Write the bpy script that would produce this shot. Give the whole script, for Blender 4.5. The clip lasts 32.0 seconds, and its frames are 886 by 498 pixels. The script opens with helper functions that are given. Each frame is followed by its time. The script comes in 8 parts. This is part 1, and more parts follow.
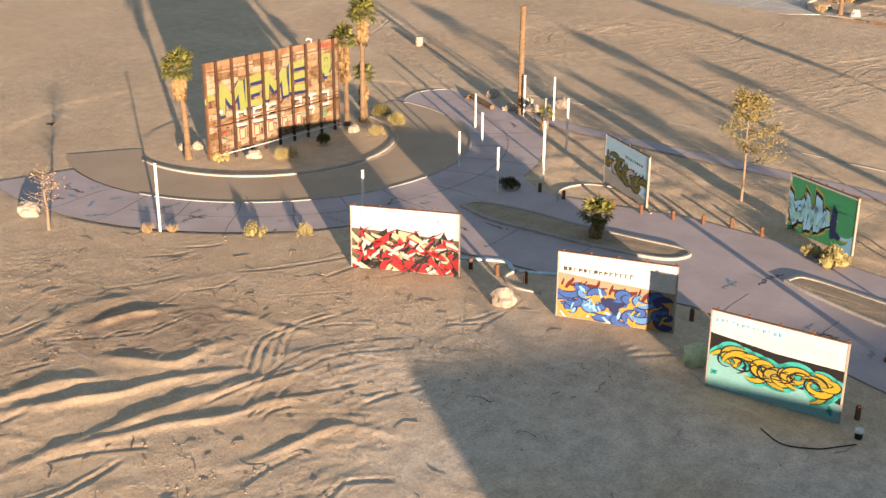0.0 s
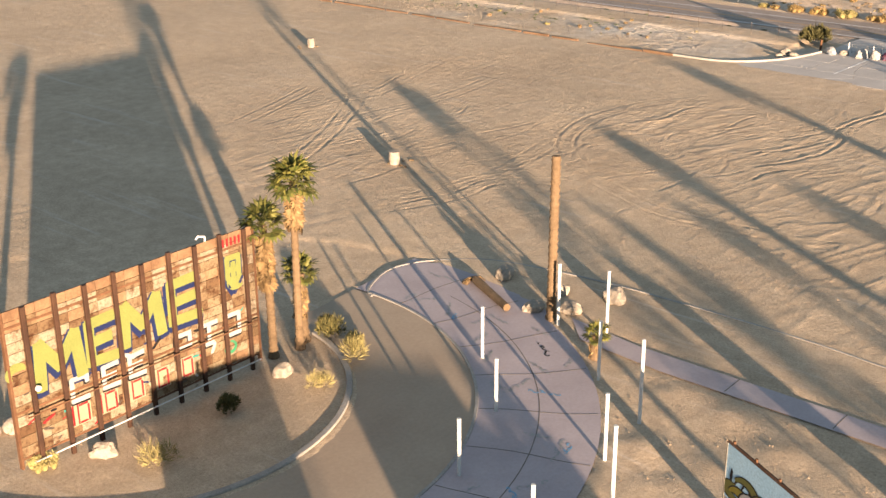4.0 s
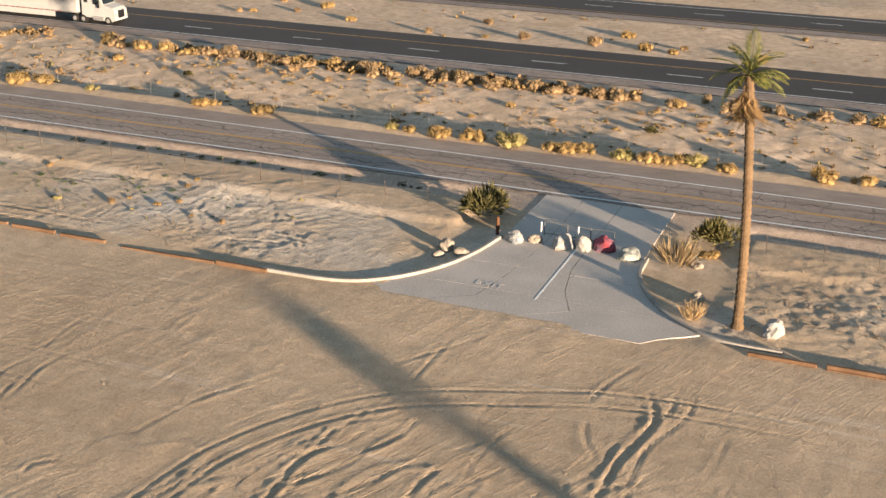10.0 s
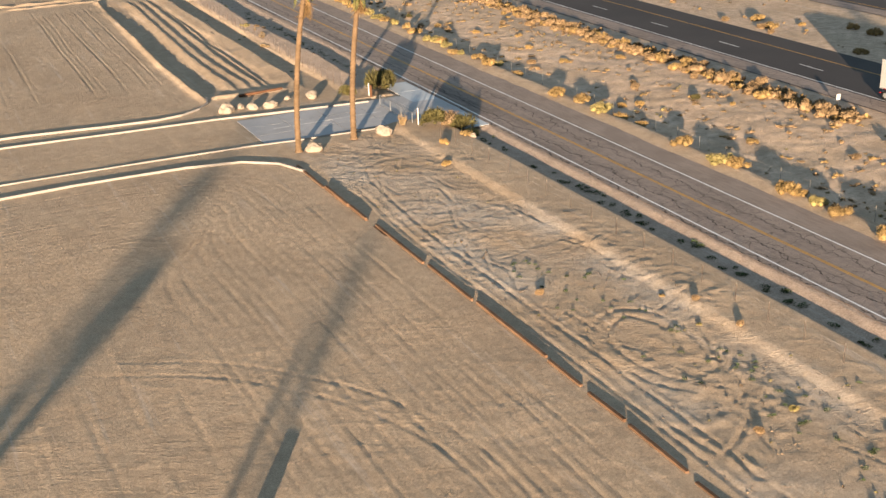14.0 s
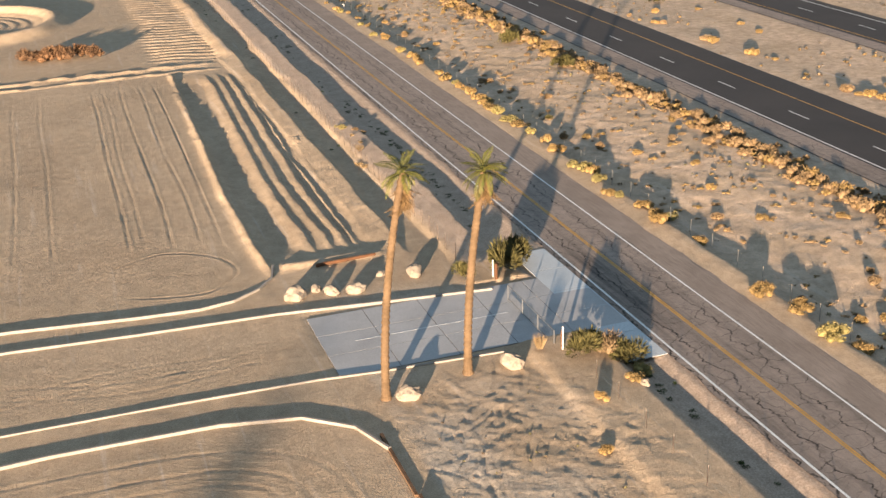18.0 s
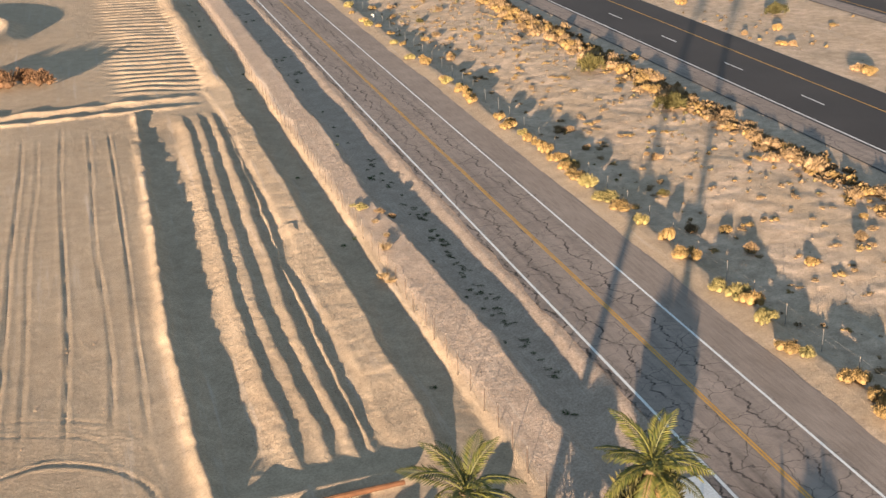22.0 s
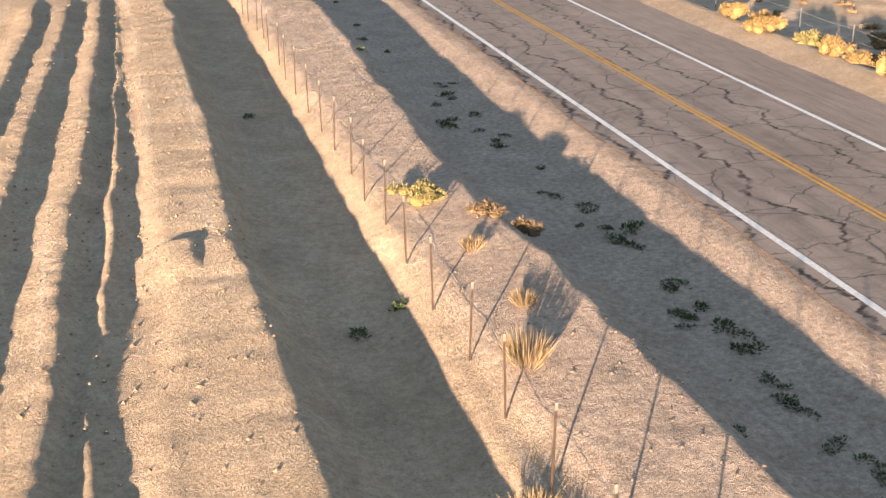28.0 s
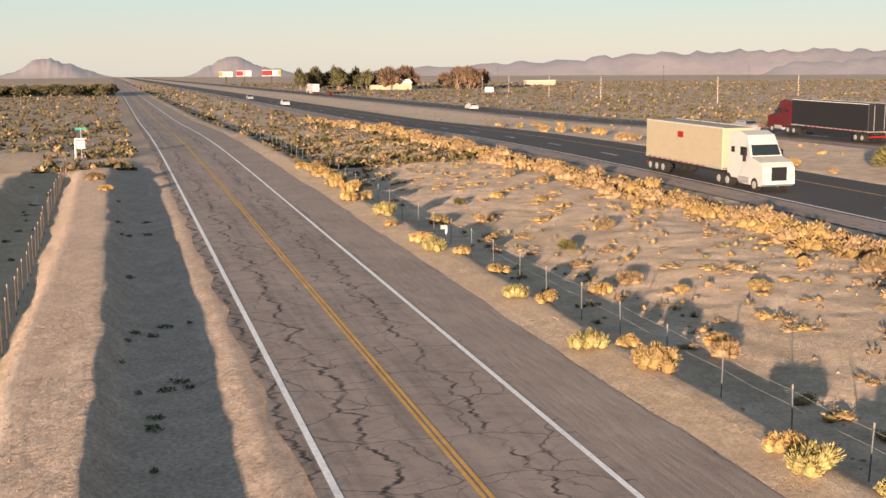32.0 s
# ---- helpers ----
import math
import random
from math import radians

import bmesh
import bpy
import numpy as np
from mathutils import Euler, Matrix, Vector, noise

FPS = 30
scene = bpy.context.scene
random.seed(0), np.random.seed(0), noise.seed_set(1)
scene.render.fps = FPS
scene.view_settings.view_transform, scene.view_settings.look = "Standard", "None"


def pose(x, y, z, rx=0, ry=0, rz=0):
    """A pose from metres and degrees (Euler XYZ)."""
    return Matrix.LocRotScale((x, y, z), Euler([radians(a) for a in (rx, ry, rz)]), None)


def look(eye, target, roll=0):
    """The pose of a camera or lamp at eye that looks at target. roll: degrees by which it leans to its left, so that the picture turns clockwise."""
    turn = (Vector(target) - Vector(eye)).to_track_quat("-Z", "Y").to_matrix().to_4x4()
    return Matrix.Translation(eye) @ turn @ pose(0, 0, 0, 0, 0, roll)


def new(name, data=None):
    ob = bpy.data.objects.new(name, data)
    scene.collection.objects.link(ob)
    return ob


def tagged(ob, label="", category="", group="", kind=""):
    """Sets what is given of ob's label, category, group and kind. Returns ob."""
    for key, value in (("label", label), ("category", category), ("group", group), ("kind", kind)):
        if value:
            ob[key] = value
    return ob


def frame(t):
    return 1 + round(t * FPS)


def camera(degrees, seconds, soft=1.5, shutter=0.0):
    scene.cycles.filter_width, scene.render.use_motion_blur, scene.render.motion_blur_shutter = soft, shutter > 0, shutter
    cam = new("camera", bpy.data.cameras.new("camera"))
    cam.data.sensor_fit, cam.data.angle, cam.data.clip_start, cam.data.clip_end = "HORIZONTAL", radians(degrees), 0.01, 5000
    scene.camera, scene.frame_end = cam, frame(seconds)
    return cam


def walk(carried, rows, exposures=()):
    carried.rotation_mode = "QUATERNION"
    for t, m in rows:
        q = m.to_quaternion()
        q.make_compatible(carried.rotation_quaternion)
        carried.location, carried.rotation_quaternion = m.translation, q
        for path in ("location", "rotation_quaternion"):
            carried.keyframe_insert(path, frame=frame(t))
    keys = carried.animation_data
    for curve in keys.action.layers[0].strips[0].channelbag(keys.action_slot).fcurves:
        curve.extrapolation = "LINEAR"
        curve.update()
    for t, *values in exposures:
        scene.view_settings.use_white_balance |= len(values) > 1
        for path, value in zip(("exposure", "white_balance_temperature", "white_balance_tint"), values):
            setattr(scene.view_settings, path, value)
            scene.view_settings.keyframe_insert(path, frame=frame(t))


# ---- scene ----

cam = camera(40.60, 32.0)
PATH = [
    (0, (-1.205, -4.115, 25.931), (0.184, -2.869, 25.212), 0.4),
    (0.5, (2.618, -0.838, 25.202), (3.999, 0.415, 24.479), 0.3),
    (1, (6.415, 2.763, 24.587), (7.787, 4.026, 23.864), 0.2),
    (1.5, (10.32, 6.086, 24.961), (11.689, 7.352, 24.238), 0.1),
    (2, (14.196, 9.531, 25.116), (15.562, 10.798, 24.391), -0.1),
    (2.5, (18.235, 12.842, 25.36), (19.601, 14.112, 24.637), -0.1),
    (3, (22.087, 16.29, 25.644), (23.453, 17.56, 24.924), -0.1),
    (3.5, (25.749, 19.752, 26.438), (27.125, 21.01, 25.715), -0.3),
    (5.5, (40.265, 32.118, 27.671), (41.777, 33.205, 26.942), -0.3),
    (6, (44.148, 34.923, 28.042), (45.707, 35.94, 27.311), -0.2),
    (6.5, (48.112, 37.436, 28.329), (49.718, 38.374, 27.592), -0.2),
    (7, (52.527, 39.858, 28.475), (54.177, 40.711, 27.735), -0.2),
    (7.5, (56.083, 42.105, 28.684), (57.775, 42.871, 27.942), 0.1),
    (8, (60.265, 44.073, 28.883), (61.991, 44.758, 28.14), 0.2),
    (8.5, (64.767, 45.928, 28.874), (66.494, 46.607, 28.128), 0.4),
    (9, (69.556, 47.865, 28.773), (71.283, 48.543, 28.027), 0.5),
    (9.5, (74.681, 49.499, 29.047), (76.408, 50.18, 28.301), 0.5),
    (10, (79.697, 51.461, 29.115), (81.417, 52.158, 28.37), 0.6),
    (10.5, (85.013, 53.429, 29.186), (86.638, 54.326, 28.443), 0.4),
    (11, (89.55, 55.1, 29.5), (91.021, 56.225, 28.76), -0.2),
    (11.5, (94.327, 56.812, 29.774), (95.553, 58.203, 29.025), -1.0),
    (12, (97.516, 59.578, 30.249), (98.601, 61.083, 29.502), -1.3),
    (12.5, (100.172, 62.717, 31.494), (101.236, 64.234, 30.742), -1.7),
    (13, (102.831, 66.008, 32.488), (103.748, 67.62, 31.739), -2.1),
    (13.5, (105.261, 69.821, 32.623), (106.041, 71.506, 31.881), -2.5),
    (15.5, (112.864, 88.166, 36.124), (113.645, 89.84, 35.357), -1.9),
    (16, (115.013, 92.691, 36.652), (115.784, 94.369, 35.885), -2.0),
    (16.5, (117.351, 98.024, 37.288), (118.032, 99.743, 36.525), -2.0),
    (17, (119.202, 102.546, 37.846), (119.845, 104.279, 37.083), -2.1),
    (17.5, (121.064, 107.378, 37.775), (121.666, 109.127, 37.015), -2.3),
    (18, (122.901, 112.596, 37.717), (123.492, 114.35, 36.959), -2.2),
    (18.5, (124.626, 117.78, 37.774), (125.192, 119.543, 37.017), -2.2),
    (19, (126.29, 122.942, 37.933), (126.823, 124.715, 37.176), -2.2),
    (19.5, (128.029, 128.311, 37.903), (128.56, 130.085, 37.146), -2.3),
    (20, (129.583, 133.36, 38.432), (130.113, 135.133, 37.672), -2.3),
    (20.5, (131.222, 138.638, 38.404), (131.751, 140.41, 37.642), -2.4),
    (21, (132.509, 143.61, 37.204), (133.037, 145.38, 36.439), -2.4),
    (21.5, (133.711, 148.713, 34.502), (134.241, 150.484, 33.74), -2.2),
    (22, (135.002, 154.061, 31.768), (135.534, 155.831, 31.004), -2.2),
    (22.5, (136.449, 159.911, 29.754), (136.986, 161.679, 28.99), -2.1),
    (23, (137.722, 165.743, 28.854), (138.268, 167.507, 28.088), -2.1),
    (23.5, (139.286, 171.316, 27.331), (139.832, 173.081, 26.566), -2.1),
    (24, (140.378, 176.519, 25.206), (140.904, 178.291, 24.442), -2.0),
    (24.5, (141.71, 181.608, 22.965), (142.186, 183.394, 22.201), -2.1),
    (26.5, (144.809, 200.827, 13.82), (145.304, 202.614, 13.07), -0.2),
    (27, (145.553, 203.969, 11.907), (146.038, 205.759, 11.16), -0.6),
    (27.5, (146.207, 207.312, 10.184), (146.692, 209.103, 9.438), -0.5),
    (28, (147.165, 211.319, 9.624), (147.648, 213.113, 8.882), -0.6),
    (28.5, (148.181, 215.804, 9.708), (148.663, 217.595, 8.961), -0.7),
    (29, (149.225, 220.771, 9.746), (149.725, 222.561, 9.008), 0.0),
    (29.5, (150.38, 225.159, 9.952), (150.88, 226.956, 9.229), -0.0),
    (30, (151.663, 229.648, 9.837), (152.162, 231.462, 9.159), -0.1),
    (30.5, (152.671, 234.049, 9.811), (153.178, 235.883, 9.194), -0.2),
    (31, (153.82, 238.598, 9.684), (154.334, 240.456, 9.152), -0.1),
    (31.5, (155.018, 243.159, 9.56), (155.537, 245.042, 9.127), -0.1),
    (32, (156.268, 247.696, 9.426), (156.789, 249.599, 9.102), -0.3),
]
walk(cam, [(t, look(eye, target, roll)) for t, eye, target, roll in PATH], [(0, 2.2, 6550, 10), (1, 1.98, 6700, 10), (2, 1.99, 6750, 10), (3, 2.32, 6600, 9), (3.5, 2.32, 6550, 8), (6, 2.12, 6400, 8), (9, 2.02, 6200, 5), (11, 2.04, 6350, 5), (13, 1.98, 6450, 6), (17, 2.05, 6400, 7), (22, 2.15, 6250, 7), (24, 2.2, 6200, 8), (27, 2.28, 6300, 12), (28, 2.36, 6250, 11), (30, 2.42, 6500, 11), (31, 2.34, 6750, 13), (32, 1.95, 6500, 12)])

# ---- sky and sun: low evening sun, about five degrees up ----
SUN_EL = radians(5.3)
SUN_TO = Vector((0.523, 0.852, 0.0)).normalized()
world = bpy.data.worlds.new("sky")
scene.world = world
world.use_nodes = True
wn = world.node_tree.nodes
sky = wn.new("ShaderNodeTexSky")
sky.sky_type = "NISHITA"
sky.sun_disc = False
sky.sun_elevation = SUN_EL
sky.sun_rotation = math.atan2(-SUN_TO.x, -SUN_TO.y)
sky.altitude = 600
sky.dust_density = 0.0
sky.ozone_density = 2.0
wn["Background"].inputs["Strength"].default_value = 0.07
haze = wn.new("ShaderNodeMix")  # thin bright evening haze over the clear-sky colours
haze.data_type = "RGBA"
haze.inputs[0].default_value = 0.76
sky_dir = wn.new("ShaderNodeTexCoord")
sky_sep = wn.new("ShaderNodeSeparateXYZ")
world.node_tree.links.new(sky_dir.outputs["Generated"], sky_sep.inputs[0])
sky_ramp = wn.new("ShaderNodeValToRGB")
for k, (p, c) in enumerate(((0.0, (2.15, 2.32, 2.5, 1)), (0.05, (1.9, 2.28, 2.55, 1)), (0.2, (1.4, 1.74, 2.05, 1)), (0.5, (1.05, 1.34, 1.68, 1)))):
    if k > 1:
        sky_ramp.color_ramp.elements.new(p)
    sky_ramp.color_ramp.elements[k].position = p
    sky_ramp.color_ramp.elements[k].color = c
world.node_tree.links.new(sky_sep.outputs["Z"], sky_ramp.inputs["Fac"])
world.node_tree.links.new(sky_ramp.outputs["Color"], haze.inputs[7])
world.node_tree.links.new(sky.outputs["Color"], haze.inputs[6])
world.node_tree.links.new(haze.outputs[2], wn["Background"].inputs["Color"])
sun_data = bpy.data.lights.new("sun", "SUN")
sun_data.energy = 5.0
sun_data.angle = radians(0.55)
sun_data.color = (1.0, 0.735, 0.52)
sun = new("sun", sun_data)
sun.matrix_world = look((0, 0, 60), Vector((0, 0, 60)) + SUN_TO * math.cos(SUN_EL) + Vector((0, 0, -math.sin(SUN_EL))))
scene.view_settings.exposure = 2.2

# ---- materials ----
def mat(name, rough=0.9, metal=0.0):
    m = bpy.data.materials.new(name)
    m.use_nodes = True
    b = m.node_tree.nodes["Principled BSDF"]
    b.inputs["Roughness"].default_value = rough
    b.inputs["Metallic"].default_value = metal
    b.inputs["Specular IOR Level"].default_value = 0.25
    return m, m.node_tree.nodes, m.node_tree.links, b


def ramp(nt, links, src, stops):
    r = nt.new("ShaderNodeValToRGB")
    e = r.color_ramp.elements
    while len(e) < len(stops):
        e.new(0.5)
    for k, (p, col) in enumerate(stops):
        e[k].position = p
        e[k].color = (*col, 1) if len(col) == 3 else col
    links.new(src, r.inputs["Fac"])
    return r.outputs["Color"]


def noise_tex(nt, links, coord, scale, detail=6.0, rough=0.6, dist=0.0):
    n = nt.new("ShaderNodeTexNoise")
    n.inputs["Scale"].default_value = scale
    n.inputs["Detail"].default_value = detail
    n.inputs["Roughness"].default_value = rough
    n.inputs["Distortion"].default_value = dist
    links.new(coord, n.inputs["Vector"])
    return n.outputs["Fac"]


def mix(nt, links, fac, a, b, mode="MIX"):
    m = nt.new("ShaderNodeMix")
    m.data_type = "RGBA"
    m.blend_type = mode
    for sock, v in ((m.inputs[0], fac), (m.inputs[6], a), (m.inputs[7], b)):
        if isinstance(v, bpy.types.NodeSocket):
            links.new(v, sock)
        elif isinstance(v, (int, float)):
            sock.default_value = v
        else:
            sock.default_value = (*v, 1)
    return m.outputs[2]


def surface(name, c1, c2, big=0.3, fine=12.0, rough=0.9, bump=0.3, bump_scale=None, metal=0.0, local=True, dist=0.02, grit=0.35):
    """A two-scale mottled surface: c1 to c2 over large blotches, darkened and lightened by grain."""
    m, nt, links, b = mat(name, rough, metal)
    tc = nt.new("ShaderNodeTexCoord").outputs["Object"] if local else nt.new("ShaderNodeNewGeometry").outputs["Position"]
    n1 = noise_tex(nt, links, tc, big, 5)
    n2 = noise_tex(nt, links, tc, fine, 6, 0.7)
    base = ramp(nt, links, n1, [(0.3, c1), (0.7, c2)])
    grain = ramp(nt, links, n2, [(0.25, (1 - grit,) * 3), (0.75, (1 + 0.7 * grit,) * 3)])
    links.new(mix(nt, links, 1.0, base, grain, "MULTIPLY"), b.inputs["Base Color"])
    if bump:
        bp = nt.new("ShaderNodeBump")
        bp.inputs["Strength"].default_value = bump
        bp.inputs["Distance"].default_value = dist
        links.new(n2 if not bump_scale else noise_tex(nt, links, tc, bump_scale, 4), bp.inputs["Height"])
        links.new(bp.outputs["Normal"], b.inputs["Normal"])
    return m


def plain(name, col, rough=0.8, metal=0.0, vary=0.12, scale=6.0):
    return surface(name, tuple(c * (1 - vary) for c in col), tuple(min(1, c * (1 + vary)) for c in col), scale, scale * 8, rough, 0.1, metal=metal)


def sand_material():
    m, nt, links, b = mat("sand", 0.95)
    tc = nt.new("ShaderNodeNewGeometry").outputs["Position"]
    soil = nt.new("ShaderNodeAttribute")
    soil.attribute_name = "soil"
    sep = nt.new("ShaderNodeSeparateColor")
    links.new(soil.outputs["Color"], sep.inputs["Color"])
    big = noise_tex(nt, links, tc, 0.07, 6, 0.6, 0.4)
    mid = noise_tex(nt, links, tc, 0.9, 6, 0.65)
    fine = noise_tex(nt, links, tc, 7.0, 8, 0.75)
    base = ramp(nt, links, big, [(0.3, (0.395, 0.298, 0.203)), (0.7, (0.505, 0.388, 0.27))])
    gravel = ramp(nt, links, fine, [(0.3, (0.37, 0.285, 0.22)), (0.7, (0.5, 0.388, 0.3))])
    clay = ramp(nt, links, mid, [(0.3, (0.43, 0.385, 0.33)), (0.7, (0.56, 0.505, 0.435))])

    litter = ramp(nt, links, mid, [(0.35, (0.48, 0.365, 0.265)), (0.65, (0.64, 0.49, 0.36))])
    col = mix(nt, links, sep.outputs["Red"], base, gravel)
    col = mix(nt, links, sep.outputs["Green"], col, clay)
    col = mix(nt, links, sep.outputs["Blue"], col, litter)
    burnt = nt.new("ShaderNodeAttribute")
    burnt.attribute_name = "burnt"
    col = mix(nt, links, mix(nt, links, 1.0, burnt.outputs["Color"], ramp(nt, links, mid, [(0.38, (0.1, 0.1, 0.1)), (0.58, (0.85, 0.85, 0.85))]), "MULTIPLY"), col, (0.17, 0.115, 0.08))
    tone = ramp(nt, links, mid, [(0.3, (0.82, 0.81, 0.8)), (0.7, (1.1, 1.1, 1.1))])
    col = mix(nt, links, 1.0, col, tone, "MULTIPLY")
    grain = ramp(nt, links, fine, [(0.36, (0.76, 0.74, 0.72)), (0.5, (0.99, 0.99, 0.99)), (0.66, (1.17, 1.17, 1.17))])
    col = mix(nt, links, 1.0, col, grain, "MULTIPLY")
    grit = noise_tex(nt, links, tc, 24.0, 3, 0.7)
    col = mix(nt, links, 1.0, col, ramp(nt, links, grit, [(0.33, (0.76, 0.75, 0.74)), (0.48, (1.0, 1.0, 1.0)), (0.68, (1.14, 1.14, 1.14))]), "MULTIPLY")
    # pale crusted lines left by old rows
    mp = nt.new("ShaderNodeMapping")
    mp.inputs["Scale"].default_value = (1.1, 0.05, 1)
    links.new(tc, mp.inputs["Vector"])
    crust = noise_tex(nt, links, mp.outputs["Vector"], 1.0, 5, 0.7)
    col = mix(nt, links, ramp(nt, links, crust, [(0.58, (0, 0, 0)), (0.7, (0.5, 0.5, 0.5))]), col, (0.56, 0.475, 0.395))
    links.new(col, b.inputs["Base Color"])
    add = nt.new("ShaderNodeMath")
    add.operation = "MULTIPLY_ADD"
    links.new(fine, add.inputs[0])
    add.inputs[1].default_value = 0.5
    links.new(mid, add.inputs[2])
    rub = nt.new("ShaderNodeMath")
    rub.operation = "MULTIPLY_ADD"
    links.new(grit, rub.inputs[0])
    rub.inputs[1].default_value = 0.3
    links.new(add.outputs[0], rub.inputs[2])
    add = rub
    patchy = noise_tex(nt, links, tc, 0.06, 3, 0.5)
    # wind streaks, long and thin, at two widths
    for rot, sx, sy, w in ((-0.38, 0.2, 2.0, 1.9), (-0.55, 0.3, 3.2, 1.2)):
        mp = nt.new("ShaderNodeMapping")
        mp.vector_type = "TEXTURE"
        mp.inputs["Rotation"].default_value = (0, 0, rot)
        mp.inputs["Scale"].default_value = (1 / sx, 1 / sy, 1)
        links.new(tc, mp.inputs["Vector"])
        st = noise_tex(nt, links, mp.outputs["Vector"], 1.0, 4, 0.6, 0.6)
        st = ramp(nt, links, st, [(0.54, (0, 0, 0)), (0.585, (1, 1, 1)), (0.66, (0.15, 0.15, 0.15))])
        nxt = nt.new("ShaderNodeMath")
        nxt.operation = "MULTIPLY_ADD"
        links.new(st, nxt.inputs[0])
        links.new(mix(nt, links, 1.0, ramp(nt, links, patchy, [(0.42, (0.02, 0.02, 0.02)), (0.6, (0.55 * w, 0.55 * w, 0.55 * w))]), soil.outputs["Alpha"], "MULTIPLY"), nxt.inputs[1])
        links.new(add.outputs[0], nxt.inputs[2])
        add = nxt
    bp = nt.new("ShaderNodeBump")
    bp.inputs["Strength"].default_value = 0.95
    bp.inputs["Distance"].default_value = 0.1
    links.new(add.outputs[0], bp.inputs["Height"])
    links.new(bp.outputs["Normal"], b.inputs["Normal"])
    return m


def crack_asphalt():
    """Bleached asphalt: a net of dark tar-filled cracks, finer cracks, oil and patches."""
    m, nt, links, b = mat("old_asphalt", 0.88)
    tc = nt.new("ShaderNodeNewGeometry").outputs["Position"]
    warp = nt.new("ShaderNodeTexNoise")
    warp.inputs["Scale"].default_value = 0.9
    warp.inputs["Detail"].default_value = 5
    links.new(tc, warp.inputs["Vector"])
    wv = nt.new("ShaderNodeVectorMath")
    wv.operation = "MULTIPLY_ADD"
    links.new(warp.outputs["Color"], wv.inputs[0])
    wv.inputs[1].default_value = (1.3, 1.3, 0)
    links.new(tc, wv.inputs[2])

    def cracks(sx, sy, width, seed):
        mp = nt.new("ShaderNodeMapping")
        mp.inputs["Location"].default_value = (seed, seed * 2, 0)
        mp.inputs["Scale"].default_value = (sx, sy, 0)
        links.new(wv.outputs[0], mp.inputs["Vector"])
        v = nt.new("ShaderNodeTexVoronoi")
        v.feature = "DISTANCE_TO_EDGE"
        v.voronoi_dimensions = "2D"
        v.inputs["Scale"].default_value = 1.0
        links.new(mp.outputs[0], v.inputs["Vector"])
        return ramp(nt, links, v.outputs["Distance"], [(0.0, (1, 1, 1)), (width, (0, 0, 0))])

    def long_crack(x0, width, seed):
        """One wandering crack along the road near x0."""
        mp = nt.new("ShaderNodeMapping")
        mp.inputs["Location"].default_value = (0, seed, 0)
        mp.inputs["Scale"].default_value = (0.25, 1, 0)
        links.new(tc, mp.inputs["Vector"])
        wob = noise_tex(nt, links, mp.outputs[0], 0.45, 8, 0.62)
        sx = nt.new("ShaderNodeSeparateXYZ")
        links.new(tc, sx.inputs[0])
        ma = nt.new("ShaderNodeMath")
        ma.operation = "MULTIPLY_ADD"
        links.new(wob, ma.inputs[0])
        ma.inputs[1].default_value = -3.2
        links.new(sx.outputs["X"], ma.inputs[2])
        sub = nt.new("ShaderNodeMath")
        sub.operation = "SUBTRACT"
        links.new(ma.outputs[0], sub.inputs[0])
        sub.inputs[1].default_value = x0 - 1.6
        ab = nt.new("ShaderNodeMath")
        ab.operation = "ABSOLUTE"
        links.new(sub.outputs[0], ab.inputs[0])
        return ramp(nt, links, ab.outputs[0], [(0.0, (1, 1, 1)), (width * 0.5, (0.9, 0.9, 0.9)), (width, (0, 0, 0))])

    big = noise_tex(nt, links, tc, 0.16, 5, 0.6)
    fine = noise_tex(nt, links, tc, 26.0, 4, 0.8)
    mid = noise_tex(nt, links, tc, 1.3, 6, 0.7)
    base = ramp(nt, links, big, [(0.3, (0.252, 0.204, 0.172)), (0.7, (0.33, 0.268, 0.228))])
    mp = nt.new("ShaderNodeMapping")
    mp.inputs["Scale"].default_value = (1.0, 0.035, 0)
    links.new(tc, mp.inputs["Vector"])
    worn = noise_tex(nt, links, mp.outputs[0], 1.5, 5, 0.7)  # long streaks worn by wheels
    base = mix(nt, links, 1.0, base, ramp(nt, links, worn, [(0.32, (0.72, 0.72, 0.73)), (0.5, (1, 1, 1)), (0.68, (1.14, 1.12, 1.1))]), "MULTIPLY")
    mp = nt.new("ShaderNodeMapping")
    mp.inputs["Location"].default_value = (-161.9 / 2.4, -187.0 / 13.0, 0)
    mp.inputs["Scale"].default_value = (1 / 2.4, 1 / 13.0, 0)
    links.new(tc, mp.inputs["Vector"])
    ln = nt.new("ShaderNodeVectorMath")
    ln.operation = "LENGTH"
    links.new(mp.outputs[0], ln.inputs[0])
    tar = mix(nt, links, 1.0, ramp(nt, links, ln.outputs["Value"], [(0.3, (0.8, 0.8, 0.8)), (1.0, (0, 0, 0))]), ramp(nt, links, worn, [(0.4, (1, 1, 1)), (0.6, (0.25, 0.25, 0.25))]), "MULTIPLY")
    base = mix(nt, links, tar, base, (0.07, 0.06, 0.055))  # tyre-black patch at the gate
    grain = ramp(nt, links, fine, [(0.3, (0.72, 0.72, 0.72)), (0.7, (1.25, 1.25, 1.25))])
    spots = ramp(nt, links, mid, [(0.28, (0.72, 0.72, 0.72)), (0.5, (1, 1, 1)), (0.75, (1.1, 1.08, 1.06))])
    col = mix(nt, links, 1.0, mix(nt, links, 1.0, base, grain, "MULTIPLY"), spots, "MULTIPLY")
    part_on = ramp(nt, links, mid, [(0.40, (0.15, 0.15, 0.15)), (0.55, (1, 1, 1))])
    c1 = cracks(0.28, 0.42, 0.016, 3.1)
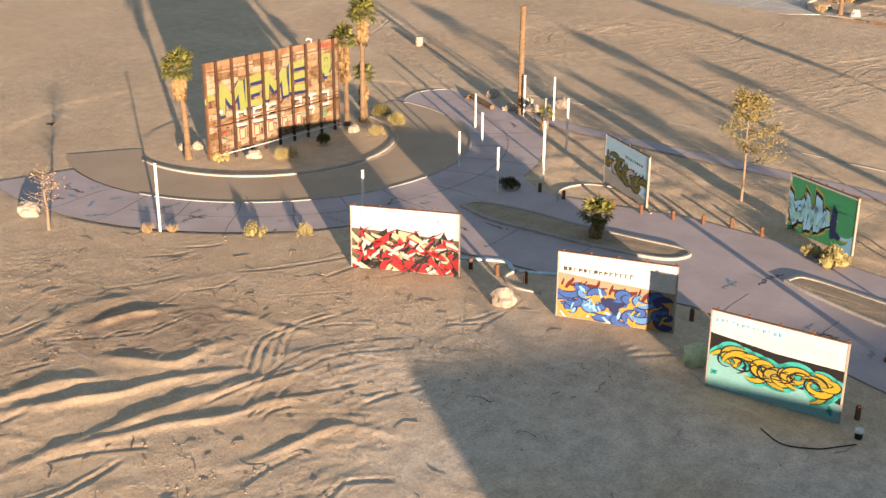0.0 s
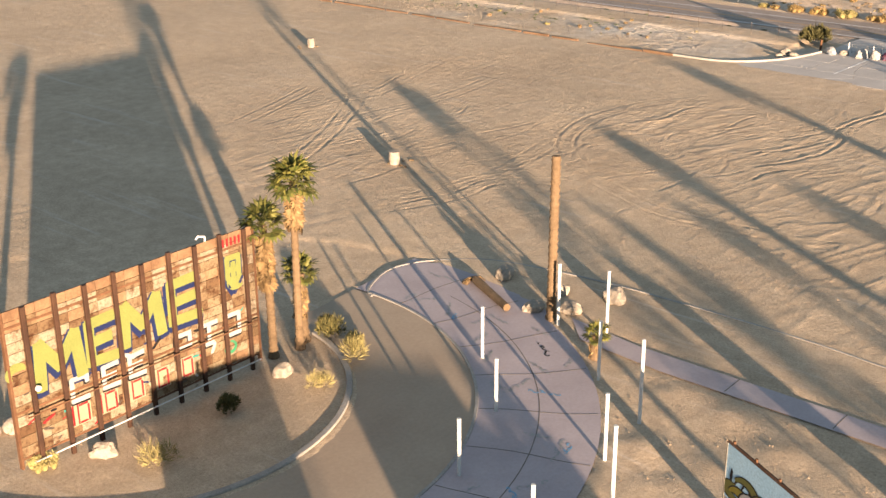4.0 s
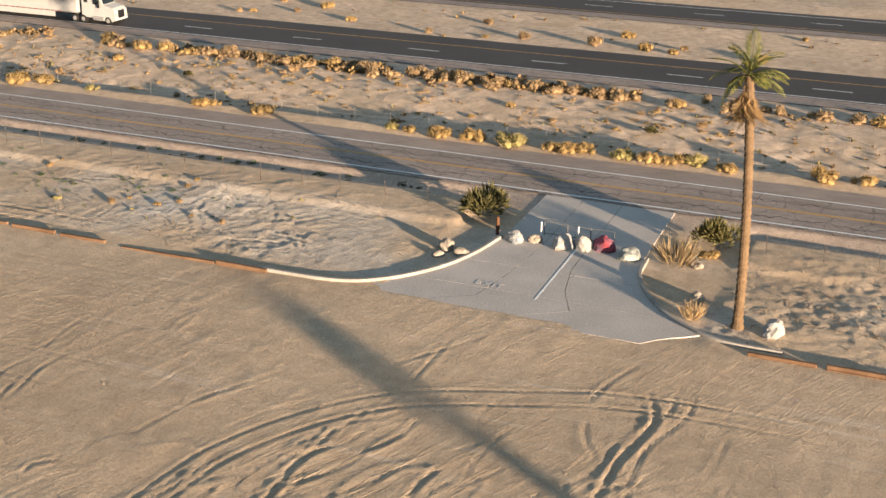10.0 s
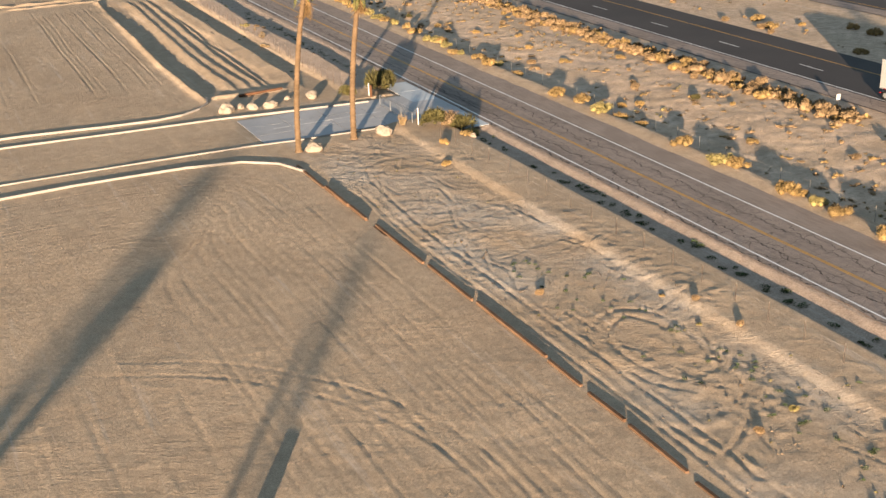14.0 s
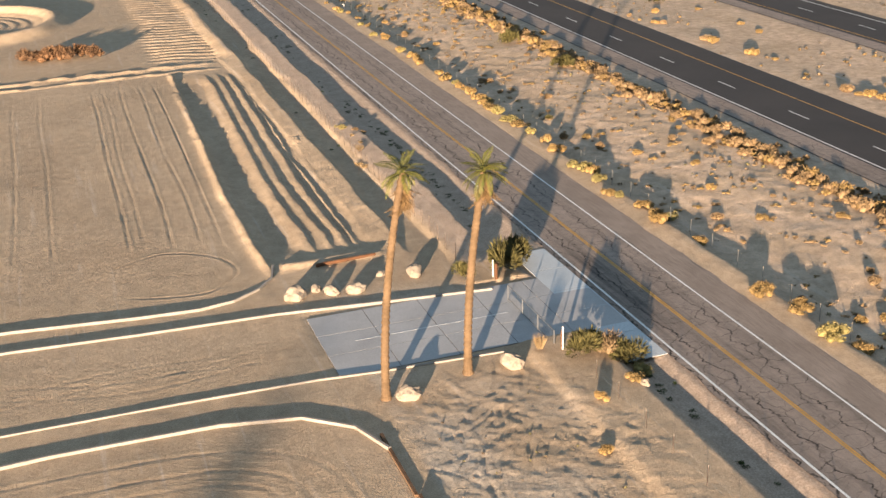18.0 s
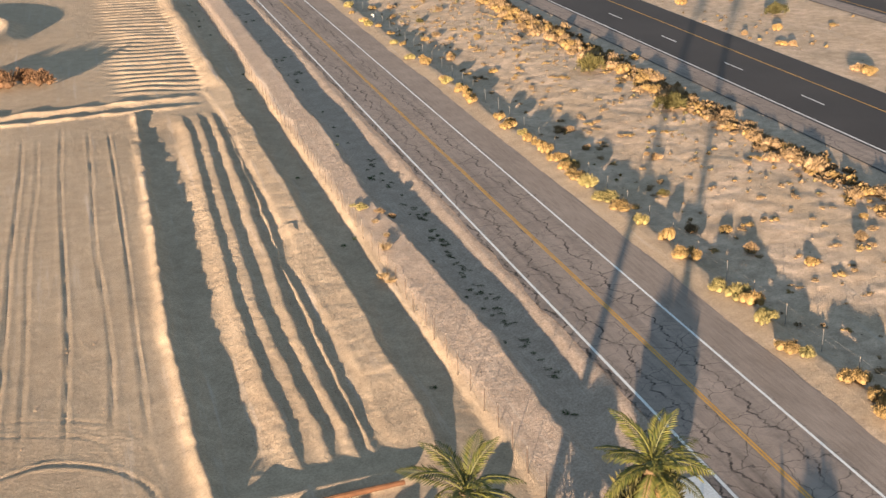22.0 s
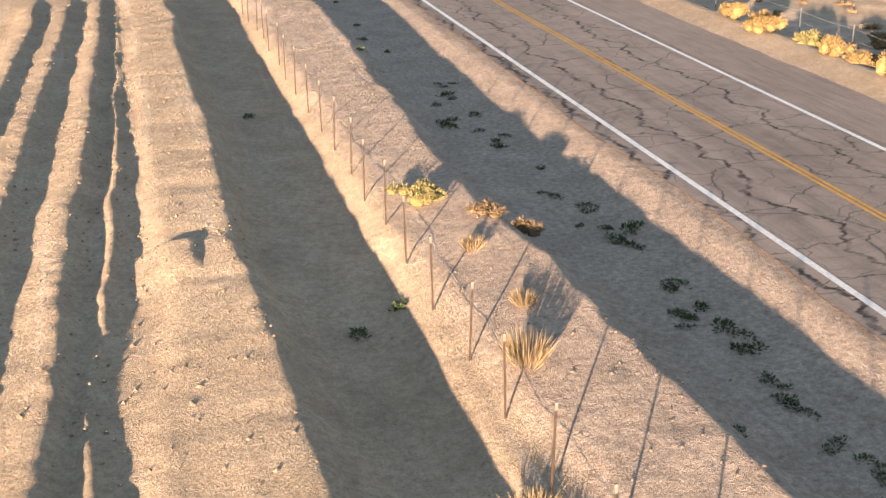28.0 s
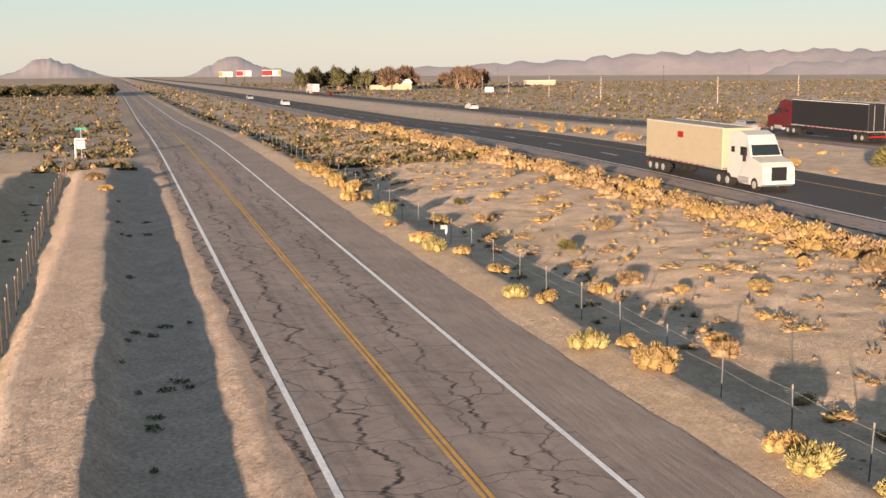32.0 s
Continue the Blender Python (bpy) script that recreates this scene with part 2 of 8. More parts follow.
    c2 = mix(nt, links, 1.0, cracks(0.5, 0.75, 0.02, 8.3), part_on, "MULTIPLY")
    col = mix(nt, links, mix(nt, links, 1.0, c2, (0.7, 0.7, 0.7), "MULTIPLY"), col, (0.055, 0.047, 0.043))
    col = mix(nt, links, mix(nt, links, 1.0, c1, (0.85, 0.85, 0.85), "MULTIPLY"), col, (0.045, 0.038, 0.035))
    for x0, w, seed in ((161.9, 0.1, 5.0), (165.3, 0.085, 40.0), (168.2, 0.05, 80.0), (160.15, 0.12, 120.0)):
        col = mix(nt, links, mix(nt, links, 1.0, long_crack(x0, w, seed), part_on, "MULTIPLY"), col, (0.032, 0.027, 0.025))
    links.new(col, b.inputs["Base Color"])
    bp = nt.new("ShaderNodeBump")
    bp.inputs["Strength"].default_value = 0.35
    bp.inputs["Distance"].default_value = 0.02
    links.new(fine, bp.inputs["Height"])
    links.new(bp.outputs["Normal"], b.inputs["Normal"])
    return m


SAND = sand_material()
ASPHALT_OLD = crack_asphalt()
def ribbed_shoulder():
    """Grey-brown rolled chippings with fine ribs along the road."""
    m, nt, links, b = mat("ribbed_shoulder", 0.95)
    tc = nt.new("ShaderNodeNewGeometry").outputs["Position"]
    mp = nt.new("ShaderNodeMapping")
    mp.inputs["Scale"].default_value = (5.0, 0.5, 0)
    mp.inputs["Rotation"].default_value = (0, 0, 0.02)
    links.new(tc, mp.inputs["Vector"])
    ribs = noise_tex(nt, links, mp.outputs[0], 1.0, 4, 0.7, 0.3)
    fine = noise_tex(nt, links, tc, 20.0, 4, 0.75)
    base = ramp(nt, links, noise_tex(nt, links, tc, 0.3, 4), [(0.3, (0.258, 0.207, 0.172)), (0.7, (0.335, 0.27, 0.225))])
    col = mix(nt, links, 1.0, base, ramp(nt, links, ribs, [(0.36, (0.84, 0.83, 0.82)), (0.52, (1, 1, 1)), (0.66, (1.08, 1.07, 1.06))]), "MULTIPLY")
    col = mix(nt, links, 1.0, col, ramp(nt, links, fine, [(0.3, (0.7, 0.7, 0.7)), (0.7, (1.25, 1.25, 1.25))]), "MULTIPLY")
    links.new(col, b.inputs["Base Color"])
    bp = nt.new("ShaderNodeBump")
    bp.inputs["Strength"].default_value = 0.5
    bp.inputs["Distance"].default_value = 0.03
    links.new(ribs, bp.inputs["Height"])
    links.new(bp.outputs["Normal"], b.inputs["Normal"])
    return m


SHOULDER = ribbed_shoulder()
APRON = surface("apron_concrete", (0.50, 0.535, 0.56), (0.60, 0.635, 0.655), 0.3, 9.0, 0.8, 0.12, local=False)
ASPHALT_NEW = surface("new_asphalt", (0.052, 0.046, 0.044), (0.07, 0.061, 0.057), 0.1, 9.0, 0.8, 0.2, local=False)
PAINT_WHITE = surface("white_paint", (0.72, 0.71, 0.68), (0.85, 0.84, 0.81), 0.8, 9.0, 0.7, 0.1, local=False)
PAINT_YELLOW = surface("yellow_paint", (0.50, 0.27, 0.06), (0.66, 0.38, 0.10), 0.8, 9.0, 0.7, 0.1, local=False)
PINK = surface("pink_concrete", (0.31, 0.258, 0.26), (0.40, 0.336, 0.336), 0.3, 6.0, 0.85, 0.08, local=False, grit=0.12)
CONCRETE = surface("concrete", (0.38, 0.375, 0.375), (0.48, 0.475, 0.475), 0.3, 10.0, 0.85, 0.15, local=False)
KERB = surface("kerb_concrete", (0.24, 0.215, 0.19), (0.34, 0.31, 0.275), 0.6, 9.0, 0.85, 0.2, local=False)

DUSTY = surface("dusty_paving", (0.31, 0.232, 0.165), (0.37, 0.285, 0.205), 0.2, 5.0, 0.95, 0.1, local=False, grit=0.14)
SOIL = surface("island_soil", (0.25, 0.19, 0.13), (0.34, 0.26, 0.18), 0.8, 7.0, 0.95, 0.5, local=False)
PALE_BLUE = surface("pale_blue_paint", (0.33, 0.42, 0.46), (0.48, 0.56, 0.6), 1.0, 8.0, 0.8, 0.1, local=False)
JOINT = surface("joint", (0.1, 0.085, 0.07), (0.16, 0.13, 0.1), 1.0, 8.0, 0.95, 0.1, local=False)
# ---- helpers for meshes and things ----
def mesh_from(name, verts, faces, material=None, smooth=False):
    me = bpy.data.meshes.new(name)
    me.from_pydata(verts, [], faces)
    if smooth:
        me.polygons.foreach_set("use_smooth", [True] * len(me.polygons))
    for m in material if isinstance(material, (list, tuple)) else [material] if material else []:
        me.materials.append(m)
    return me


def part(name, data, parent, label="", m=None):
    """One mesh object under a thing or a part; data: a mesh, or a list of vertices, faces and material."""
    me = data if isinstance(data, bpy.types.Mesh) else mesh_from(name, *data)
    ob = new(name, me)
    ob.parent = parent
    if m is not None:
        ob.matrix_basis = m
    if label:
        ob["label"] = label
    return ob


def thing(name, x, y, z=0.0, label="", category="", group="", rz=0.0):
    ob = new(name)
    ob.empty_display_size = 0.2
    ob.matrix_basis = pose(x, y, z, 0, 0, rz)
    return tagged(ob, label, category, group)


def box(x0, x1, y0, y1, z0, z1, c=0.0):
    """Vertices and faces of a box, with its upright edges cut by c."""
    if c <= 0:
        ring = [(x0, y0), (x1, y0), (x1, y1), (x0, y1)]
    else:
        ring = [(x0 + c, y0), (x1 - c, y0), (x1, y0 + c), (x1, y1 - c), (x1 - c, y1), (x0 + c, y1), (x0, y1 - c), (x0, y0 + c)]
    n = len(ring)
    vs = [(*p, z0) for p in ring] + [(*p, z1) for p in ring]
    fs = [tuple(range(n))[::-1], tuple(range(n, 2 * n))] + [(k, (k + 1) % n, n + (k + 1) % n, n + k) for k in range(n)]
    return vs, fs


def joined(*lists):
    vs, fs = [], []
    for v, f in lists:
        o = len(vs)
        vs += list(v)
        fs += [tuple(i + o for i in q) for q in f]
    return vs, fs


def moved(vf, m):
    return [tuple(m @ Vector(v)) for v in vf[0]], vf[1]


def tube(points, radii, sides=8, cap=True):
    """A round bar through points."""
    vs, fs = [], []
    pts = [Vector(p) for p in points]
    for k, p in enumerate(pts):
        d = (pts[min(k + 1, len(pts) - 1)] - pts[max(k - 1, 0)]).normalized()
        a = d.cross(Vector((0, 0, 1)) if abs(d.z) < 0.9 else Vector((1, 0, 0))).normalized()
        b = d.cross(a)
        r = radii[k] if isinstance(radii, (list, tuple)) else radii
        for s in range(sides):
            w = 2 * math.pi * s / sides
            vs.append(tuple(p + r * (math.cos(w) * a + math.sin(w) * b)))
    for k in range(len(pts) - 1):
        for s in range(sides):
            t = (s + 1) % sides
            fs.append((k * sides + s, (k + 1) * sides + s, (k + 1) * sides + t, k * sides + t))
    if cap:
        fs += [tuple(range(sides)), tuple(range((len(pts) - 1) * sides, len(pts) * sides))[::-1]]
    return vs, fs


def sstep(a, b, x):
    t = np.clip((x - a) / (b - a), 0, 1)
    return t * t * (3 - 2 * t)


def bump_at(x, c, w):
    return np.exp(-(((x - c) / w) ** 2))


# ---- the ground's shape ----
def vnoise(x, y, scale, seed=0):
    """Smooth value noise on arrays, -0.5 to 0.5."""
    x, y = np.asarray(x, float) / scale + seed * 17.3, np.asarray(y, float) / scale - seed * 9.1
    xi, yi = np.floor(x), np.floor(y)
    fx, fy = x - xi, y - yi
    fx, fy = fx * fx * (3 - 2 * fx), fy * fy * (3 - 2 * fy)

    def h(a, b):
        v = np.sin(a * 127.1 + b * 311.7 + seed * 74.7) * 43758.5453
        return v - np.floor(v)

    return (h(xi, yi) * (1 - fx) + h(xi + 1, yi) * fx) * (1 - fy) + (h(xi, yi + 1) * (1 - fx) + h(xi + 1, yi + 1) * fx) * fy - 0.5


PARK = (57.75, 66.95)  # middle of the round drive


def fall(x, y):
    """The plain sinks gently to the north-east beyond the last field."""
    d = y - 330 + 0.3 * np.maximum(x - 165, 0)
    return -0.0165 * np.where(d > 0, d, 0) * sstep(0, 140, d)


def ground_z(x, y):
    x, y = np.asarray(x, float), np.asarray(y, float)
    z = 0.05 * vnoise(x, y, 7, 1) + 0.02 * vnoise(x, y, 1.7, 2)
    rp = np.hypot(x - PARK[0], y - PARK[1])
    u, v = (x + 4.46) / 1.2, (y + 7.4 - 0.0536 * x) / 1.107  # the old park's own grid
    # first lot: wind streaks nearly along x
    lot = sstep(139.2, 138.2, x) * sstep(181, 177, y) * sstep(22.4, 25, rp) * sstep(69, 74, u + 0.12 * (v - 52))
    lot = np.maximum(lot, sstep(139.2, 138.2, x) * sstep(181, 177, y) * sstep(84, 88, y))
    warp = 1.5 * vnoise(x, y, 9, 3)
    streak = vnoise(x * 0.16 + 0.05 * y, y + 0.2 * x + warp, 0.9, 4)
    streak2 = vnoise(x * 0.1, y + 0.12 * x + warp, 2.2, 5)
    patch = sstep(-0.15, 0.25, vnoise(x, y, 16, 6))
    z = z + lot * ((0.028 * np.maximum(streak, 0) + 0.02 * np.maximum(streak2, 0) + 0.035 * np.maximum(0, 0.1 - np.abs(vnoise(x * 0.22 + 0.05 * y, y + 0.15 * x + warp, 0.8, 85))) / 0.1) * (0.2 + 0.8 * patch) * (1 - 0.55 * sstep(98, 114, y)))
    # old rows of the lot, running along the wall
    rows = np.maximum(0, 1 - np.abs(((x - 0.02 * y + 0.4 * vnoise(x, y, 12, 8)) % 3.2) - 1.6) / 0.3)
    z = z + lot * sstep(85, 110, y) * 0.012 * rows
    # bare ground in front of the painted boards: churned ridges
    fore = sstep(40, 36, u + 0.25 * (v - 34)) * sstep(-20, 0, v) * sstep(64, 52, v)
    rr = vnoise(x * 0.3 + 0.15 * y, y * 0.95 + 0.45 * x + 1.2 * vnoise(x, y, 6, 9), 1.5, 10)
    z = z + fore * (0.06 * np.maximum(rr, 0) * sstep(27, 36, v + 0.35 * (u - 20)) + 0.035 * np.maximum(vnoise(x, y, 0.8, 11), -0.1) + 0.05 * vnoise(x, y, 2.6, 36) + (0.05 * np.maximum(vnoise(x * 0.6 + 0.3 * y, y, 0.32, 37), -0.02) + 0.05 * np.maximum(vnoise(x, y, 0.2, 91) - 0.1, 0)) * sstep(-0.25, 0.2, vnoise(x, y, 3, 84)))
    z = z + sstep(57, 60, u) * sstep(68, 66, u) * sstep(50, 46, v) * 0.14 * vnoise(x, y, 1.6, 12)
    # churned strip between wall and fence
    rough = sstep(139.6, 141.5, x) * sstep(156, 154, x) * sstep(198, 190, y) * (1 - sstep(178, 181, y)) * (1 - sstep(80, 77, y) * sstep(60, 63, y))
    ch = vnoise(x * 0.6 + 0.35 * y, y * 0.9 - 0.2 * x + 2 * vnoise(x, y, 5, 13), 0.85, 14)
    z = z + rough * ((0.034 * np.maximum(ch, -0.1) + 0.055 * np.maximum(vnoise(x * 0.8, y, 0.5, 35), -0.05) + 0.062 * np.maximum(vnoise(x, y * 0.8, 0.27, 90), -0.02)) * (0.55 + 1.1 * sstep(-0.25, 0.3, vnoise(x, y, 6, 69))) + 0.06 * vnoise(x, y, 4.5, 15))
    z = z + rough * 0.028 * np.maximum(0, 0.16 - np.abs(vnoise(x * 0.35 + 0.1 * y, y * 0.8 + 0.5 * x + 1.5 * vnoise(x, y, 7, 70), 0.9, 71))) / 0.16 * sstep(-0.2, 0.1, vnoise(x, y, 9, 72))
    z = z + rough * 0.22 * bump_at(x + 0.8 * vnoise(x, y, 2.5, 73), 150.6, 1.5) * bump_at(y, 98.5, 2.0)
    # fence bank and roadside ditch
    m = 0.9 * vnoise(x * 0, y, 7, 16) + 0.5 * vnoise(x * 0, y, 2.6, 17) + 0.12 * vnoise(x, y, 0.9, 18)
    xe = x - m * sstep(195, 205, y) * sstep(161, 158, x)
    far = sstep(190, 206, y) * sstep(352, 346, y)
    near = sstep(40, 60, y) * sstep(196, 188, y) * (1 - sstep(63, 66, y) * sstep(80, 76, y))
    crest_x = np.interp(y, (200, 209, 213, 220, 228, 234, 241, 250, 258, 266, 274, 286, 310), (155.3, 155.3, 155.7, 155.2, 155.2, 154.9, 154.7, 155.0, 155.3, 155.2, 155.1, 155.6, 155.9)) + 0.3 * vnoise(x * 0, y, 2.6, 17) + 0.16 * vnoise(x, y, 0.8, 18)
    foot_x = np.interp(y, (200, 218, 227, 236, 256, 268, 286, 310), (152.0, 152.0, 151.7, 151.95, 152.0, 152.2, 152.6, 153.0))
    bank = sstep(foot_x - 0.1, foot_x + 0.6, x) * sstep(crest_x + 0.75, crest_x - 0.05, x) * (0.22 + 0.1 * (np.clip(x, 152.5, 155.4) - 152.5))
    ditch = -0.3 * sstep(crest_x + 0.1, crest_x + 1.3, x) * sstep(160.2, 157.8, x)
    z = z + far * (bank + ditch) + near * (0.22 * sstep(150.8, 152, xe) * sstep(157.2, 156.2, xe) - 0.33 * sstep(156.2, 157.4, xe) * sstep(160.2, 158.0, x))
    # second field: rim, ditch and ridges along the fence
    fld = sstep(202, 207, y) * sstep(271, 266, y)
    mm = 0.8 * vnoise(x * 0, y, 9, 19) + 0.4 * vnoise(x * 0, y, 2.4, 20) + 0.12 * vnoise(x, y, 0.8, 21)
    xf = x - mm * 0.7
    wob = 0.16 * vnoise(x, y, 1.5, 20) + 0.1 * vnoise(x, y, 0.6, 21)

    def crest(ys, xs):
        return x + wob - np.interp(y, ys, xs)

    def bank_form(d, steep, gentle):
        return np.where(d > 0, np.exp(-((d / steep) ** 2)), np.exp(-((d / gentle) ** 2)))

    rim = 0.36 * bank_form(crest((200, 212, 222, 232, 250, 270), (137.9, 137.7, 137.7, 138.1, 138.8, 139.4)), 0.3, 0.5) * (1 + 0.5 * vnoise(x, y, 1.1, 64))
    c1 = crest((206, 217, 228, 238, 249, 264), (142.3, 142.0, 142.3, 142.7, 143.1, 143.7))
    c2 = crest((208, 216, 223, 230, 238, 249, 264), (143.9, 143.5, 143.4, 143.7, 144.0, 144.4, 145.1))
    c3 = crest((208, 215, 223, 230, 238, 248, 264), (145.2, 145.0, 145.1, 145.45, 145.65, 146.0, 146.5))
    c4 = crest((207, 214, 223, 229, 237, 246, 264), (146.0, 146.0, 146.2, 146.0, 146.55, 146.75, 147.1))
    trough = -0.24 * sstep(138.4, 139.2, x) * sstep(0.1, -1.6, c1)
    rag = 1 + 0.25 * vnoise(x, y, 0.3, 86) + 0.3 * vnoise(x, y, 1.7, 87)
    ridges = rag * (0.17 * bank_form(c1, 0.2, 0.9) + 0.155 * bank_form(c2, 0.2, 0.6) + 0.165 * bank_form(c3, 0.2, 0.55) + 0.12 * bank_form(c4, 0.1, 0.16))
    gully = -0.1 * bump_at(c3, 0.5, 0.28) - 0.05 * bump_at(c2, 0.7, 0.3) - 0.05 * bump_at(c4, 0.5, 0.25)
    z = z + fld * (trough + ridges + gully) + rim * sstep(199, 204, y) * sstep(274, 270, y)
    z = z + sstep(138.5, 139.5, x) * sstep(148, 146, x) * 0.3 * bump_at(y + 0.4 * vnoise(x, y, 3, 23), 201.4, 0.7)
    shelf = sstep(146.75, 147.5, xf) * sstep(149.75, 149.1, x + 0.5 * (xe - x))
    z = z + sstep(199, 208, y) * sstep(352, 346, y) * ((0.14 + 0.13 * (np.clip(xe, 147.2, 149.4) - 147.2)) * shelf - 0.2 * sstep(149.4, 150.2, xe) * sstep(153.0, 152.1, xe))
    z = z + fld * shelf * 0.03 * vnoise(x * 0.3, y, 0.9, 24)
    z = z + 0.1 * sstep(146.8, 147.2, x) * sstep(148.3, 148.18, x + 0.1 * vnoise(x, y, 0.5, 93)) * sstep(233.6, 235.0, y) * sstep(236.05, 235.93, y) - fld * 0.02 * shelf * np.maximum(0, np.sin(y * 2.1 + 9 * vnoise(x, y, 5, 83))) ** 4
    clod = sstep(136.5, 138, x) * sstep(160, 157, x) * sstep(196, 202, y) * sstep(352, 346, y)
    z = z + clod * (0.02 * np.maximum(vnoise(x, y, 0.75, 61), -0.12) + 0.026 * np.maximum(vnoise(x, y, 0.33, 62), -0.1) + 0.03 * vnoise(x, y * 0.5, 1.6, 63))
    # cross banks at the field's end, washboard beyond
    z = z + sstep(147, 143, x) * (0.2 * bump_at(y + 0.5 * vnoise(x, y, 2.4, 65), 273.2, 0.45) + 0.24 * bump_at(y + 0.6 * vnoise(x, y, 3.1, 66), 276.6, 0.5) - 0.1 * bump_at(y, 274.9, 0.7)) * (1 + vnoise(x, y, 1.2, 67))
    wash = sstep(278, 282, y) * sstep(346, 338, y) * sstep(137, 140, x) * sstep(147.6, 146.6, x)
    z = z + wash * 0.1 * (1 + vnoise(x, y, 2, 68)) * np.sin((y + 0.25 * x + 0.8 * vnoise(x, y, 4, 25)) * 2 * math.pi / 2.1)
    z = z + sstep(278, 282, y) * sstep(346, 338, y) * 0.35 * bump_at(xf, 148.4, 0.9)
    rc = np.hypot(x - 112.5, y - 319)
    z = z + 1.25 * bump_at(rc + 0.8 * vnoise(x, y, 5, 27), 14.4, 1.7) + sstep(13.5, 12, rc) * 0.07 * np.sin(rc * 2 * math.pi / 1.9)
    # east of the frontage road: shoulder lip, hollow, rise to the highway, median
    lip = 0.5 * vnoise(x * 0, y, 6, 28) + 0.3 * vnoise(x * 0, y, 2, 29)
    hollow = -0.55 * sstep(171.7, 172.9, x + lip) * sstep(186, 173, x)
    z = z + hollow + sstep(172, 176, x) * sstep(193, 190, x) * (0.1 * vnoise(x, y, 5, 30) + 0.1 * vnoise(x, y, 1.2, 31))
    z = z + 0.13 * sstep(169.6, 170.9, x) * sstep(172.6, 171.7, x + lip) + 0.03 * sstep(169.6, 170.2, x) * sstep(172.6, 171.7, x) * vnoise(x, y, 0.6, 33) - 0.12 * sstep(209, 216, x) * sstep(228, 220, x) + sstep(243, 250, x) * 0.5 * vnoise(x, y, 14, 32)
    # under the paved parts the sand stays just below them
    paved = np.maximum(sstep(159.2, 159.9, x) * sstep(169.9, 169.3, x), sstep(193.1, 194.3, x) * sstep(209.5, 208.4, x))
    paved = np.maximum(paved, sstep(227, 228, x) * sstep(242, 241, x))
    z = z * (1 - paved) - 0.05 * paved
    ring = sstep(21.8, 21.4, rp) * sstep(10.0, 10.25, rp)
    drive = sstep(43.6, 44.2, u) * sstep(57.9, 57.3, u) * sstep(48, 46.5, v) * sstep(-25, -20, v)
    walkp = sstep(66.4, 66.8, u) * sstep(69.0, 68.6, u) * sstep(54, 52.8, v) * sstep(-25, -20, v)
    pads = sstep(138.0, 139.0, x) * sstep(160.4, 160, x) * (sstep(181.2, 181.6, y) * sstep(192.2, 191.8, y) + sstep(60, 61, y) * sstep(80, 79, y) * sstep(139.0, 140.2, x))
    flat = np.clip(np.maximum(np.maximum(ring, drive), np.maximum(walkp, pads)), 0, 1)
    z = z * (1 - flat) - 0.06 * flat
    return z + fall(x, y)


def gz(x, y):
    return float(ground_z(x, y))


def spaced(*spans):
    out = []
    for a, b, d in spans:
        out += list(np.arange(a, b, d))
    return np.array(out + [spans[-1][1]])


# the ground is one wide sheet; stretches that the walk passes near are woven finer
WIDE_X = spaced((-4000, -400, 300), (-400, -60, 20), (-60, 12, 3), (12, 260, 1.0), (260, 400, 7), (400, 4400, 250))
WIDE_Y = spaced((-1500, -100, 100), (-100, 10, 5), (10, 400, 1.0), (400, 460, 2.0), (460, 800, 10), (800, 4900, 200))


class Weave:
    """A rectangle of ground points with its own spacing."""

    def __init__(self, gx, gy, step):
        self.gx, self.gy, self.step = gx, gy, step
        self.X, self.Y = np.meshgrid(gx, gy)
        self.Z = ground_z(self.X, self.Y)

    def window(self, x0, x1, y0, y1):
        i0, i1 = np.searchsorted(self.gx, (x0, x1))
        j0, j1 = np.searchsorted(self.gy, (y0, y1))
        return (slice(j0, j1), slice(i0, i1)) if i1 > i0 and j1 > j0 else None


PATCHES = [Weave(np.linspace(a, b, int(round((b - a) / d)) + 1), np.linspace(c, e, int(round((e - c) / d)) + 1), d) for a, b, c, e, d in (
    (12, 48, 22, 62, 0.125), (30, 48, 0, 22, 0.3), (12, 48, 62, 84, 0.3), (48, 84, 0, 84, 0.32), (20, 84, 84, 130, 0.4),
    (84, 139, 38, 126, 0.16), (84, 139, 126, 198, 0.2), (139, 160, 40, 198, 0.18), (136, 160, 198, 296, 0.115), (84, 112, 198, 296, 0.35), (112, 136, 198, 296, 0.17),
    (96, 160, 296, 372, 0.3), (171, 194, 40, 400, 0.3), (209, 228, 40, 400, 0.6))]
WIDE = Weave(WIDE_X, WIDE_Y, 1.0)


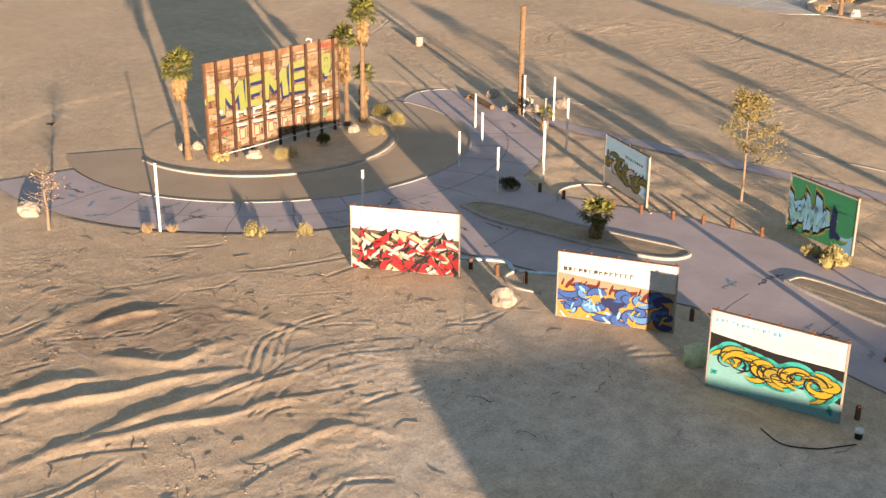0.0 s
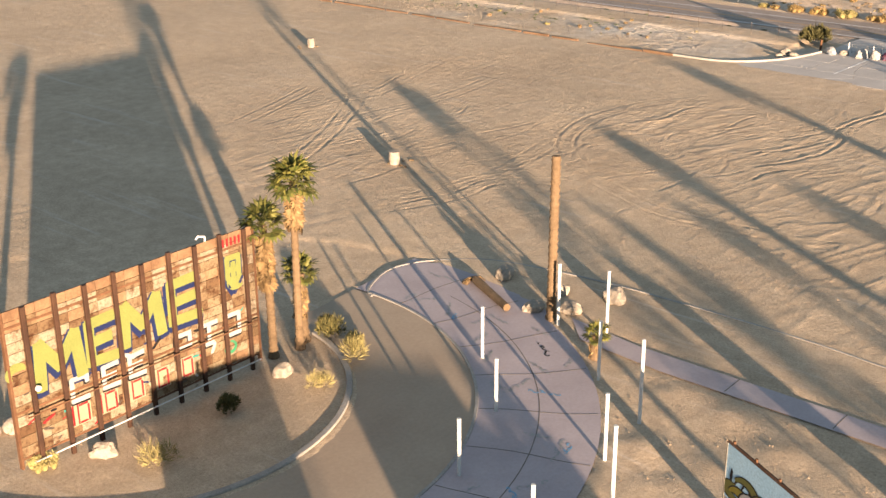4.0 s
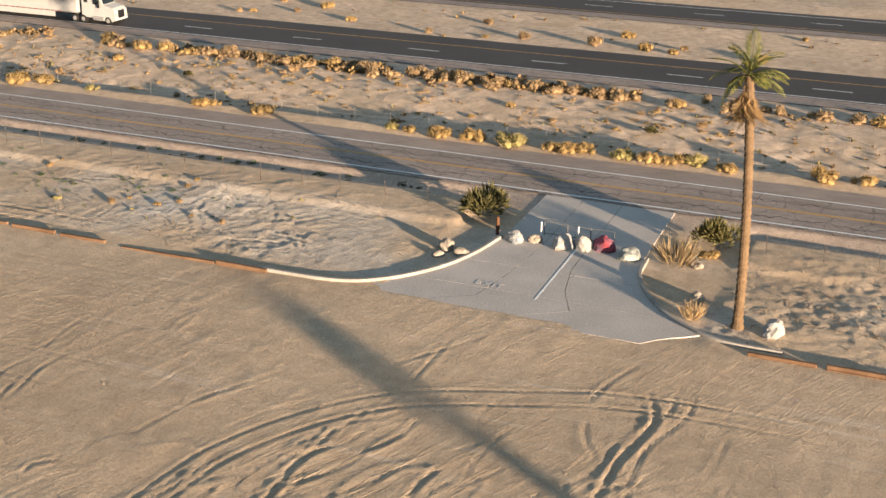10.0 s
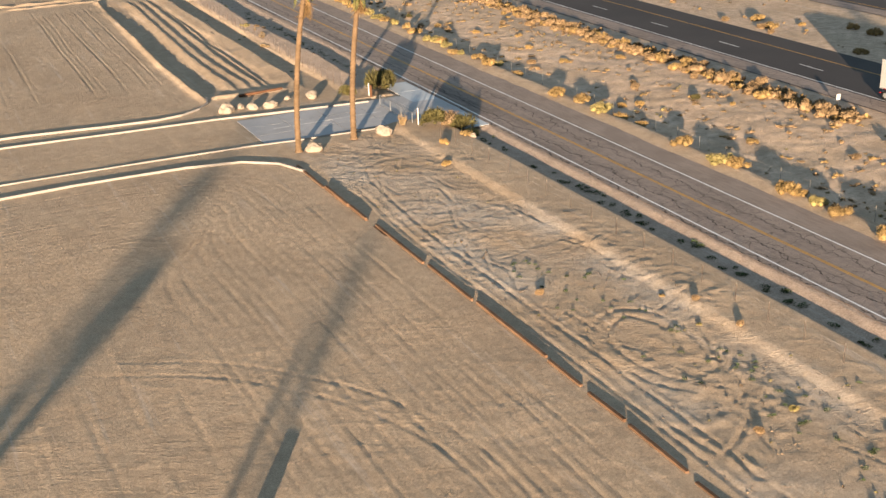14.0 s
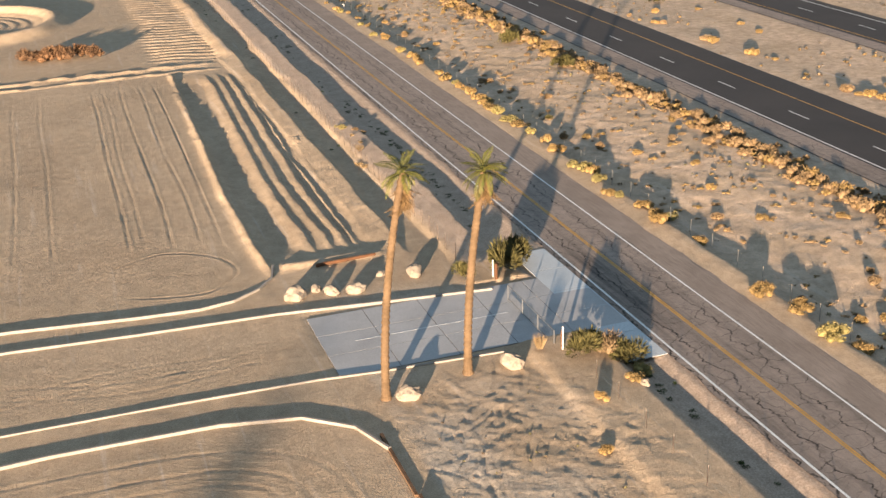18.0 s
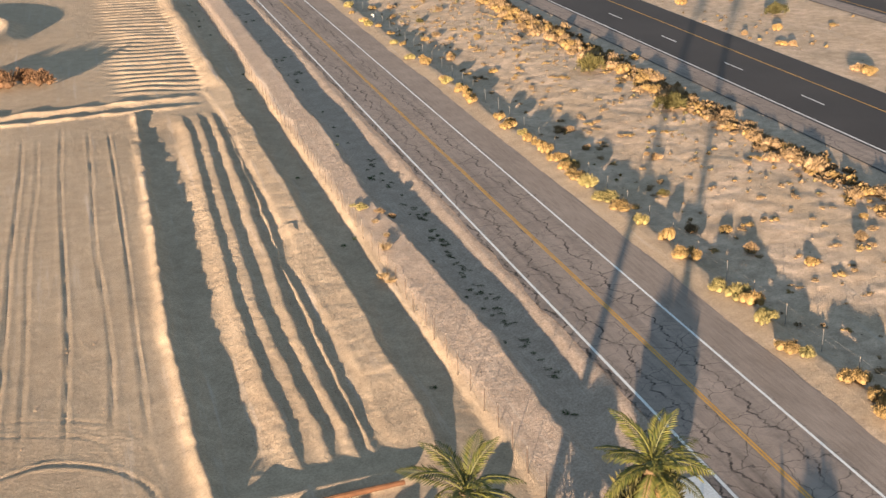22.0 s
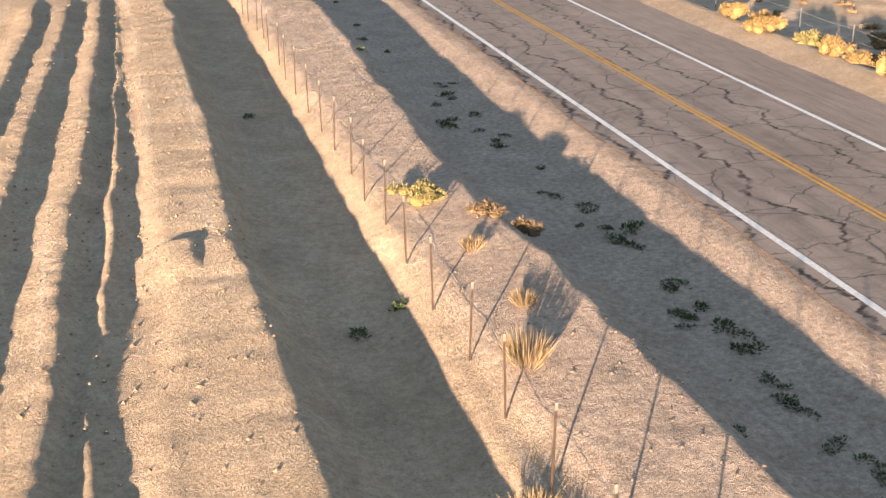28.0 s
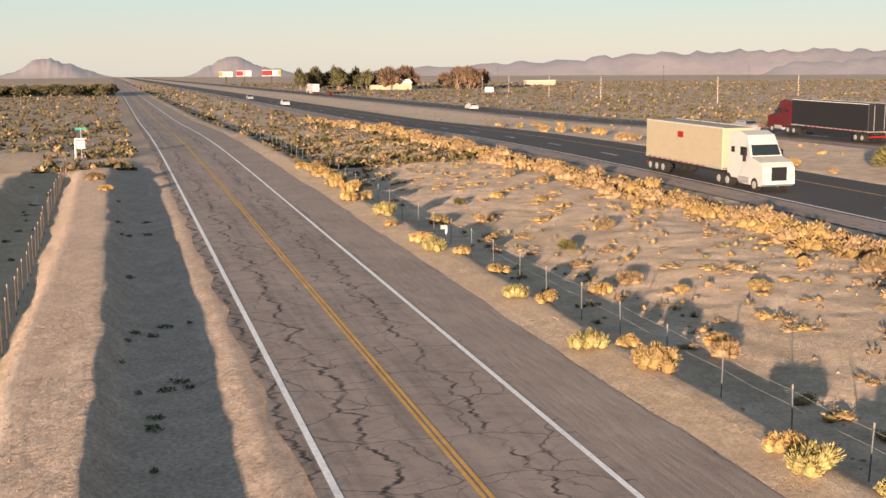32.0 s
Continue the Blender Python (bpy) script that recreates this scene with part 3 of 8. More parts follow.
def along(path, reach):
    """For each weave that a path crosses: the window, and each point's distance to the path and share of the way along."""
    for w in PATCHES:
        sl = w.window(path[:, 0].min() - reach, path[:, 0].max() + reach, path[:, 1].min() - reach, path[:, 1].max() + reach)
        if sl is None:
            continue
        gx, gy = w.gx[sl[1]], w.gy[sl[0]]
        best, share = np.full((len(gy), len(gx)), 9.0), np.zeros((len(gy), len(gx)))
        n = len(path) - 1
        for k in range(n):
            q, r = path[k], path[k + 1]
            i0, i1 = np.searchsorted(gx, (min(q[0], r[0]) - reach, max(q[0], r[0]) + reach))
            j0, j1 = np.searchsorted(gy, (min(q[1], r[1]) - reach, max(q[1], r[1]) + reach))
            if i1 <= i0 or j1 <= j0:
                continue
            bx, by, d = gx[None, i0:i1], gy[j0:j1, None], r - q
            t = np.clip(((bx - q[0]) * d[0] + (by - q[1]) * d[1]) / (d @ d + 1e-9), 0, 1)
            dist = np.hypot(bx - q[0] - t * d[0], by - q[1] - t * d[1])
            near = dist < best[j0:j1, i0:i1]
            best[j0:j1, i0:i1] = np.where(near, dist, best[j0:j1, i0:i1])
            share[j0:j1, i0:i1] = np.where(near, (k + t) / n, share[j0:j1, i0:i1])
        yield w, sl, best, share


def curve_through(pts, n=14):
    """Points of a smooth curve through a few given ones."""
    p = [Vector((*q, 0)) for q in pts]
    p = [2 * p[0] - p[1], *p, 2 * p[-1] - p[-2]]
    out = []
    for k in range(1, len(p) - 2):
        a, b, c, d = p[k - 1 : k + 3]
        for s in range(n):
            t = s / n
            out.append(0.5 * (2 * b + (c - a) * t + (2 * a - 5 * b + 4 * c - d) * t * t + (3 * b - a - 3 * c + d) * t**3))
    return out + [p[-2]]


def press_track(pts, depth=0.07, width=0.2, apart=1.6, lip=0.8):
    """Wheel ruts with raised edges along a curve, fading in and out at its ends."""
    line = curve_through(pts, 18)
    for side in (-0.5, 0.5) if apart else (0,):
        path = []
        for k in range(len(line) - 1):
            d = (line[k + 1] - line[k]).normalized()
            path.append((line[k].x - d.y * side * apart, line[k].y + d.x * side * apart))
        path = np.array(path)
        for w, sl, best, share in along(path, 1.0):
            wd = max(width * 0.8, 0.75 * w.step)
            f = np.minimum(1, 9 * np.minimum(share, 1 - share) + 0.12) * (1 + 0.9 * vnoise(w.X[sl], w.Y[sl], 1.9, 81))
            w.Z[sl] += 0.6 * depth * f * (-np.exp(-((best / wd) ** 2)) + lip * np.exp(-(((best - 1.9 * wd) / (0.8 * wd)) ** 2)))


def heap_ridge(pts, height, width):
    """A low windblown ridge of sand, dying out at both ends."""
    line = np.array([(p.x, p.y) for p in curve_through(pts, 12)])
    for w, sl, best, share in along(line, 2.6):
        x, y = w.X[sl], w.Y[sl]
        rise = np.sin(np.pi * np.clip(share, 0.03, 0.97)) ** 0.5
        wd = width * (1 + 0.7 * vnoise(x, y, 1.6, 44) + 0.4 * vnoise(x, y, 0.6, 43))
        w.Z[sl] += 0.5 * height * rise * np.exp(-((best / wd) ** 2)) * (1 + 0.7 * vnoise(x, y, 0.9, 45) + 0.7 * vnoise(x, y, 2.6, 46))


# churned ridges before the painted boards
for pts, rise, wide in ((((19.5, 43.4), (21.2, 42.8), (23.7, 42.3), (25.4, 41.2)), 0.3, 0.5), (((20.5, 41.5), (22.7, 40.6), (24.9, 39.4), (27.5, 38.8), (30.5, 37.1)), 0.26, 0.4), (((20.7, 37.3), (23.2, 36.8), (26.0, 36.6), (28.7, 36.1), (31.5, 34.9)), 0.24, 0.4),
                        (((18.0, 37.0), (20.4, 36.9), (22.7, 36.1), (25.0, 35.3), (27.1, 34.0), (29.1, 33.7), (31.1, 32.6)), 0.22, 0.35), (((24.4, 30.6), (27.0, 30.1), (28.8, 30.0), (30.2, 29.4), (30.9, 27.6)), 0.16, 0.3), (((28.1, 46.8), (30.2, 46.5), (32.1, 45.6)), 0.3, 0.4),
                        (((26.8, 43.3), (27.8, 41.4), (29.0, 40.0), (31.5, 40.5)), 0.26, 0.4), (((33.5, 44.5), (34.5, 41.9), (34.9, 39.3), (35.7, 37.6)), 0.1, 0.3), (((22.0, 48.0), (25.0, 47.5), (29.0, 49.0), (33.0, 48.2)), 0.18, 0.5)):
    heap_ridge(pts, rise, wide)
# wheel tracks: a wide loop, a deep scuffed turn, older crossings
for k in range(9):  # old turning rows that bend round the lot's north-east corner
    d = 1.6 + 1.75 * k + 0.3 * (k % 2)
    press_track(((92, 176 - d), (112, 177.6 - d), (126, 177.4 - d), (132 - 0.3 * d, 176.2 - d), (135.8 - 0.7 * d, 173.6 - d), (137.6 - d, 169 - 1.1 * d), (138 - d, 155 - d), (138.2 - d, 128 - d), (138.1 - d, 96)), random.uniform(0.026, 0.04), 0.15, 0)
press_track(((98.4, 44.9), (96.5, 54.0), (95.9, 61.6), (97.5, 66.3), (100.4, 71.8), (104.8, 76.5), (109.5, 78.7), (113.9, 79.3), (119.5, 78.6), (124.2, 76.2), (127.7, 72.7), (130.0, 67.5), (131.6, 62.8), (132.2, 55.6), (131.8, 51.4)), 0.05, 0.14, 1.45)
press_track(((108.6, 62.6), (110.9, 61.2), (112.9, 60.4), (115.4, 59.8), (118.6, 59.9), (120.6, 60.3), (122.2, 61.6), (125.7, 61.6), (128.1, 61.2), (130.6, 60.9), (133.4, 61.9)), 0.075, 0.2, 0)
press_track(((111.5, 64.3), (114.9, 62.3), (118.1, 61.2), (120.6, 61.0), (123.4, 62.8)), 0.05, 0.2, 0)
press_track(((117.1, 63.7), (120.6, 62.5), (122.8, 62.0), (125.0, 60.4)), 0.05, 0.18, 0)
press_track(((114.1, 76.7), (116.2, 74.8), (120.2, 74.9), (122.7, 74.1)), 0.06, 0.2, 0)
press_track(((117.3, 69.0), (120.5, 69.2), (122.7, 68.8)), 0.06, 0.18, 0)
press_track(((111.0, 74.9), (112.9, 76.3), (115.6, 75.6)), 0.05, 0.18, 0)
press_track(((118.8, 83.5), (123.3, 82.3), (126.7, 80.5), (129.0, 79.4)), 0.03, 0.14, 0)
press_track(((106, 88.2), (110.9, 85.8), (114.7, 84.6), (116.2, 83.4)), 0.03, 0.14, 0)
press_track(((111.4, 53.7), (108.8, 51.6), (104.1, 50.5), (100.5, 52.3), (98.9, 57.4)), 0.022, 0.13, 1.4)
press_track(((91.4, 101.5), (99.6, 104.3), (105.7, 106.7)), 0.05, 0.18, 1.5)
press_track(((81.9, 89.3), (89.0, 90.4), (99.0, 96.0), (106, 101)), 0.05, 0.18, 1.5)
press_track(((97, 102.5), (101.5, 101.5), (107.2, 100.2), (114.8, 102.6), (124.8, 105.6)), 0.06, 0.17, 1.5)
press_track(((96, 95.8), (101.8, 95.0), (110.9, 94.3), (121.2, 95.7)), 0.06, 0.17, 1.4)
press_track(((84.2, 76.9), (89.3, 74.9), (94.0, 74.7), (97.7, 69.7)), 0.05, 0.16, 1.3)
press_track(((102.7, 83.8), (106, 82.9), (109.2, 82.3)), 0.05, 0.18, 0)
press_track(((121.6, 60.5), (124.0, 61.1), (127.8, 61.1), (131.3, 60.0), (133.5, 60.0)), 0.035, 0.15, 0.9)
press_track(((105.0, 52.1), (108.4, 52.5), (112.7, 53.3)), 0.02, 0.15)
press_track(((118.0, 43.2), (114.7, 43.7), (111.5, 43.4), (108.3, 42.7)), 0.04, 0.17)
press_track(((129.2, 64.0), (127.4, 63.5), (125.7, 62.5)), 0.04, 0.17, 0)
press_track(((113.1, 99.3), (118.7, 98.4), (125.1, 98.4)), 0.04, 0.15, 1.3)
press_track(((113.7, 97.7), (119.7, 97.0), (124.8, 94.8)), 0.035, 0.15, 0.8)
press_track(((113, 106.6), (115.2, 105.9), (119.8, 104.9), (122.7, 104.6), (124.9, 105.5)), 0.02, 0.22, 0.9)
press_track(((120, 97.6), (122.3, 98.5), (126.5, 99.4)), 0.018, 0.22, 0.9)
press_track(((112, 143.5), (121, 138.6), (125.6, 133.9), (128.6, 129.2), (130.6, 122.9), (130.5, 115.5), (128.4, 108.8)), 0.036, 0.2, 1.7)
press_track(((70, 82), (82, 78.5), (94, 76), (106, 78)), 0.03, 0.16)
press_track(((64, 96), (78, 92), (92, 92), (104, 88)), 0.03, 0.16)
press_track(((78, 112), (94, 108), (110, 109), (126, 104)), 0.025, 0.16)
press_track(((112, 205), (122, 213), (133, 211), (135.5, 203.5)), 0.025, 0.18, 1.5)
press_track(((100, 206), (114, 204), (126, 207), (134, 214)), 0.015, 0.15)
press_track(((110, 150), (118, 158), (128, 162), (136, 160)), 0.02, 0.16)
press_track(((95, 128), (104, 122), (112, 112), (118, 100)), 0.025, 0.16)
press_track(((100, 188.5), (112, 186), (125, 187.5), (138, 186)), 0.03, 0.17)
press_track(((100, 185), (114, 188.2), (126, 185.6), (137, 187.5)), 0.03, 0.17)
press_track(((28, 33.2), (32, 35.5), (35, 35.4), (38.5, 33)), 0.025, 0.16, 1.3)
press_track(((145.7, 121.5), (143.8, 124.4), (143.2, 128.2), (144.2, 131.3), (146.9, 132.8), (148.5, 130.5), (148.2, 127.5), (147.6, 125.5)), 0.05, 0.24, 1.1)
for k, rx in enumerate((108.6, 111.3, 113.8, 116.5, 119.2, 121.8, 124.5, 127.1, 129.7, 132.6, 135.4)):  # pale old rows across the lot
    press_track(tuple((rx - 0.01 * (ry - 118) + random.uniform(-0.35, 0.35), ry) for ry in range(86, 152 - 2 * (k % 3), 8)), random.uniform(0.02, 0.032), 0.15, 0)
press_track(((141.2, 100), (141.6, 125), (141.4, 150), (142.5, 168)), 0.07, 0.22, 1.6)
for k in range(15):  # thin furrows along the second field
    rx = (136.0, 134.2, 131.8, 129.6, 128.3, 122.0, 118.8)[k] if k < 7 else 117 - 2.7 * (k - 7)
    press_track(((rx - 0.5, 208), (rx + random.uniform(-0.2, 0.2), 222), (rx + random.uniform(-0.1, 0.4), 238), (rx + random.uniform(0.0, 0.5), 254), (rx + 0.6, 271)), random.uniform(0.04, 0.065), 0.16, 0)
press_track(((124.2, 204.9), (127.5, 207.6), (130.9, 208.4), (134.4, 206.0), (135.5, 202.3), (133.1, 199.2), (129.5, 199.4), (125.6, 200.8)), 0.06, 0.17, 0)
for k in range(250):  # short wind and wheel scuffs fanning across the lot
    kind = k % 4
    if kind == 0:
        rx, ry, ra = random.uniform(86, 126), random.uniform(84, 101), random.gauss(0.02, 0.14)
    elif kind == 1:
        rx, ry, ra = random.uniform(84, 108), random.uniform(72, 106), random.gauss(0.12, 0.22)
    else:
        rx, ry, ra = random.gauss(113, 8), random.gauss(69, 6), random.gauss(-0.32, 0.22)
    ln, bend = random.uniform(1.5, 7), random.uniform(-0.6, 0.6)
    press_track(((rx, ry), (rx + ln * 0.5 * math.cos(ra), ry + ln * 0.5 * math.sin(ra) + bend), (rx + ln * math.cos(ra), ry + ln * math.sin(ra))), random.uniform(0.012, 0.045), random.uniform(0.11, 0.17), 0, random.uniform(0.4, 1.0))
for k in range(110):  # rougher scuffs on the verge by the road
    rx, ry, ra = random.uniform(141.5, 151), random.uniform(84, 176), random.gauss(1.25, 0.5)
    ln = random.uniform(1.5, 6)
    press_track(((rx, ry), (rx + ln * 0.5 * math.cos(ra), ry + ln * 0.5 * math.sin(ra) + random.uniform(-0.6, 0.6)), (rx + ln * math.cos(ra), ry + ln * math.sin(ra))), random.uniform(0.03, 0.07), random.uniform(0.14, 0.22), 0)
for k in range(70):  # broken furrows and wheel marks before the painted boards
    rx, ry, ra = random.uniform(15, 44), random.uniform(24, 54), random.gauss(-0.35, 0.35)
    ln = random.uniform(1.0, 6)
    press_track(((rx, ry), (rx + ln * 0.5 * math.cos(ra), ry + ln * 0.5 * math.sin(ra) + random.uniform(-0.4, 0.4)), (rx + ln * math.cos(ra), ry + ln * math.sin(ra))), random.uniform(0.015, 0.045), random.uniform(0.11, 0.2), 0)
for shift in (0.0, 1.5):
    press_track(((30.5 + shift, 36.4), (32.4 + shift, 38.2), (34.0 + shift, 39.0), (36.5 + shift, 38.6)), 0.05, 0.14, 0.5)

inside = np.zeros(WIDE.X.shape, bool)
for w in PATCHES:
    inside |= (WIDE.X > w.gx[0] + 0.01) & (WIDE.X < w.gx[-1] - 0.01) & (WIDE.Y > w.gy[0] + 0.01) & (WIDE.Y < w.gy[-1] - 0.01)


def quads_of(idx):
    return np.stack([idx[:-1, :-1], idx[:-1, 1:], idx[1:, 1:], idx[1:, :-1]], -1).reshape(-1, 4)


coords, quads, count = [], [], 0
wide_q = quads_of(np.arange(WIDE.X.size).reshape(WIDE.X.shape))
under = inside.ravel()[wide_q]
coords.append(np.stack([WIDE.X, WIDE.Y, WIDE.Z], -1).reshape(-1, 3))
quads.append(wide_q[~under.any(1)])
count += WIDE.X.size
rim_q = wide_q[under.any(1) & ~under.all(1)]  # where the wide sheet dips under a finer one
used, rim_i = np.unique(rim_q, return_inverse=True)
rim_co = coords[0][used].copy()
rim_co[inside.ravel()[used], 2] -= 0.5
coords.append(rim_co)
quads.append(rim_i.reshape(-1, 4) + count)
count += len(used)
for w in PATCHES:
    idx = np.arange(w.X.size).reshape(w.X.shape)
    co = np.stack([w.X, w.Y, w.Z], -1).reshape(-1, 3)
    coords.append(co)
    quads.append(quads_of(idx) + count)
    count += len(co)
    for edge in (idx[0], idx[-1], idx[:, 0], idx[:, -1]):  # a hem that closes the seam
        top, low = co[edge], co[edge] - (0, 0, 0.3)
        n = len(edge)
        coords += [top, low]
        a = np.arange(n - 1) + count
        quads.append(np.stack([a, a + 1, a + n + 1, a + n], -1))
        count += 2 * n
coords, quads = np.concatenate(coords), np.concatenate(quads)
GX, GY = coords[:, 0], coords[:, 1]
gm = bpy.data.meshes.new("ground")
gm.vertices.add(len(coords))
gm.vertices.foreach_set("co", coords.ravel().astype(np.float32))
gm.loops.add(len(quads) * 4)
gm.loops.foreach_set("vertex_index", quads.ravel().astype(np.int32))
gm.polygons.add(len(quads))
gm.polygons.foreach_set("loop_start", np.arange(0, len(quads) * 4, 4, dtype=np.int32))
gm.polygons.foreach_set("use_smooth", np.ones(len(quads), bool))
gm.update(calc_edges=True)
# kinds of soil: red gravel, green pale packed clay, blue scrub litter
soil = np.zeros((len(coords), 4), np.float32)
soil[..., 0] = np.clip(sstep(np.where(GY < 196, 155.6, 152.3), np.where(GY < 196, 157.0, 153.2), GX) * sstep(169.8, 169.0, GX) + 0.7 * sstep(192, 193, GX) * sstep(210, 208.5, GX), 0, 1)
soil[..., 1] = np.clip(sstep(48, 41, GX) * sstep(42, 28, GY) * (0.35 + 1.0 * vnoise(GX, GY, 5, 40)) + sstep(140, 141, GX) * sstep(153, 151, GX) * sstep(200, 185, GY) * (0.25 + 0.9 * vnoise(GX, GY, 4, 41) + 0.55 * np.exp(-(((GX - 147) / 4.5) ** 2) - ((GY - 97) / 9) ** 2)), 0, 1)
soil[..., 2] = np.clip(sstep(170.5, 173, GX) * (0.6 + 1.0 * vnoise(GX, GY, 3, 42)) + sstep(340, 365, GY) * 0.2, 0, 1)
soil[..., 3] = np.clip(sstep(139.0, 138.0, GX) * sstep(181, 177, GY) * sstep(24, 28, np.hypot(GX - PARK[0], GY - PARK[1])) * sstep(80, 88, GX + 0.5 * np.maximum(GY - 70, 0)) + 0.5 * sstep(136, 134, GX) * sstep(200, 204, GY), 0, 1)
soil[..., 3] *= np.clip(0.2 + np.exp(-(((GX - 108) / 16) ** 2) - ((GY - 69) / 10) ** 2) + 0.5 * np.exp(-(((GX - 112) / 14) ** 2) - ((GY - 98) / 8) ** 2), 0, 1)
soil[..., 3] = np.maximum(soil[..., 3], 0.4 * sstep(139.6, 141.5, GX) * sstep(153, 151, GX) * sstep(181, 178, GY) * sstep(78, 82, GY))
burnt = np.zeros((len(coords), 4), np.float32)
burnt[..., :3] = np.clip(1.25 - np.hypot((GX - 29 + 0.6 * (GY - 45)) / 7.5, (GY - 45) / 5.0) + 0.9 * vnoise(GX, GY, 2.5, 47), 0, 1)[..., None]
burnt[..., :3] = np.maximum(burnt[..., :3], (np.clip(0.5 + 0.5 * vnoise(GX, GY, 22, 92), 0, 1) * sstep(352, 420, GY) * (1 - sstep(206, 212, GX) * sstep(229, 225, GX)))[..., None])
gm.attributes.new("burnt", "FLOAT_COLOR", "POINT").data.foreach_set("color", burnt.ravel())
at = gm.attributes.new("soil", "FLOAT_COLOR", "POINT")
at.data.foreach_set("color", soil.ravel())
gm.materials.append(SAND)
tagged(new("ground", gm), "pale tan desert sand with tyre tracks and low drifts", "ground", kind="structure")


# ---- roads ----
def strip(name, x0, x1, y0, y1, z, material, label, category="road marking", parent=None, step=1.0, wob=0.0):
    ys = list(np.arange(y0, min(y1, 700), step)) + list(np.arange(max(y0, 700), y1 + 1, 60)) if y1 > 700 else list(np.linspace(y0, y1, max(2, int((y1 - y0) / step))))
    vs, fs = [], []
    for y in ys:
        g = float(fall(165.0 if x0 < 180 else 201.0 if x0 < 215 else 234.6, y))
        w0, w1 = wob * vnoise(0, y, 2.3, 50), wob * vnoise(0, y, 2.3, 51)
        vs += [(x0 + w0, y, z + g), (x1 + w1, y, z + g)]
    for k in range(len(ys) - 1):
        fs.append((2 * k, 2 * k + 1, 2 * k + 3, 2 * k + 2))
    ob = new(name, mesh_from(name, vs, fs, material))
    if parent:
        ob.parent = parent
        return ob
    return tagged(ob, label, category, kind="structure")


road = strip("road", 159.95, 169.65, -400, 4200, 0.0, ASPHALT_OLD, "cracked sun-bleached two-lane frontage road", "road", wob=0.35, step=1.0)
strip("shoulder", 167.05, 169.6, -400, 1500, 0.004, SHOULDER, "", parent=road, wob=0.25)
strip("edge_line", 160.48, 160.66, -400, 1500, 0.006, PAINT_WHITE, "", parent=road)
strip("centre_line", 163.5, 163.615, -400, 1500, 0.006, PAINT_YELLOW, "", parent=road)
strip("centre_line", 163.675, 163.79, -400, 1500, 0.006, PAINT_YELLOW, "", parent=road)
strip("edge_line", 166.7, 166.86, -400, 1500, 0.006, PAINT_WHITE, "", parent=road)
for name, x0, x1, white, yellow, dash in (("highway_west", 194.2, 208.6, 197.5, 204.7, 201.1), ("highway_east", 227.8, 241.4, 239.6, 231.6, 235.6)):
    hw = strip(name, x0, x1, -400, 4200, 0.0, ASPHALT_NEW, "dark smooth asphalt highway carriageway with pale shoulders", "road")
    strip("shoulder", x0 + 0.2, min(x0 + 2.9, white - 0.2), -400, 1500, 0.004, ASPHALT_OLD, "", parent=hw)
    strip("edge_line", white - 0.09, white + 0.09, -400, 1500, 0.007, PAINT_WHITE, "", parent=hw)
    strip("edge_line", yellow - 0.08, yellow + 0.08, -400, 1500, 0.007, PAINT_YELLOW, "", parent=hw)
    off = 249.6 - 14.63 * 40
    for k in range(88):
        y = off + 14.63 * k + (4 if white > 220 else 0)
        if y < 700:
            strip("lane_dash", dash - 0.08, dash + 0.08, y - 1.9, y + 1.9, 0.007, PAINT_WHITE, "", parent=hw, step=4)


def ribbon(name, line, width, z0, z1, material, label, category, closed=False, parent=None, base=False):
    """A kerb or path of that width along a line of points, from z0 to z1."""
    n = len(line)
    vs, fs = [], []
    for k, p in enumerate(line):
        a = line[(k - 1) % n] if closed or k else line[0]
        b = line[(k + 1) % n] if closed or k < n - 1 else line[-1]
        d = Vector((b[0] - a[0], b[1] - a[1])).normalized()
        sx, sy = -d.y * width / 2, d.x * width / 2
        lo = (gz(p[0], p[1]) if base else 0) + z0
        hi = (gz(p[0], p[1]) if base else 0) + z1
        c = 0.82
        vs += [(p[0] + sx, p[1] + sy, lo), (p[0] + sx, p[1] + sy, hi - 0.03), (p[0] + c * sx, p[1] + c * sy, hi), (p[0] - c * sx, p[1] - c * sy, hi), (p[0] - sx, p[1] - sy, hi - 0.03), (p[0] - sx, p[1] - sy, lo)]
    for k in range(n if closed else n - 1):
        a, b = 6 * k, 6 * ((k + 1) % n)
        fs += [(a + s, b + s, b + s + 1, a + s + 1) for s in range(5)]
    if not closed:
        fs += [(0, 1, 2, 3, 4, 5), tuple(6 * (n - 1) + s for s in range(6))[::-1]]
    ob = new(name, mesh_from(name, vs, fs, material))
    if parent:
        ob.parent = parent
        return ob
    return tagged(ob, label, category, kind="structure")


def arc(cx, cy, r, a0, a1, n=40):
    return [(cx + r * math.cos(radians(a0 + (a1 - a0) * k / n)), cy + r * math.sin(radians(a0 + (a1 - a0) * k / n))) for k in range(n + 1)]


def sheet(name, outline, z, material, label, category="pavement"):
    vs = [(x, y, z) for x, y in outline]
    return tagged(new(name, mesh_from(name, vs, [tuple(range(len(vs)))], material)), label, category, kind="structure")


def band(name, r0, r1, a0, a1, z, material, label, n=72):
    vs = [(x, y, z) for x, y in arc(*PARK, r0, a0, a1, n)] + [(x, y, z) for x, y in arc(*PARK, r1, a0, a1, n)]
    fs = [(k, k + 1, n + 2 + k, n + 1 + k) for k in range(n)]
    return tagged(new(name, mesh_from(name, vs, fs, material)), label, "pavement", kind="structure")


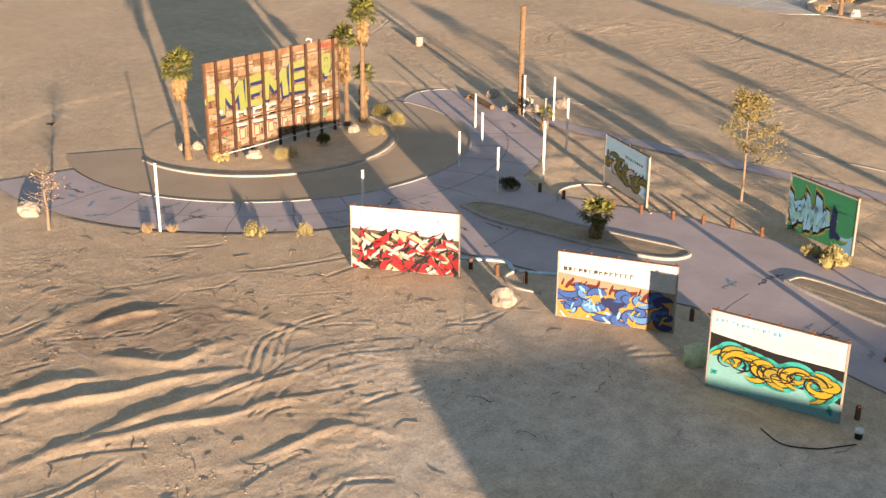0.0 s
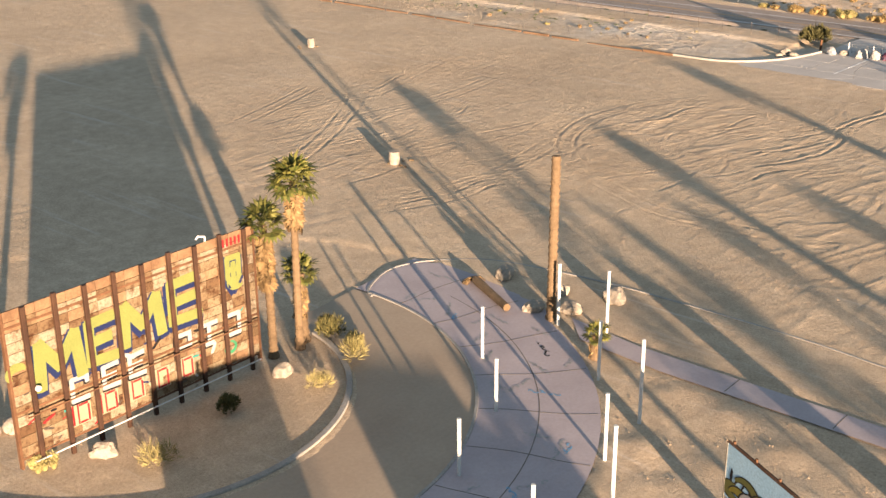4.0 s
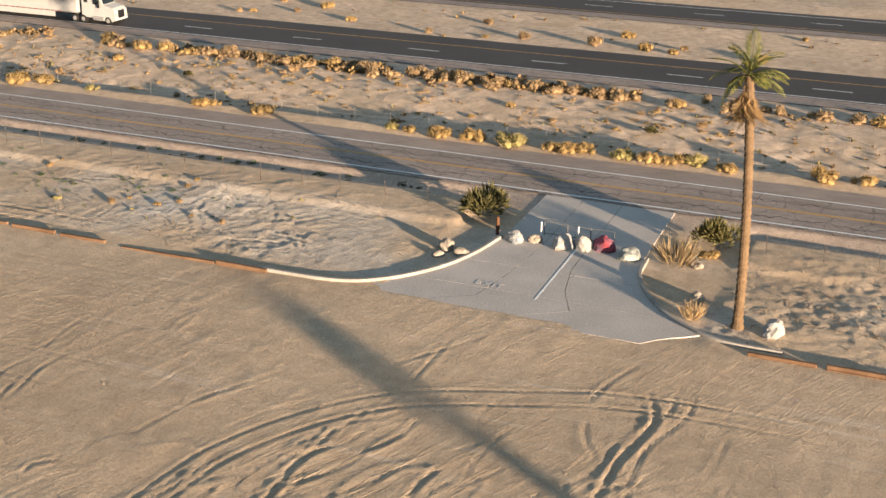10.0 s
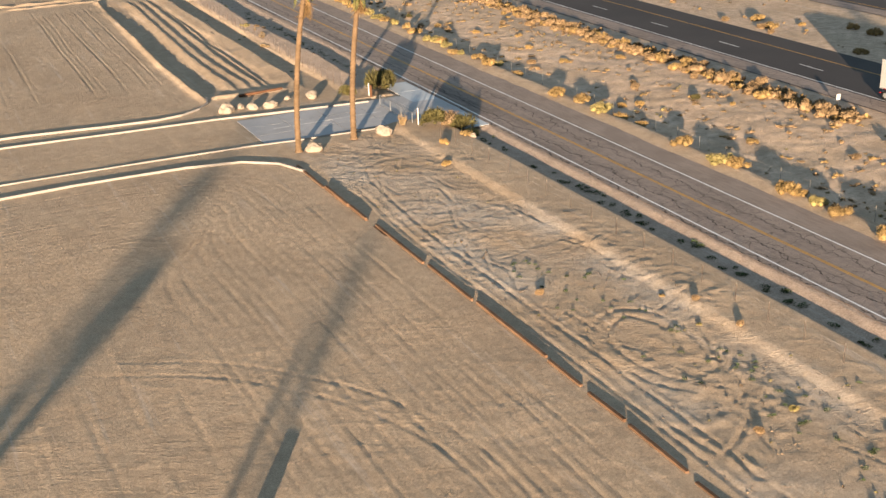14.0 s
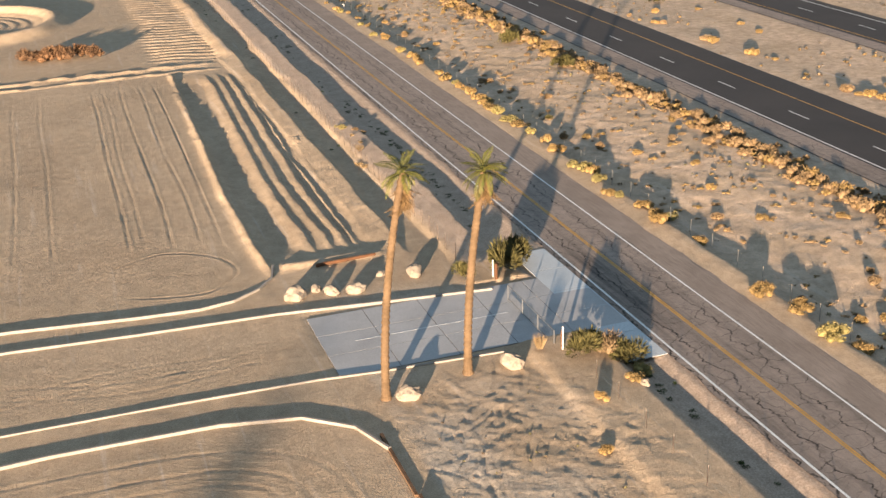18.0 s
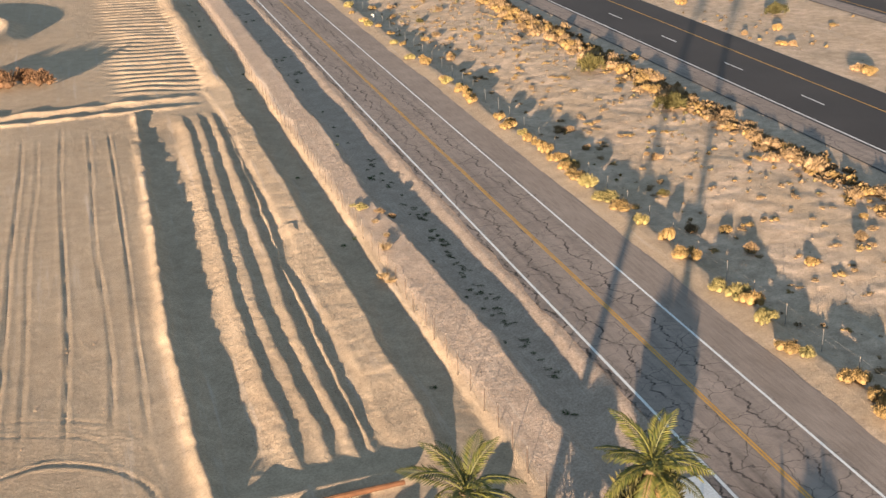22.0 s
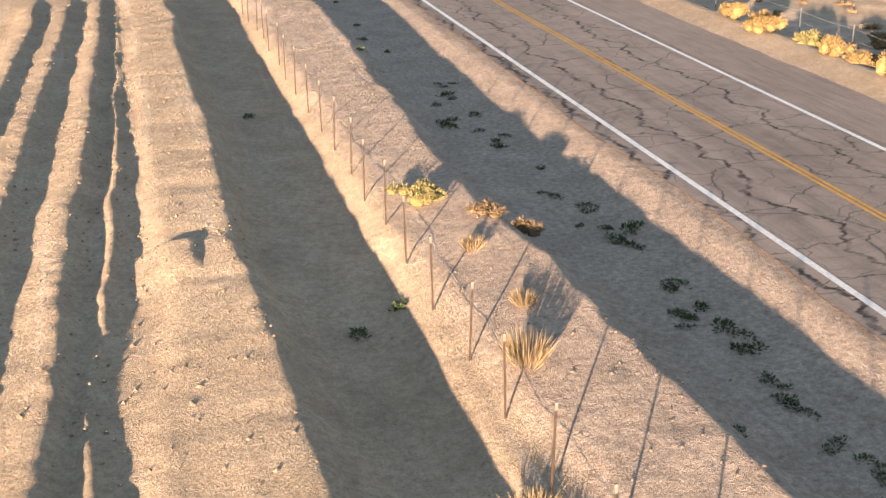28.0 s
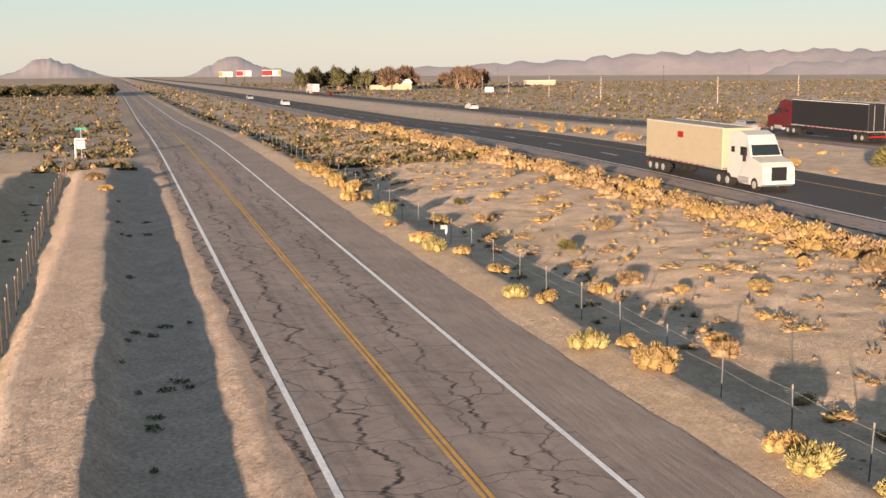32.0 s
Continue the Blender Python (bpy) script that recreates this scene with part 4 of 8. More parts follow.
# round drive, pink paving, islands and kerbs of the old park
band("drive", 10.0, 15.6, 150, 366, -0.004, DUSTY, "dusty brown paving round a planted island")
band("pavement_ring", 15.75, 21.4, 165, 366, 0.0, PINK, "faded pink concrete paving with scrawls and dark joints")
east = [(64.45, 47.21), (62.77, 45.35), (61.59, 42.40), (62.57, 38.03), (64.03, 32.57), (63.82, 25.92), (62.42, 18.09), (61.03, 6.95), (60.36, -4.16), (60.46, -26.30)]
west = [(48.45, -26.94), (48.11, -4.82), (47.81, 8.45), (50.17, 17.44), (51.69, 25.27), (50.22, 32.94), (49.35, 38.98), (48.37, 43.91), (48.10, 48.99)]
sheet("pavement", [*west, (51.71, 47.74), (55.32, 46.50), (60.12, 47.09), *east], 0.004, PINK, "faded pink concrete paving with scrawls and dark joints")
sheet("pavement_walk", [(76.07, -25.46), (77.63, -25.37), (77.46, 52.11), (78.10, 56.80), (76.18, 54.92), (75.73, 49.80)], 0.004, PINK, "narrow pale concrete walk across bare sand")
ribbon("kerb_island", arc(57.53, 67.75, 10.35, 172, 350, 60), 0.3, -0.1, 0.12, KERB, "low rounded pale kerb round a sandy island", "kerb")
ribbon("kerb_ring", arc(*PARK, 15.68, 195, 362, 60), 0.16, -0.1, 0.05, KERB, "weathered kerb with flaking paint", "kerb")
sheet("pavement_end", [(73.35, 66.0), (73.3, 67.0), (74.2, 68.0), (76.6, 68.9), (78.5, 68.4), (79.7, 67.3), (80.1, 64.8), (79.5, 61.4), (77.4, 57.3)], 0.004, PINK, "rounded end of faded pink paving")
lotline = [(p.x, p.y) for p in curve_through([(73.2, 67.1), (74.0, 68.1), (76.6, 69.1), (78.7, 68.6), (80.2, 67.4), (81.7, 65.6), (82.7, 62.3), (83.4, 57.6), (83.6, 53.4), (83.6, 46.0), (83.0, 38.0), (82.5, 19.0), (82.5, -25.0)], 6)]
ribbon("kerb_lot", lotline, 0.16, -0.15, 0.035, KERB, "thin kerb half buried in sand", "kerb")


def island(outline, label):
    line = [(p.x, p.y) for p in curve_through([*outline, outline[0]], 8)][:-1]
    isl = ribbon("kerb_loop", line, 0.24, -0.05, 0.16, KERB, label, "kerb", closed=True)
    vs = [(x, y, 0.09 + 0.05 * float(vnoise(x, y, 0.8, 60))) for x, y in line]
    c = (sum(v[0] for v in vs) / len(vs), sum(v[1] for v in vs) / len(vs), 0.14)
    part("soil", (vs + [c], [(k, (k + 1) % len(vs), len(vs)) for k in range(len(vs))], SOIL), isl)
    return isl


island(((55.6, 45.2), (56.9, 44.6), (57.7, 41.2), (57.8, 37.0), (58.2, 33.2), (58.6, 30.2), (57.8, 29.3), (56.4, 30.2), (55.6, 33.4), (55.1, 37.8), (54.8, 42.0)), "long narrow kerbed island with dry soil")
island(((58.19, 23.18), (59.39, 22.36), (58.93, 17.91), (58.36, 12.34), (57.17, 10.06), (55.72, 12.20), (56.18, 16.65), (57.24, 20.58)), "kerbed island with dry soil and a stone edge")
ribbon("kerb_curl", [(p.x, p.y) for p in curve_through(((60.87, 41.26), (62.79, 42.47), (64.95, 42.03), (65.92, 39.76), (65.21, 37.51), (62.94, 35.17)), 8)], 0.14, -0.05, 0.06, KERB, "thin curling kerb in the sand", "kerb")
ribbon("kerb_blue", [(p.x, p.y) for p in curve_through(((48.51, 39.05), (49.84, 36.90), (49.25, 35.32), (50.58, 32.74), (50.84, 28.98)), 8)], 0.3, -0.05, 0.06, PALE_BLUE, "flaking pale blue painted kerb", "kerb")
ribbon("kerb_bend", [(p.x, p.y) for p in curve_through(((49.25, 35.43), (47.93, 35.25), (47.21, 33.88), (47.46, 32.35)), 8)], 0.16, -0.05, 0.1, KERB, "thin kerb in bare sand", "kerb")

pad_mat = CONCRETE
# dark joints across the pink ring
joints = tagged(new("paving_joint"), "thin dark joints and cracks across pink paving", "pavement", kind="structure")
for k in range(15):
    a = radians(186 + 12 * k)
    c, s = math.cos(a), math.sin(a)
    pts = [(PARK[0] + c * r - s * 0.12 * math.sin(r + k), PARK[1] + s * r + c * 0.12 * math.sin(r + k)) for r in np.linspace(15.8, 21.3, 9)]
    ribbon("joint", pts, 0.05, 0.0, 0.007, JOINT, "", "", parent=joints)
ribbon("joint", arc(*PARK, 18.6, 200, 350, 60), 0.05, 0.0, 0.0075, JOINT, "", "", parent=joints)
for k in range(7):
    ribbon("joint", [(50.5 + 0.2 * k, 8.0 + 5.2 * k), (53.0, 8.2 + 5.2 * k), (55.0 + 0.1 * k, 8.0 + 5.3 * k)], 0.05, 0.0, 0.0095, JOINT, "", "", parent=joints)
    ribbon("joint", [(75.9, 14.0 + 5.4 * k), (77.5, 14.05 + 5.4 * k)], 0.06, 0.0, 0.0095, JOINT, "", "", parent=joints)
# entrance pads of concrete slabs, each slab its own piece, and their kerbs
def pad(name, x0, x1, y0, y1, nx_, ny_, label):
    p = new(name, mesh_from(name, *box(x0, x1, y0, y1, -0.08, -0.02), JOINT))
    tagged(p, label, "pavement", kind="structure")
    for i in range(nx_):
        for j in range(ny_):
            a, b = x0 + (x1 - x0) * i / nx_, x0 + (x1 - x0) * (i + 1) / nx_
            c, d = y0 + (y1 - y0) * j / ny_, y0 + (y1 - y0) * (j + 1) / ny_
            part("slab", (*box(a + 0.025, b - 0.025, c + 0.025, d - 0.025, -0.03, 0.006 + 0.006 * random.random()), pad_mat), p)
    return p


pad("pavement_north_gate", 138.6, 159.9, 181.5, 191.2, 5, 3, "bluish grey concrete entrance slabs with sand blown over them")
pad_mat = APRON
pad("pavement_apron", 157.0, 160.0, 176.0, 196.5, 1, 5, "smooth pale concrete apron at the roadside")
pad_mat = CONCRETE
SANDY_CONCRETE = surface("sandy_concrete", (0.4, 0.36, 0.325), (0.5, 0.445, 0.395), 0.35, 9.0, 0.9, 0.2, local=False)
south = tagged(new("pavement_south_gate"), "sandy grey concrete entrance slabs with faded writing", "pavement", kind="structure")
FLARE_X = (138.3, 139.4, 140.8, 143.5, 146.7, 150.4, 159.9)


def flare(x, side):
    ys = ((81.6, 82.6, 80.0, 77.8, 76.5, 75.8, 75.8) if side else (63.6, 62.6, 60.5, 63.8, 65.6, 66.2, 66.2))
    return float(np.interp(x, FLARE_X, ys))


cuts = (138.35, 142.1, 146.0, 150.4, 155.1, 159.9)
for a, b in zip(cuts, cuts[1:]):
    for v0, v1 in ((0, 0.4), (0.4, 0.7), (0.7, 1)):
        xs = np.linspace(a + 0.02, b - 0.02, 7)
        row = [[(x, flare(x, 0) + v * (flare(x, 1) - flare(x, 0)) + e) for x in xs] for v, e in ((v0, 0.02), (v1, -0.02))]
        ring = row[0] + row[1][::-1]
        top = 0.008 + 0.006 * random.random()
        n = len(ring)
        vs = [(x, y, top) for x, y in ring] + [(x, y, -0.1) for x, y in ring]
        fs = [tuple(range(n))] + [(k, k + n, (k + 1) % n + n, (k + 1) % n) for k in range(n)]
        part("slab", (vs, fs, SANDY_CONCRETE), south)
ribbon("kerb_north_a", [(60, 195.5), (100, 195.2), (118.2, 194.2), (126.8, 193.4), (136.7, 192.8), (145.2, 191.6), (153.0, 190.6)], 0.22, -0.2, 0.17, KERB, "long pale concrete kerb along the entrance drive", "kerb")
ribbon("kerb_north_b", [(60, 199.4), (100, 198.6), (118.1, 197.6), (127.0, 196.3), (131.5, 195.9), (134.2, 196.4), (136.4, 197.8), (137.8, 199.6), (138.4, 202)], 0.2, -0.2, 0.2, KERB, "pale concrete kerb curving into the field's rim", "kerb")
ribbon("kerb_north_c", [(60, 182.0), (100, 182.6), (128.4, 182.1), (137.1, 181.7), (141.1, 181.2), (150, 180.6)], 0.18, -0.2, 0.12, KERB, "low concrete kerb along the entrance drive", "kerb")
ribbon("kerb_north_d", [(60, 176.2), (100, 177.6), (120, 178.6), (130, 178.3), (135, 177.2), (137.8, 174.8), (139.0, 171.6)], 0.22, -0.2, 0.2, KERB, "pale concrete kerb round the corner of the lot", "kerb")
ribbon("kerb_south_a", [(p.x, p.y) for p in curve_through(((139.1, 88.0), (139.4, 82.8), (140.8, 80.1), (143.5, 77.9), (146.7, 76.6), (150.4, 75.9)), 8)], 0.24, -0.2, 0.2, KERB, "bright curved concrete kerb at the south entrance", "kerb")
ribbon("kerb_south_b", [(p.x, p.y) for p in curve_through(((150.4, 66.0), (147.6, 65.8), (144.8, 64.6), (142.2, 62.6), (140.4, 59.7), (140.2, 56.2)), 8)], 0.22, -0.2, 0.17, KERB, "curved concrete kerb at the south entrance", "kerb")
# ---- plant and wood materials ----
def leafy(name, c_in, c_out, rough=0.8, spread=0.25):
    """Leaves whose tint differs from blade to blade."""
    m, nt, links, b = mat(name, rough)
    g = nt.new("ShaderNodeNewGeometry")
    col = ramp(nt, links, g.outputs["Random Per Island"], [(0.0, c_in), (1.0, c_out)])
    info = nt.new("ShaderNodeObjectInfo")
    tint = ramp(nt, links, info.outputs["Random"], [(0.0, (1 - spread,) * 3), (1.0, (1 + spread, 1 + spread * 0.8, 1 + spread * 0.5))])
    links.new(mix(nt, links, 1.0, col, tint, "MULTIPLY"), b.inputs["Base Color"])
    return m


GOLD = leafy("golden_brush", (0.15, 0.102, 0.04), (0.295, 0.203, 0.084))
GREENGOLD = leafy("green_brush", (0.125, 0.11, 0.042), (0.28, 0.235, 0.095))
DRY = leafy("dry_brush", (0.13, 0.09, 0.048), (0.27, 0.188, 0.104))
OLIVE = leafy("olive_leaves", (0.04, 0.04, 0.014), (0.12, 0.105, 0.038))
STRAW = leafy("straw_grass", (0.22, 0.155, 0.08), (0.36, 0.26, 0.14))
WEED = leafy("dark_weed", (0.04, 0.06, 0.022), (0.085, 0.115, 0.045))
FROND = leafy("palm_leaf", (0.045, 0.06, 0.013), (0.14, 0.13, 0.034), 0.6)
DEADFROND = leafy("dead_palm_leaf", (0.12, 0.075, 0.034), (0.23, 0.15, 0.07))
TRUNK = surface("palm_trunk", (0.10, 0.065, 0.036), (0.17, 0.112, 0.064), 1.2, 11.0, 0.95, 0.7, dist=0.05)
BARK = surface("bark", (0.13, 0.09, 0.06), (0.22, 0.16, 0.11), 1.5, 14.0, 0.95, 0.6)
STONE = surface("stone", (0.22, 0.18, 0.14), (0.34, 0.29, 0.235), 0.8, 7.0, 0.95, 0.5, dist=0.04)
RUST = surface("rusty_timber", (0.07, 0.032, 0.016), (0.14, 0.068, 0.034), 0.9, 12.0, 0.9, 0.5)
WHITE_POST = surface("white_post", (0.45, 0.44, 0.42), (0.6, 0.585, 0.56), 1.2, 14.0, 0.6, 0.1)
STEEL_POST = surface("steel_post", (0.05, 0.033, 0.023), (0.09, 0.06, 0.042), 2.0, 16.0, 0.7, 0.2, metal=0.3)


def lump(rx, ry, rz, seed, sub=2, rough=0.25, flat=True):
    """A stone-like lump resting on z = 0."""
    bm = bmesh.new()
    bmesh.ops.create_icosphere(bm, subdivisions=sub, radius=1)
    for v in bm.verts:
        n = noise.noise(v.co * 1.3 + Vector((seed * 3.7, seed, 0))) + 0.5 * noise.noise(v.co * 3.1 + Vector((seed, 0, seed * 2)))
        v.co *= 1 + rough * n
        v.co = Vector((v.co.x * rx, v.co.y * ry, max(v.co.z, -0.55 if flat else -1) * rz))
    lo = min(v.co.z for v in bm.verts)
    vs = [(v.co.x, v.co.y, v.co.z - lo - 0.03) for v in bm.verts]
    fs = [tuple(v.index for v in f.verts) for f in bm.faces]
    bm.free()
    return vs, fs


def blade(a, b, w, rnd):
    d = Vector(b) - Vector(a)
    s = d.cross(Vector((rnd.uniform(-1, 1), rnd.uniform(-1, 1), rnd.uniform(-1, 1)))).normalized() * w
    m_ = Vector(a) + 0.55 * d
    return [tuple(Vector(a)), tuple(m_ + s), tuple(b), tuple(m_ - s)]


def bush_mesh(name, material, r, h, seed, lobes=8, blades=46, core=True, w=0.05, ln=0.36, size=(0.34, 0.52)):
    """Brush of several rounded lobes, each a burst of leaf blades over a solid heart."""
    rnd = random.Random(seed)
    vs, fs = [], []
    for k in range(lobes):
        a, d = rnd.uniform(0, 6.28), r * (0.75 * math.sqrt(rnd.random()) if k else 0)
        c = Vector((d * math.cos(a), d * math.sin(a), h * rnd.uniform(0.28, 0.55) * (1 - 0.45 * (d / r) ** 2)))
        lr = r * rnd.uniform(*size)
        if core:
            cv, cf = lump(lr * 0.8, lr * 0.8, min(lr * 0.8, c.z * 1.0 + 0.02), seed + k, 1, 0.2, False)
            o = len(vs)
            vs += [(x + c.x, y + c.y, max(0.0, z + c.z - lr * 0.7)) for x, y, z in cv]
            fs += [tuple(i + o for i in q) for q in cf]
        for _ in range(blades):
            u, t = rnd.uniform(-0.25, 1), rnd.uniform(0, 6.28)
            s = math.sqrt(max(0, 1 - u * u))
            n = Vector((s * math.cos(t), s * math.sin(t), u))
            p = c + n * lr * rnd.uniform(0.55, 0.85)
            q = p + (n + Vector((0, 0, 0.25))) * ln * r * rnd.uniform(0.5, 1.1)
            if p.z < 0 or q.z < 0:
                continue
            o = len(vs)
            vs += blade(p, q, w * r * rnd.uniform(0.7, 1.4), rnd)
            fs.append((o, o + 1, o + 2, o + 3))
    return mesh_from(name, vs, fs, material)


def grass_mesh(name, material, r, h, n, seed, lean=0.7):
    rnd = random.Random(seed)
    vs, fs = [], []
    for _ in range(n):
        a, d = rnd.uniform(0, 6.28), r * 0.35 * math.sqrt(rnd.random())
        p = Vector((d * math.cos(a), d * math.sin(a), 0))
        e = rnd.uniform(0.1, 1) * lean
        q = p + Vector((math.cos(a) * r * e, math.sin(a) * r * e, h * rnd.uniform(0.55, 1) * (1 - 0.3 * e)))
        o = len(vs)
        vs += blade(p, q, 0.013 * r, rnd)
        fs.append((o, o + 1, o + 2, o + 3))
    return mesh_from(name, vs, fs, material)


BUSH = {
    "gold": [bush_mesh("golden_bush", GOLD, 1.0, 1.0, 10 + k, 15 + k % 3, 110, True, 0.014, 0.15, (0.24, 0.38)) for k in range(5)],
    "green": [bush_mesh("green_bush", GREENGOLD, 1.0, 1.0, 30 + k, 15, 110, True, 0.014, 0.15, (0.24, 0.38)) for k in range(3)],
    "dry": [bush_mesh("dry_bush", DRY, 1.0, 0.8, 50 + k, 7, 130, True, 0.016, 0.3) for k in range(3)],
    "olive": [bush_mesh("creosote_bush", OLIVE, 1.0, 1.1, 70 + k, 9, 210, False, 0.026, 0.34) for k in range(3)],
    "grass": [grass_mesh("dry_grass", STRAW, 1.0, 1.0, 260, 90 + k) for k in range(2)],
    "far": [bush_mesh("tan_clump", DRY if k else GOLD, 1.0, 0.9, 80 + k, 7, 44, True, 0.03, 0.17) for k in range(4)],
    "tuft": [bush_mesh("small_tuft", DRY if k else GOLD, 1.0, 0.9, 180 + k, 4, 24, True, 0.04, 0.26) for k in range(4)],
    "wisp": [bush_mesh("wispy_bush", GREENGOLD, 1.0, 1.1, 130 + k, 7, 95, False, 0.014, 0.6) for k in range(3)],
    "weed": [bush_mesh("low_weed", WEED, 1.0, 0.3, 95 + k, 5, 24, False, 0.06, 0.45) for k in range(2)],
}
BUSH_WORDS = {
    "gold": "rounded golden rabbitbrush on roadside sand",
    "green": "yellow-green rabbitbrush clump on bare sand",
    "wisp": "wispy yellow-green desert bush on bare sand",
    "dry": "dry tan desert shrub on bare sand",
    "olive": "dark olive open-branched creosote shrub on sand",
    "grass": "tuft of pale straw-coloured dry grass",
    "weed": "flat dark green weed on shaded gravel",
}
rb = random.Random(5)


def bush(kind, x, y, r, h=None, group=""):
    me = rb.choice(BUSH[kind])
    ob = new({"grass": "grass_tuft", "weed": "weed"}.get(kind, "shrub"), me)
    h = h or r * rb.uniform(0.85, 1.15)
    ob.matrix_basis = pose(x, y, gz(x, y) - (0.08 * r if kind in ("gold", "green") else 0.03), 0, 0, rb.uniform(0, 360)) @ Matrix.Diagonal((r, r * rb.uniform(0.85, 1.1), h, 1))
    return tagged(ob, BUSH_WORDS[kind], "weed" if kind == "weed" else "grass" if kind == "grass" else "shrub", group or kind + " shrubs")


# row on the east shoulder of the frontage road
y = 48.0
while y < 345:
    y += rb.choice((0.7, 0.9, 1.2, 1.6, 2.2, 3.4))
    n = 0.5 + float(vnoise(0, y, 9, 71))
    if n > 0.27:
        if not (256 < y < 322 or y < 196):
            bush("green" if rb.random() < 0.28 else "gold", 171.55 + rb.gauss(0.15, 0.35), y, rb.uniform(0.55, 1.25), rb.uniform(0.65, 1.2), "roadside shrubs")
for k, (x, y, r) in enumerate([(170.47, 282.3, 0.75), (171.97, 282.46, 0.5), (171.48, 279.29, 0.85), (171.12, 270.19, 0.8), (171.17, 271.58, 0.6), (171.3, 266.18, 0.85), (171.75, 265.79, 0.6), (171.42, 264.09, 0.7), (170.89, 261.98, 0.8), (170.82, 290.21, 0.7), (171.7, 289.19, 0.55), (172.03, 296.38, 0.6), (170.69, 302.32, 0.85), (170.79, 304.6, 0.7), (171.71, 300.8, 0.5), (171.29, 315.42, 0.95), (170.62, 310.83, 0.4), (170.68, 322.74, 0.8), (171.8, 268.38, 0.45)]):
    bush("green" if k % 3 == 0 else "gold", x, y, r, r * 1.1, "roadside shrubs")
for k, (x, y, r) in enumerate([(171.7, 134.0, 0.90), (172.8, 131.3, 0.80), (170.6, 112.5, 0.90), (171.2, 111.4, 0.60), (170.6, 106.0, 1.00), (170.6, 93.2, 0.75), (170.6, 91.5, 0.70), (170.6, 88.7, 1.05), (170.6, 85.7, 1.05), (170.6, 82.4, 1.30), (170.6, 78.8, 0.85), (170.6, 77.4, 0.90), (171.0, 76.0, 0.90), (170.6, 72.7, 0.90), (170.6, 70.7, 1.00), (170.8, 69.3, 0.80), (171.3, 68.0, 0.95), (171.6, 67.0, 1.00), (170.6, 64.5, 0.80), (171.4, 57.3, 1.15), (171.7, 54.3, 0.90), (173.2, 199.4, 0.90), (172.6, 193.2, 0.80), (171.0, 181.5, 1.00), (172.0, 178.2, 1.00), (171.3, 173.4, 1.10), (172.5, 171.9, 0.90), (172.6, 168.5, 0.70), (171.4, 160.0, 1.00), (171.2, 154.0, 1.10), (171.9, 152.5, 0.90), (170.8, 145.0, 1.10), (171.2, 143.9, 0.70), (171.0, 141.7, 0.80), (170.6, 139.0, 1.00), (170.6, 133.4, 1.10), (171.6, 131.0, 1.00), (171.2, 125.0, 0.60)]):
    bush("green" if k % 4 == 1 else "gold", x, y, r * 1.2, r * 1.1, "roadside shrubs")
# bushes singled out by their size
for kind, x, y, r, h in (("olive", 153.9, 78.3, 1.9, 1.9), ("grass", 150.6, 64.2, 2.0, 2.1), ("olive", 154.6, 62.6, 1.4, 1.7), ("grass", 142.8, 61.6, 1.1, 1.3), ("gold", 152.6, 62.4, 0.8, 0.7),
                         ("olive", 155.3, 193.4, 1.6, 2.1), ("olive", 157.0, 194.6, 1.5, 2.0), ("grass", 156.6, 195.6, 1.2, 2.2), ("olive", 151.8, 193.3, 1.0, 1.3), ("olive", 154.6, 178.0, 1.5, 1.5), ("dry", 156.2, 177.6, 1.3, 1.4), ("olive", 157.2, 176.6, 1.3, 1.4), ("green", 157.3, 174.8, 1.0, 0.9), ("grass", 152.2, 179.7, 0.6, 1.4),
                         ("green", 62.64, 22.98, 1.45, 1.5), ("green", 42.69, 50.80, 0.8, 1.2), ("wisp", 44.74, 48.59, 0.52, 0.69), ("olive", 60.73, 45.24, 0.69, 0.80), ("grass", 38.46, 56.11, 0.57, 0.80), ("grass", 39.67, 55.18, 0.46, 0.69), ("green", 51.15, 64.98, 0.7, 1.0), ("wisp", 54.53, 61.51, 0.69, 0.92), ("olive", 59.33, 62.65, 0.63, 0.80), ("wisp", 67.0, 62.4, 0.75, 1.0), ("wisp", 63.66, 61.22, 0.57, 0.80), ("olive", 67.9, 65.0, 0.8, 1.2), ("green", 68.4, 63.6, 0.6, 0.9),
                         ("green", 153.4, 237.0, 0.75, 0.6), ("grass", 153.2, 228.4, 0.6, 0.8), ("grass", 152.25, 223.6, 0.6, 0.45), ("grass", 152.0, 224.6, 0.6, 0.5), ("grass", 153.8, 233.6, 0.4, 0.4), ("dry", 154.6, 235.4, 0.5, 0.3), ("dry", 155.2, 234.6, 0.45, 0.35), ("grass", 153.9, 230.6, 0.35, 0.4), ("gold", 155.6, 330, 0.7, 0.5), ("dry", 155, 338, 0.9, 0.7),
                         ("gold", 156.2, 173.4, 0.75, 0.6), ("gold", 152.9, 171.8, 0.6, 0.7), ("gold", 150.6, 166.5, 0.5, 0.6)):
    bush(kind, x, y, r, h, "single shrubs")
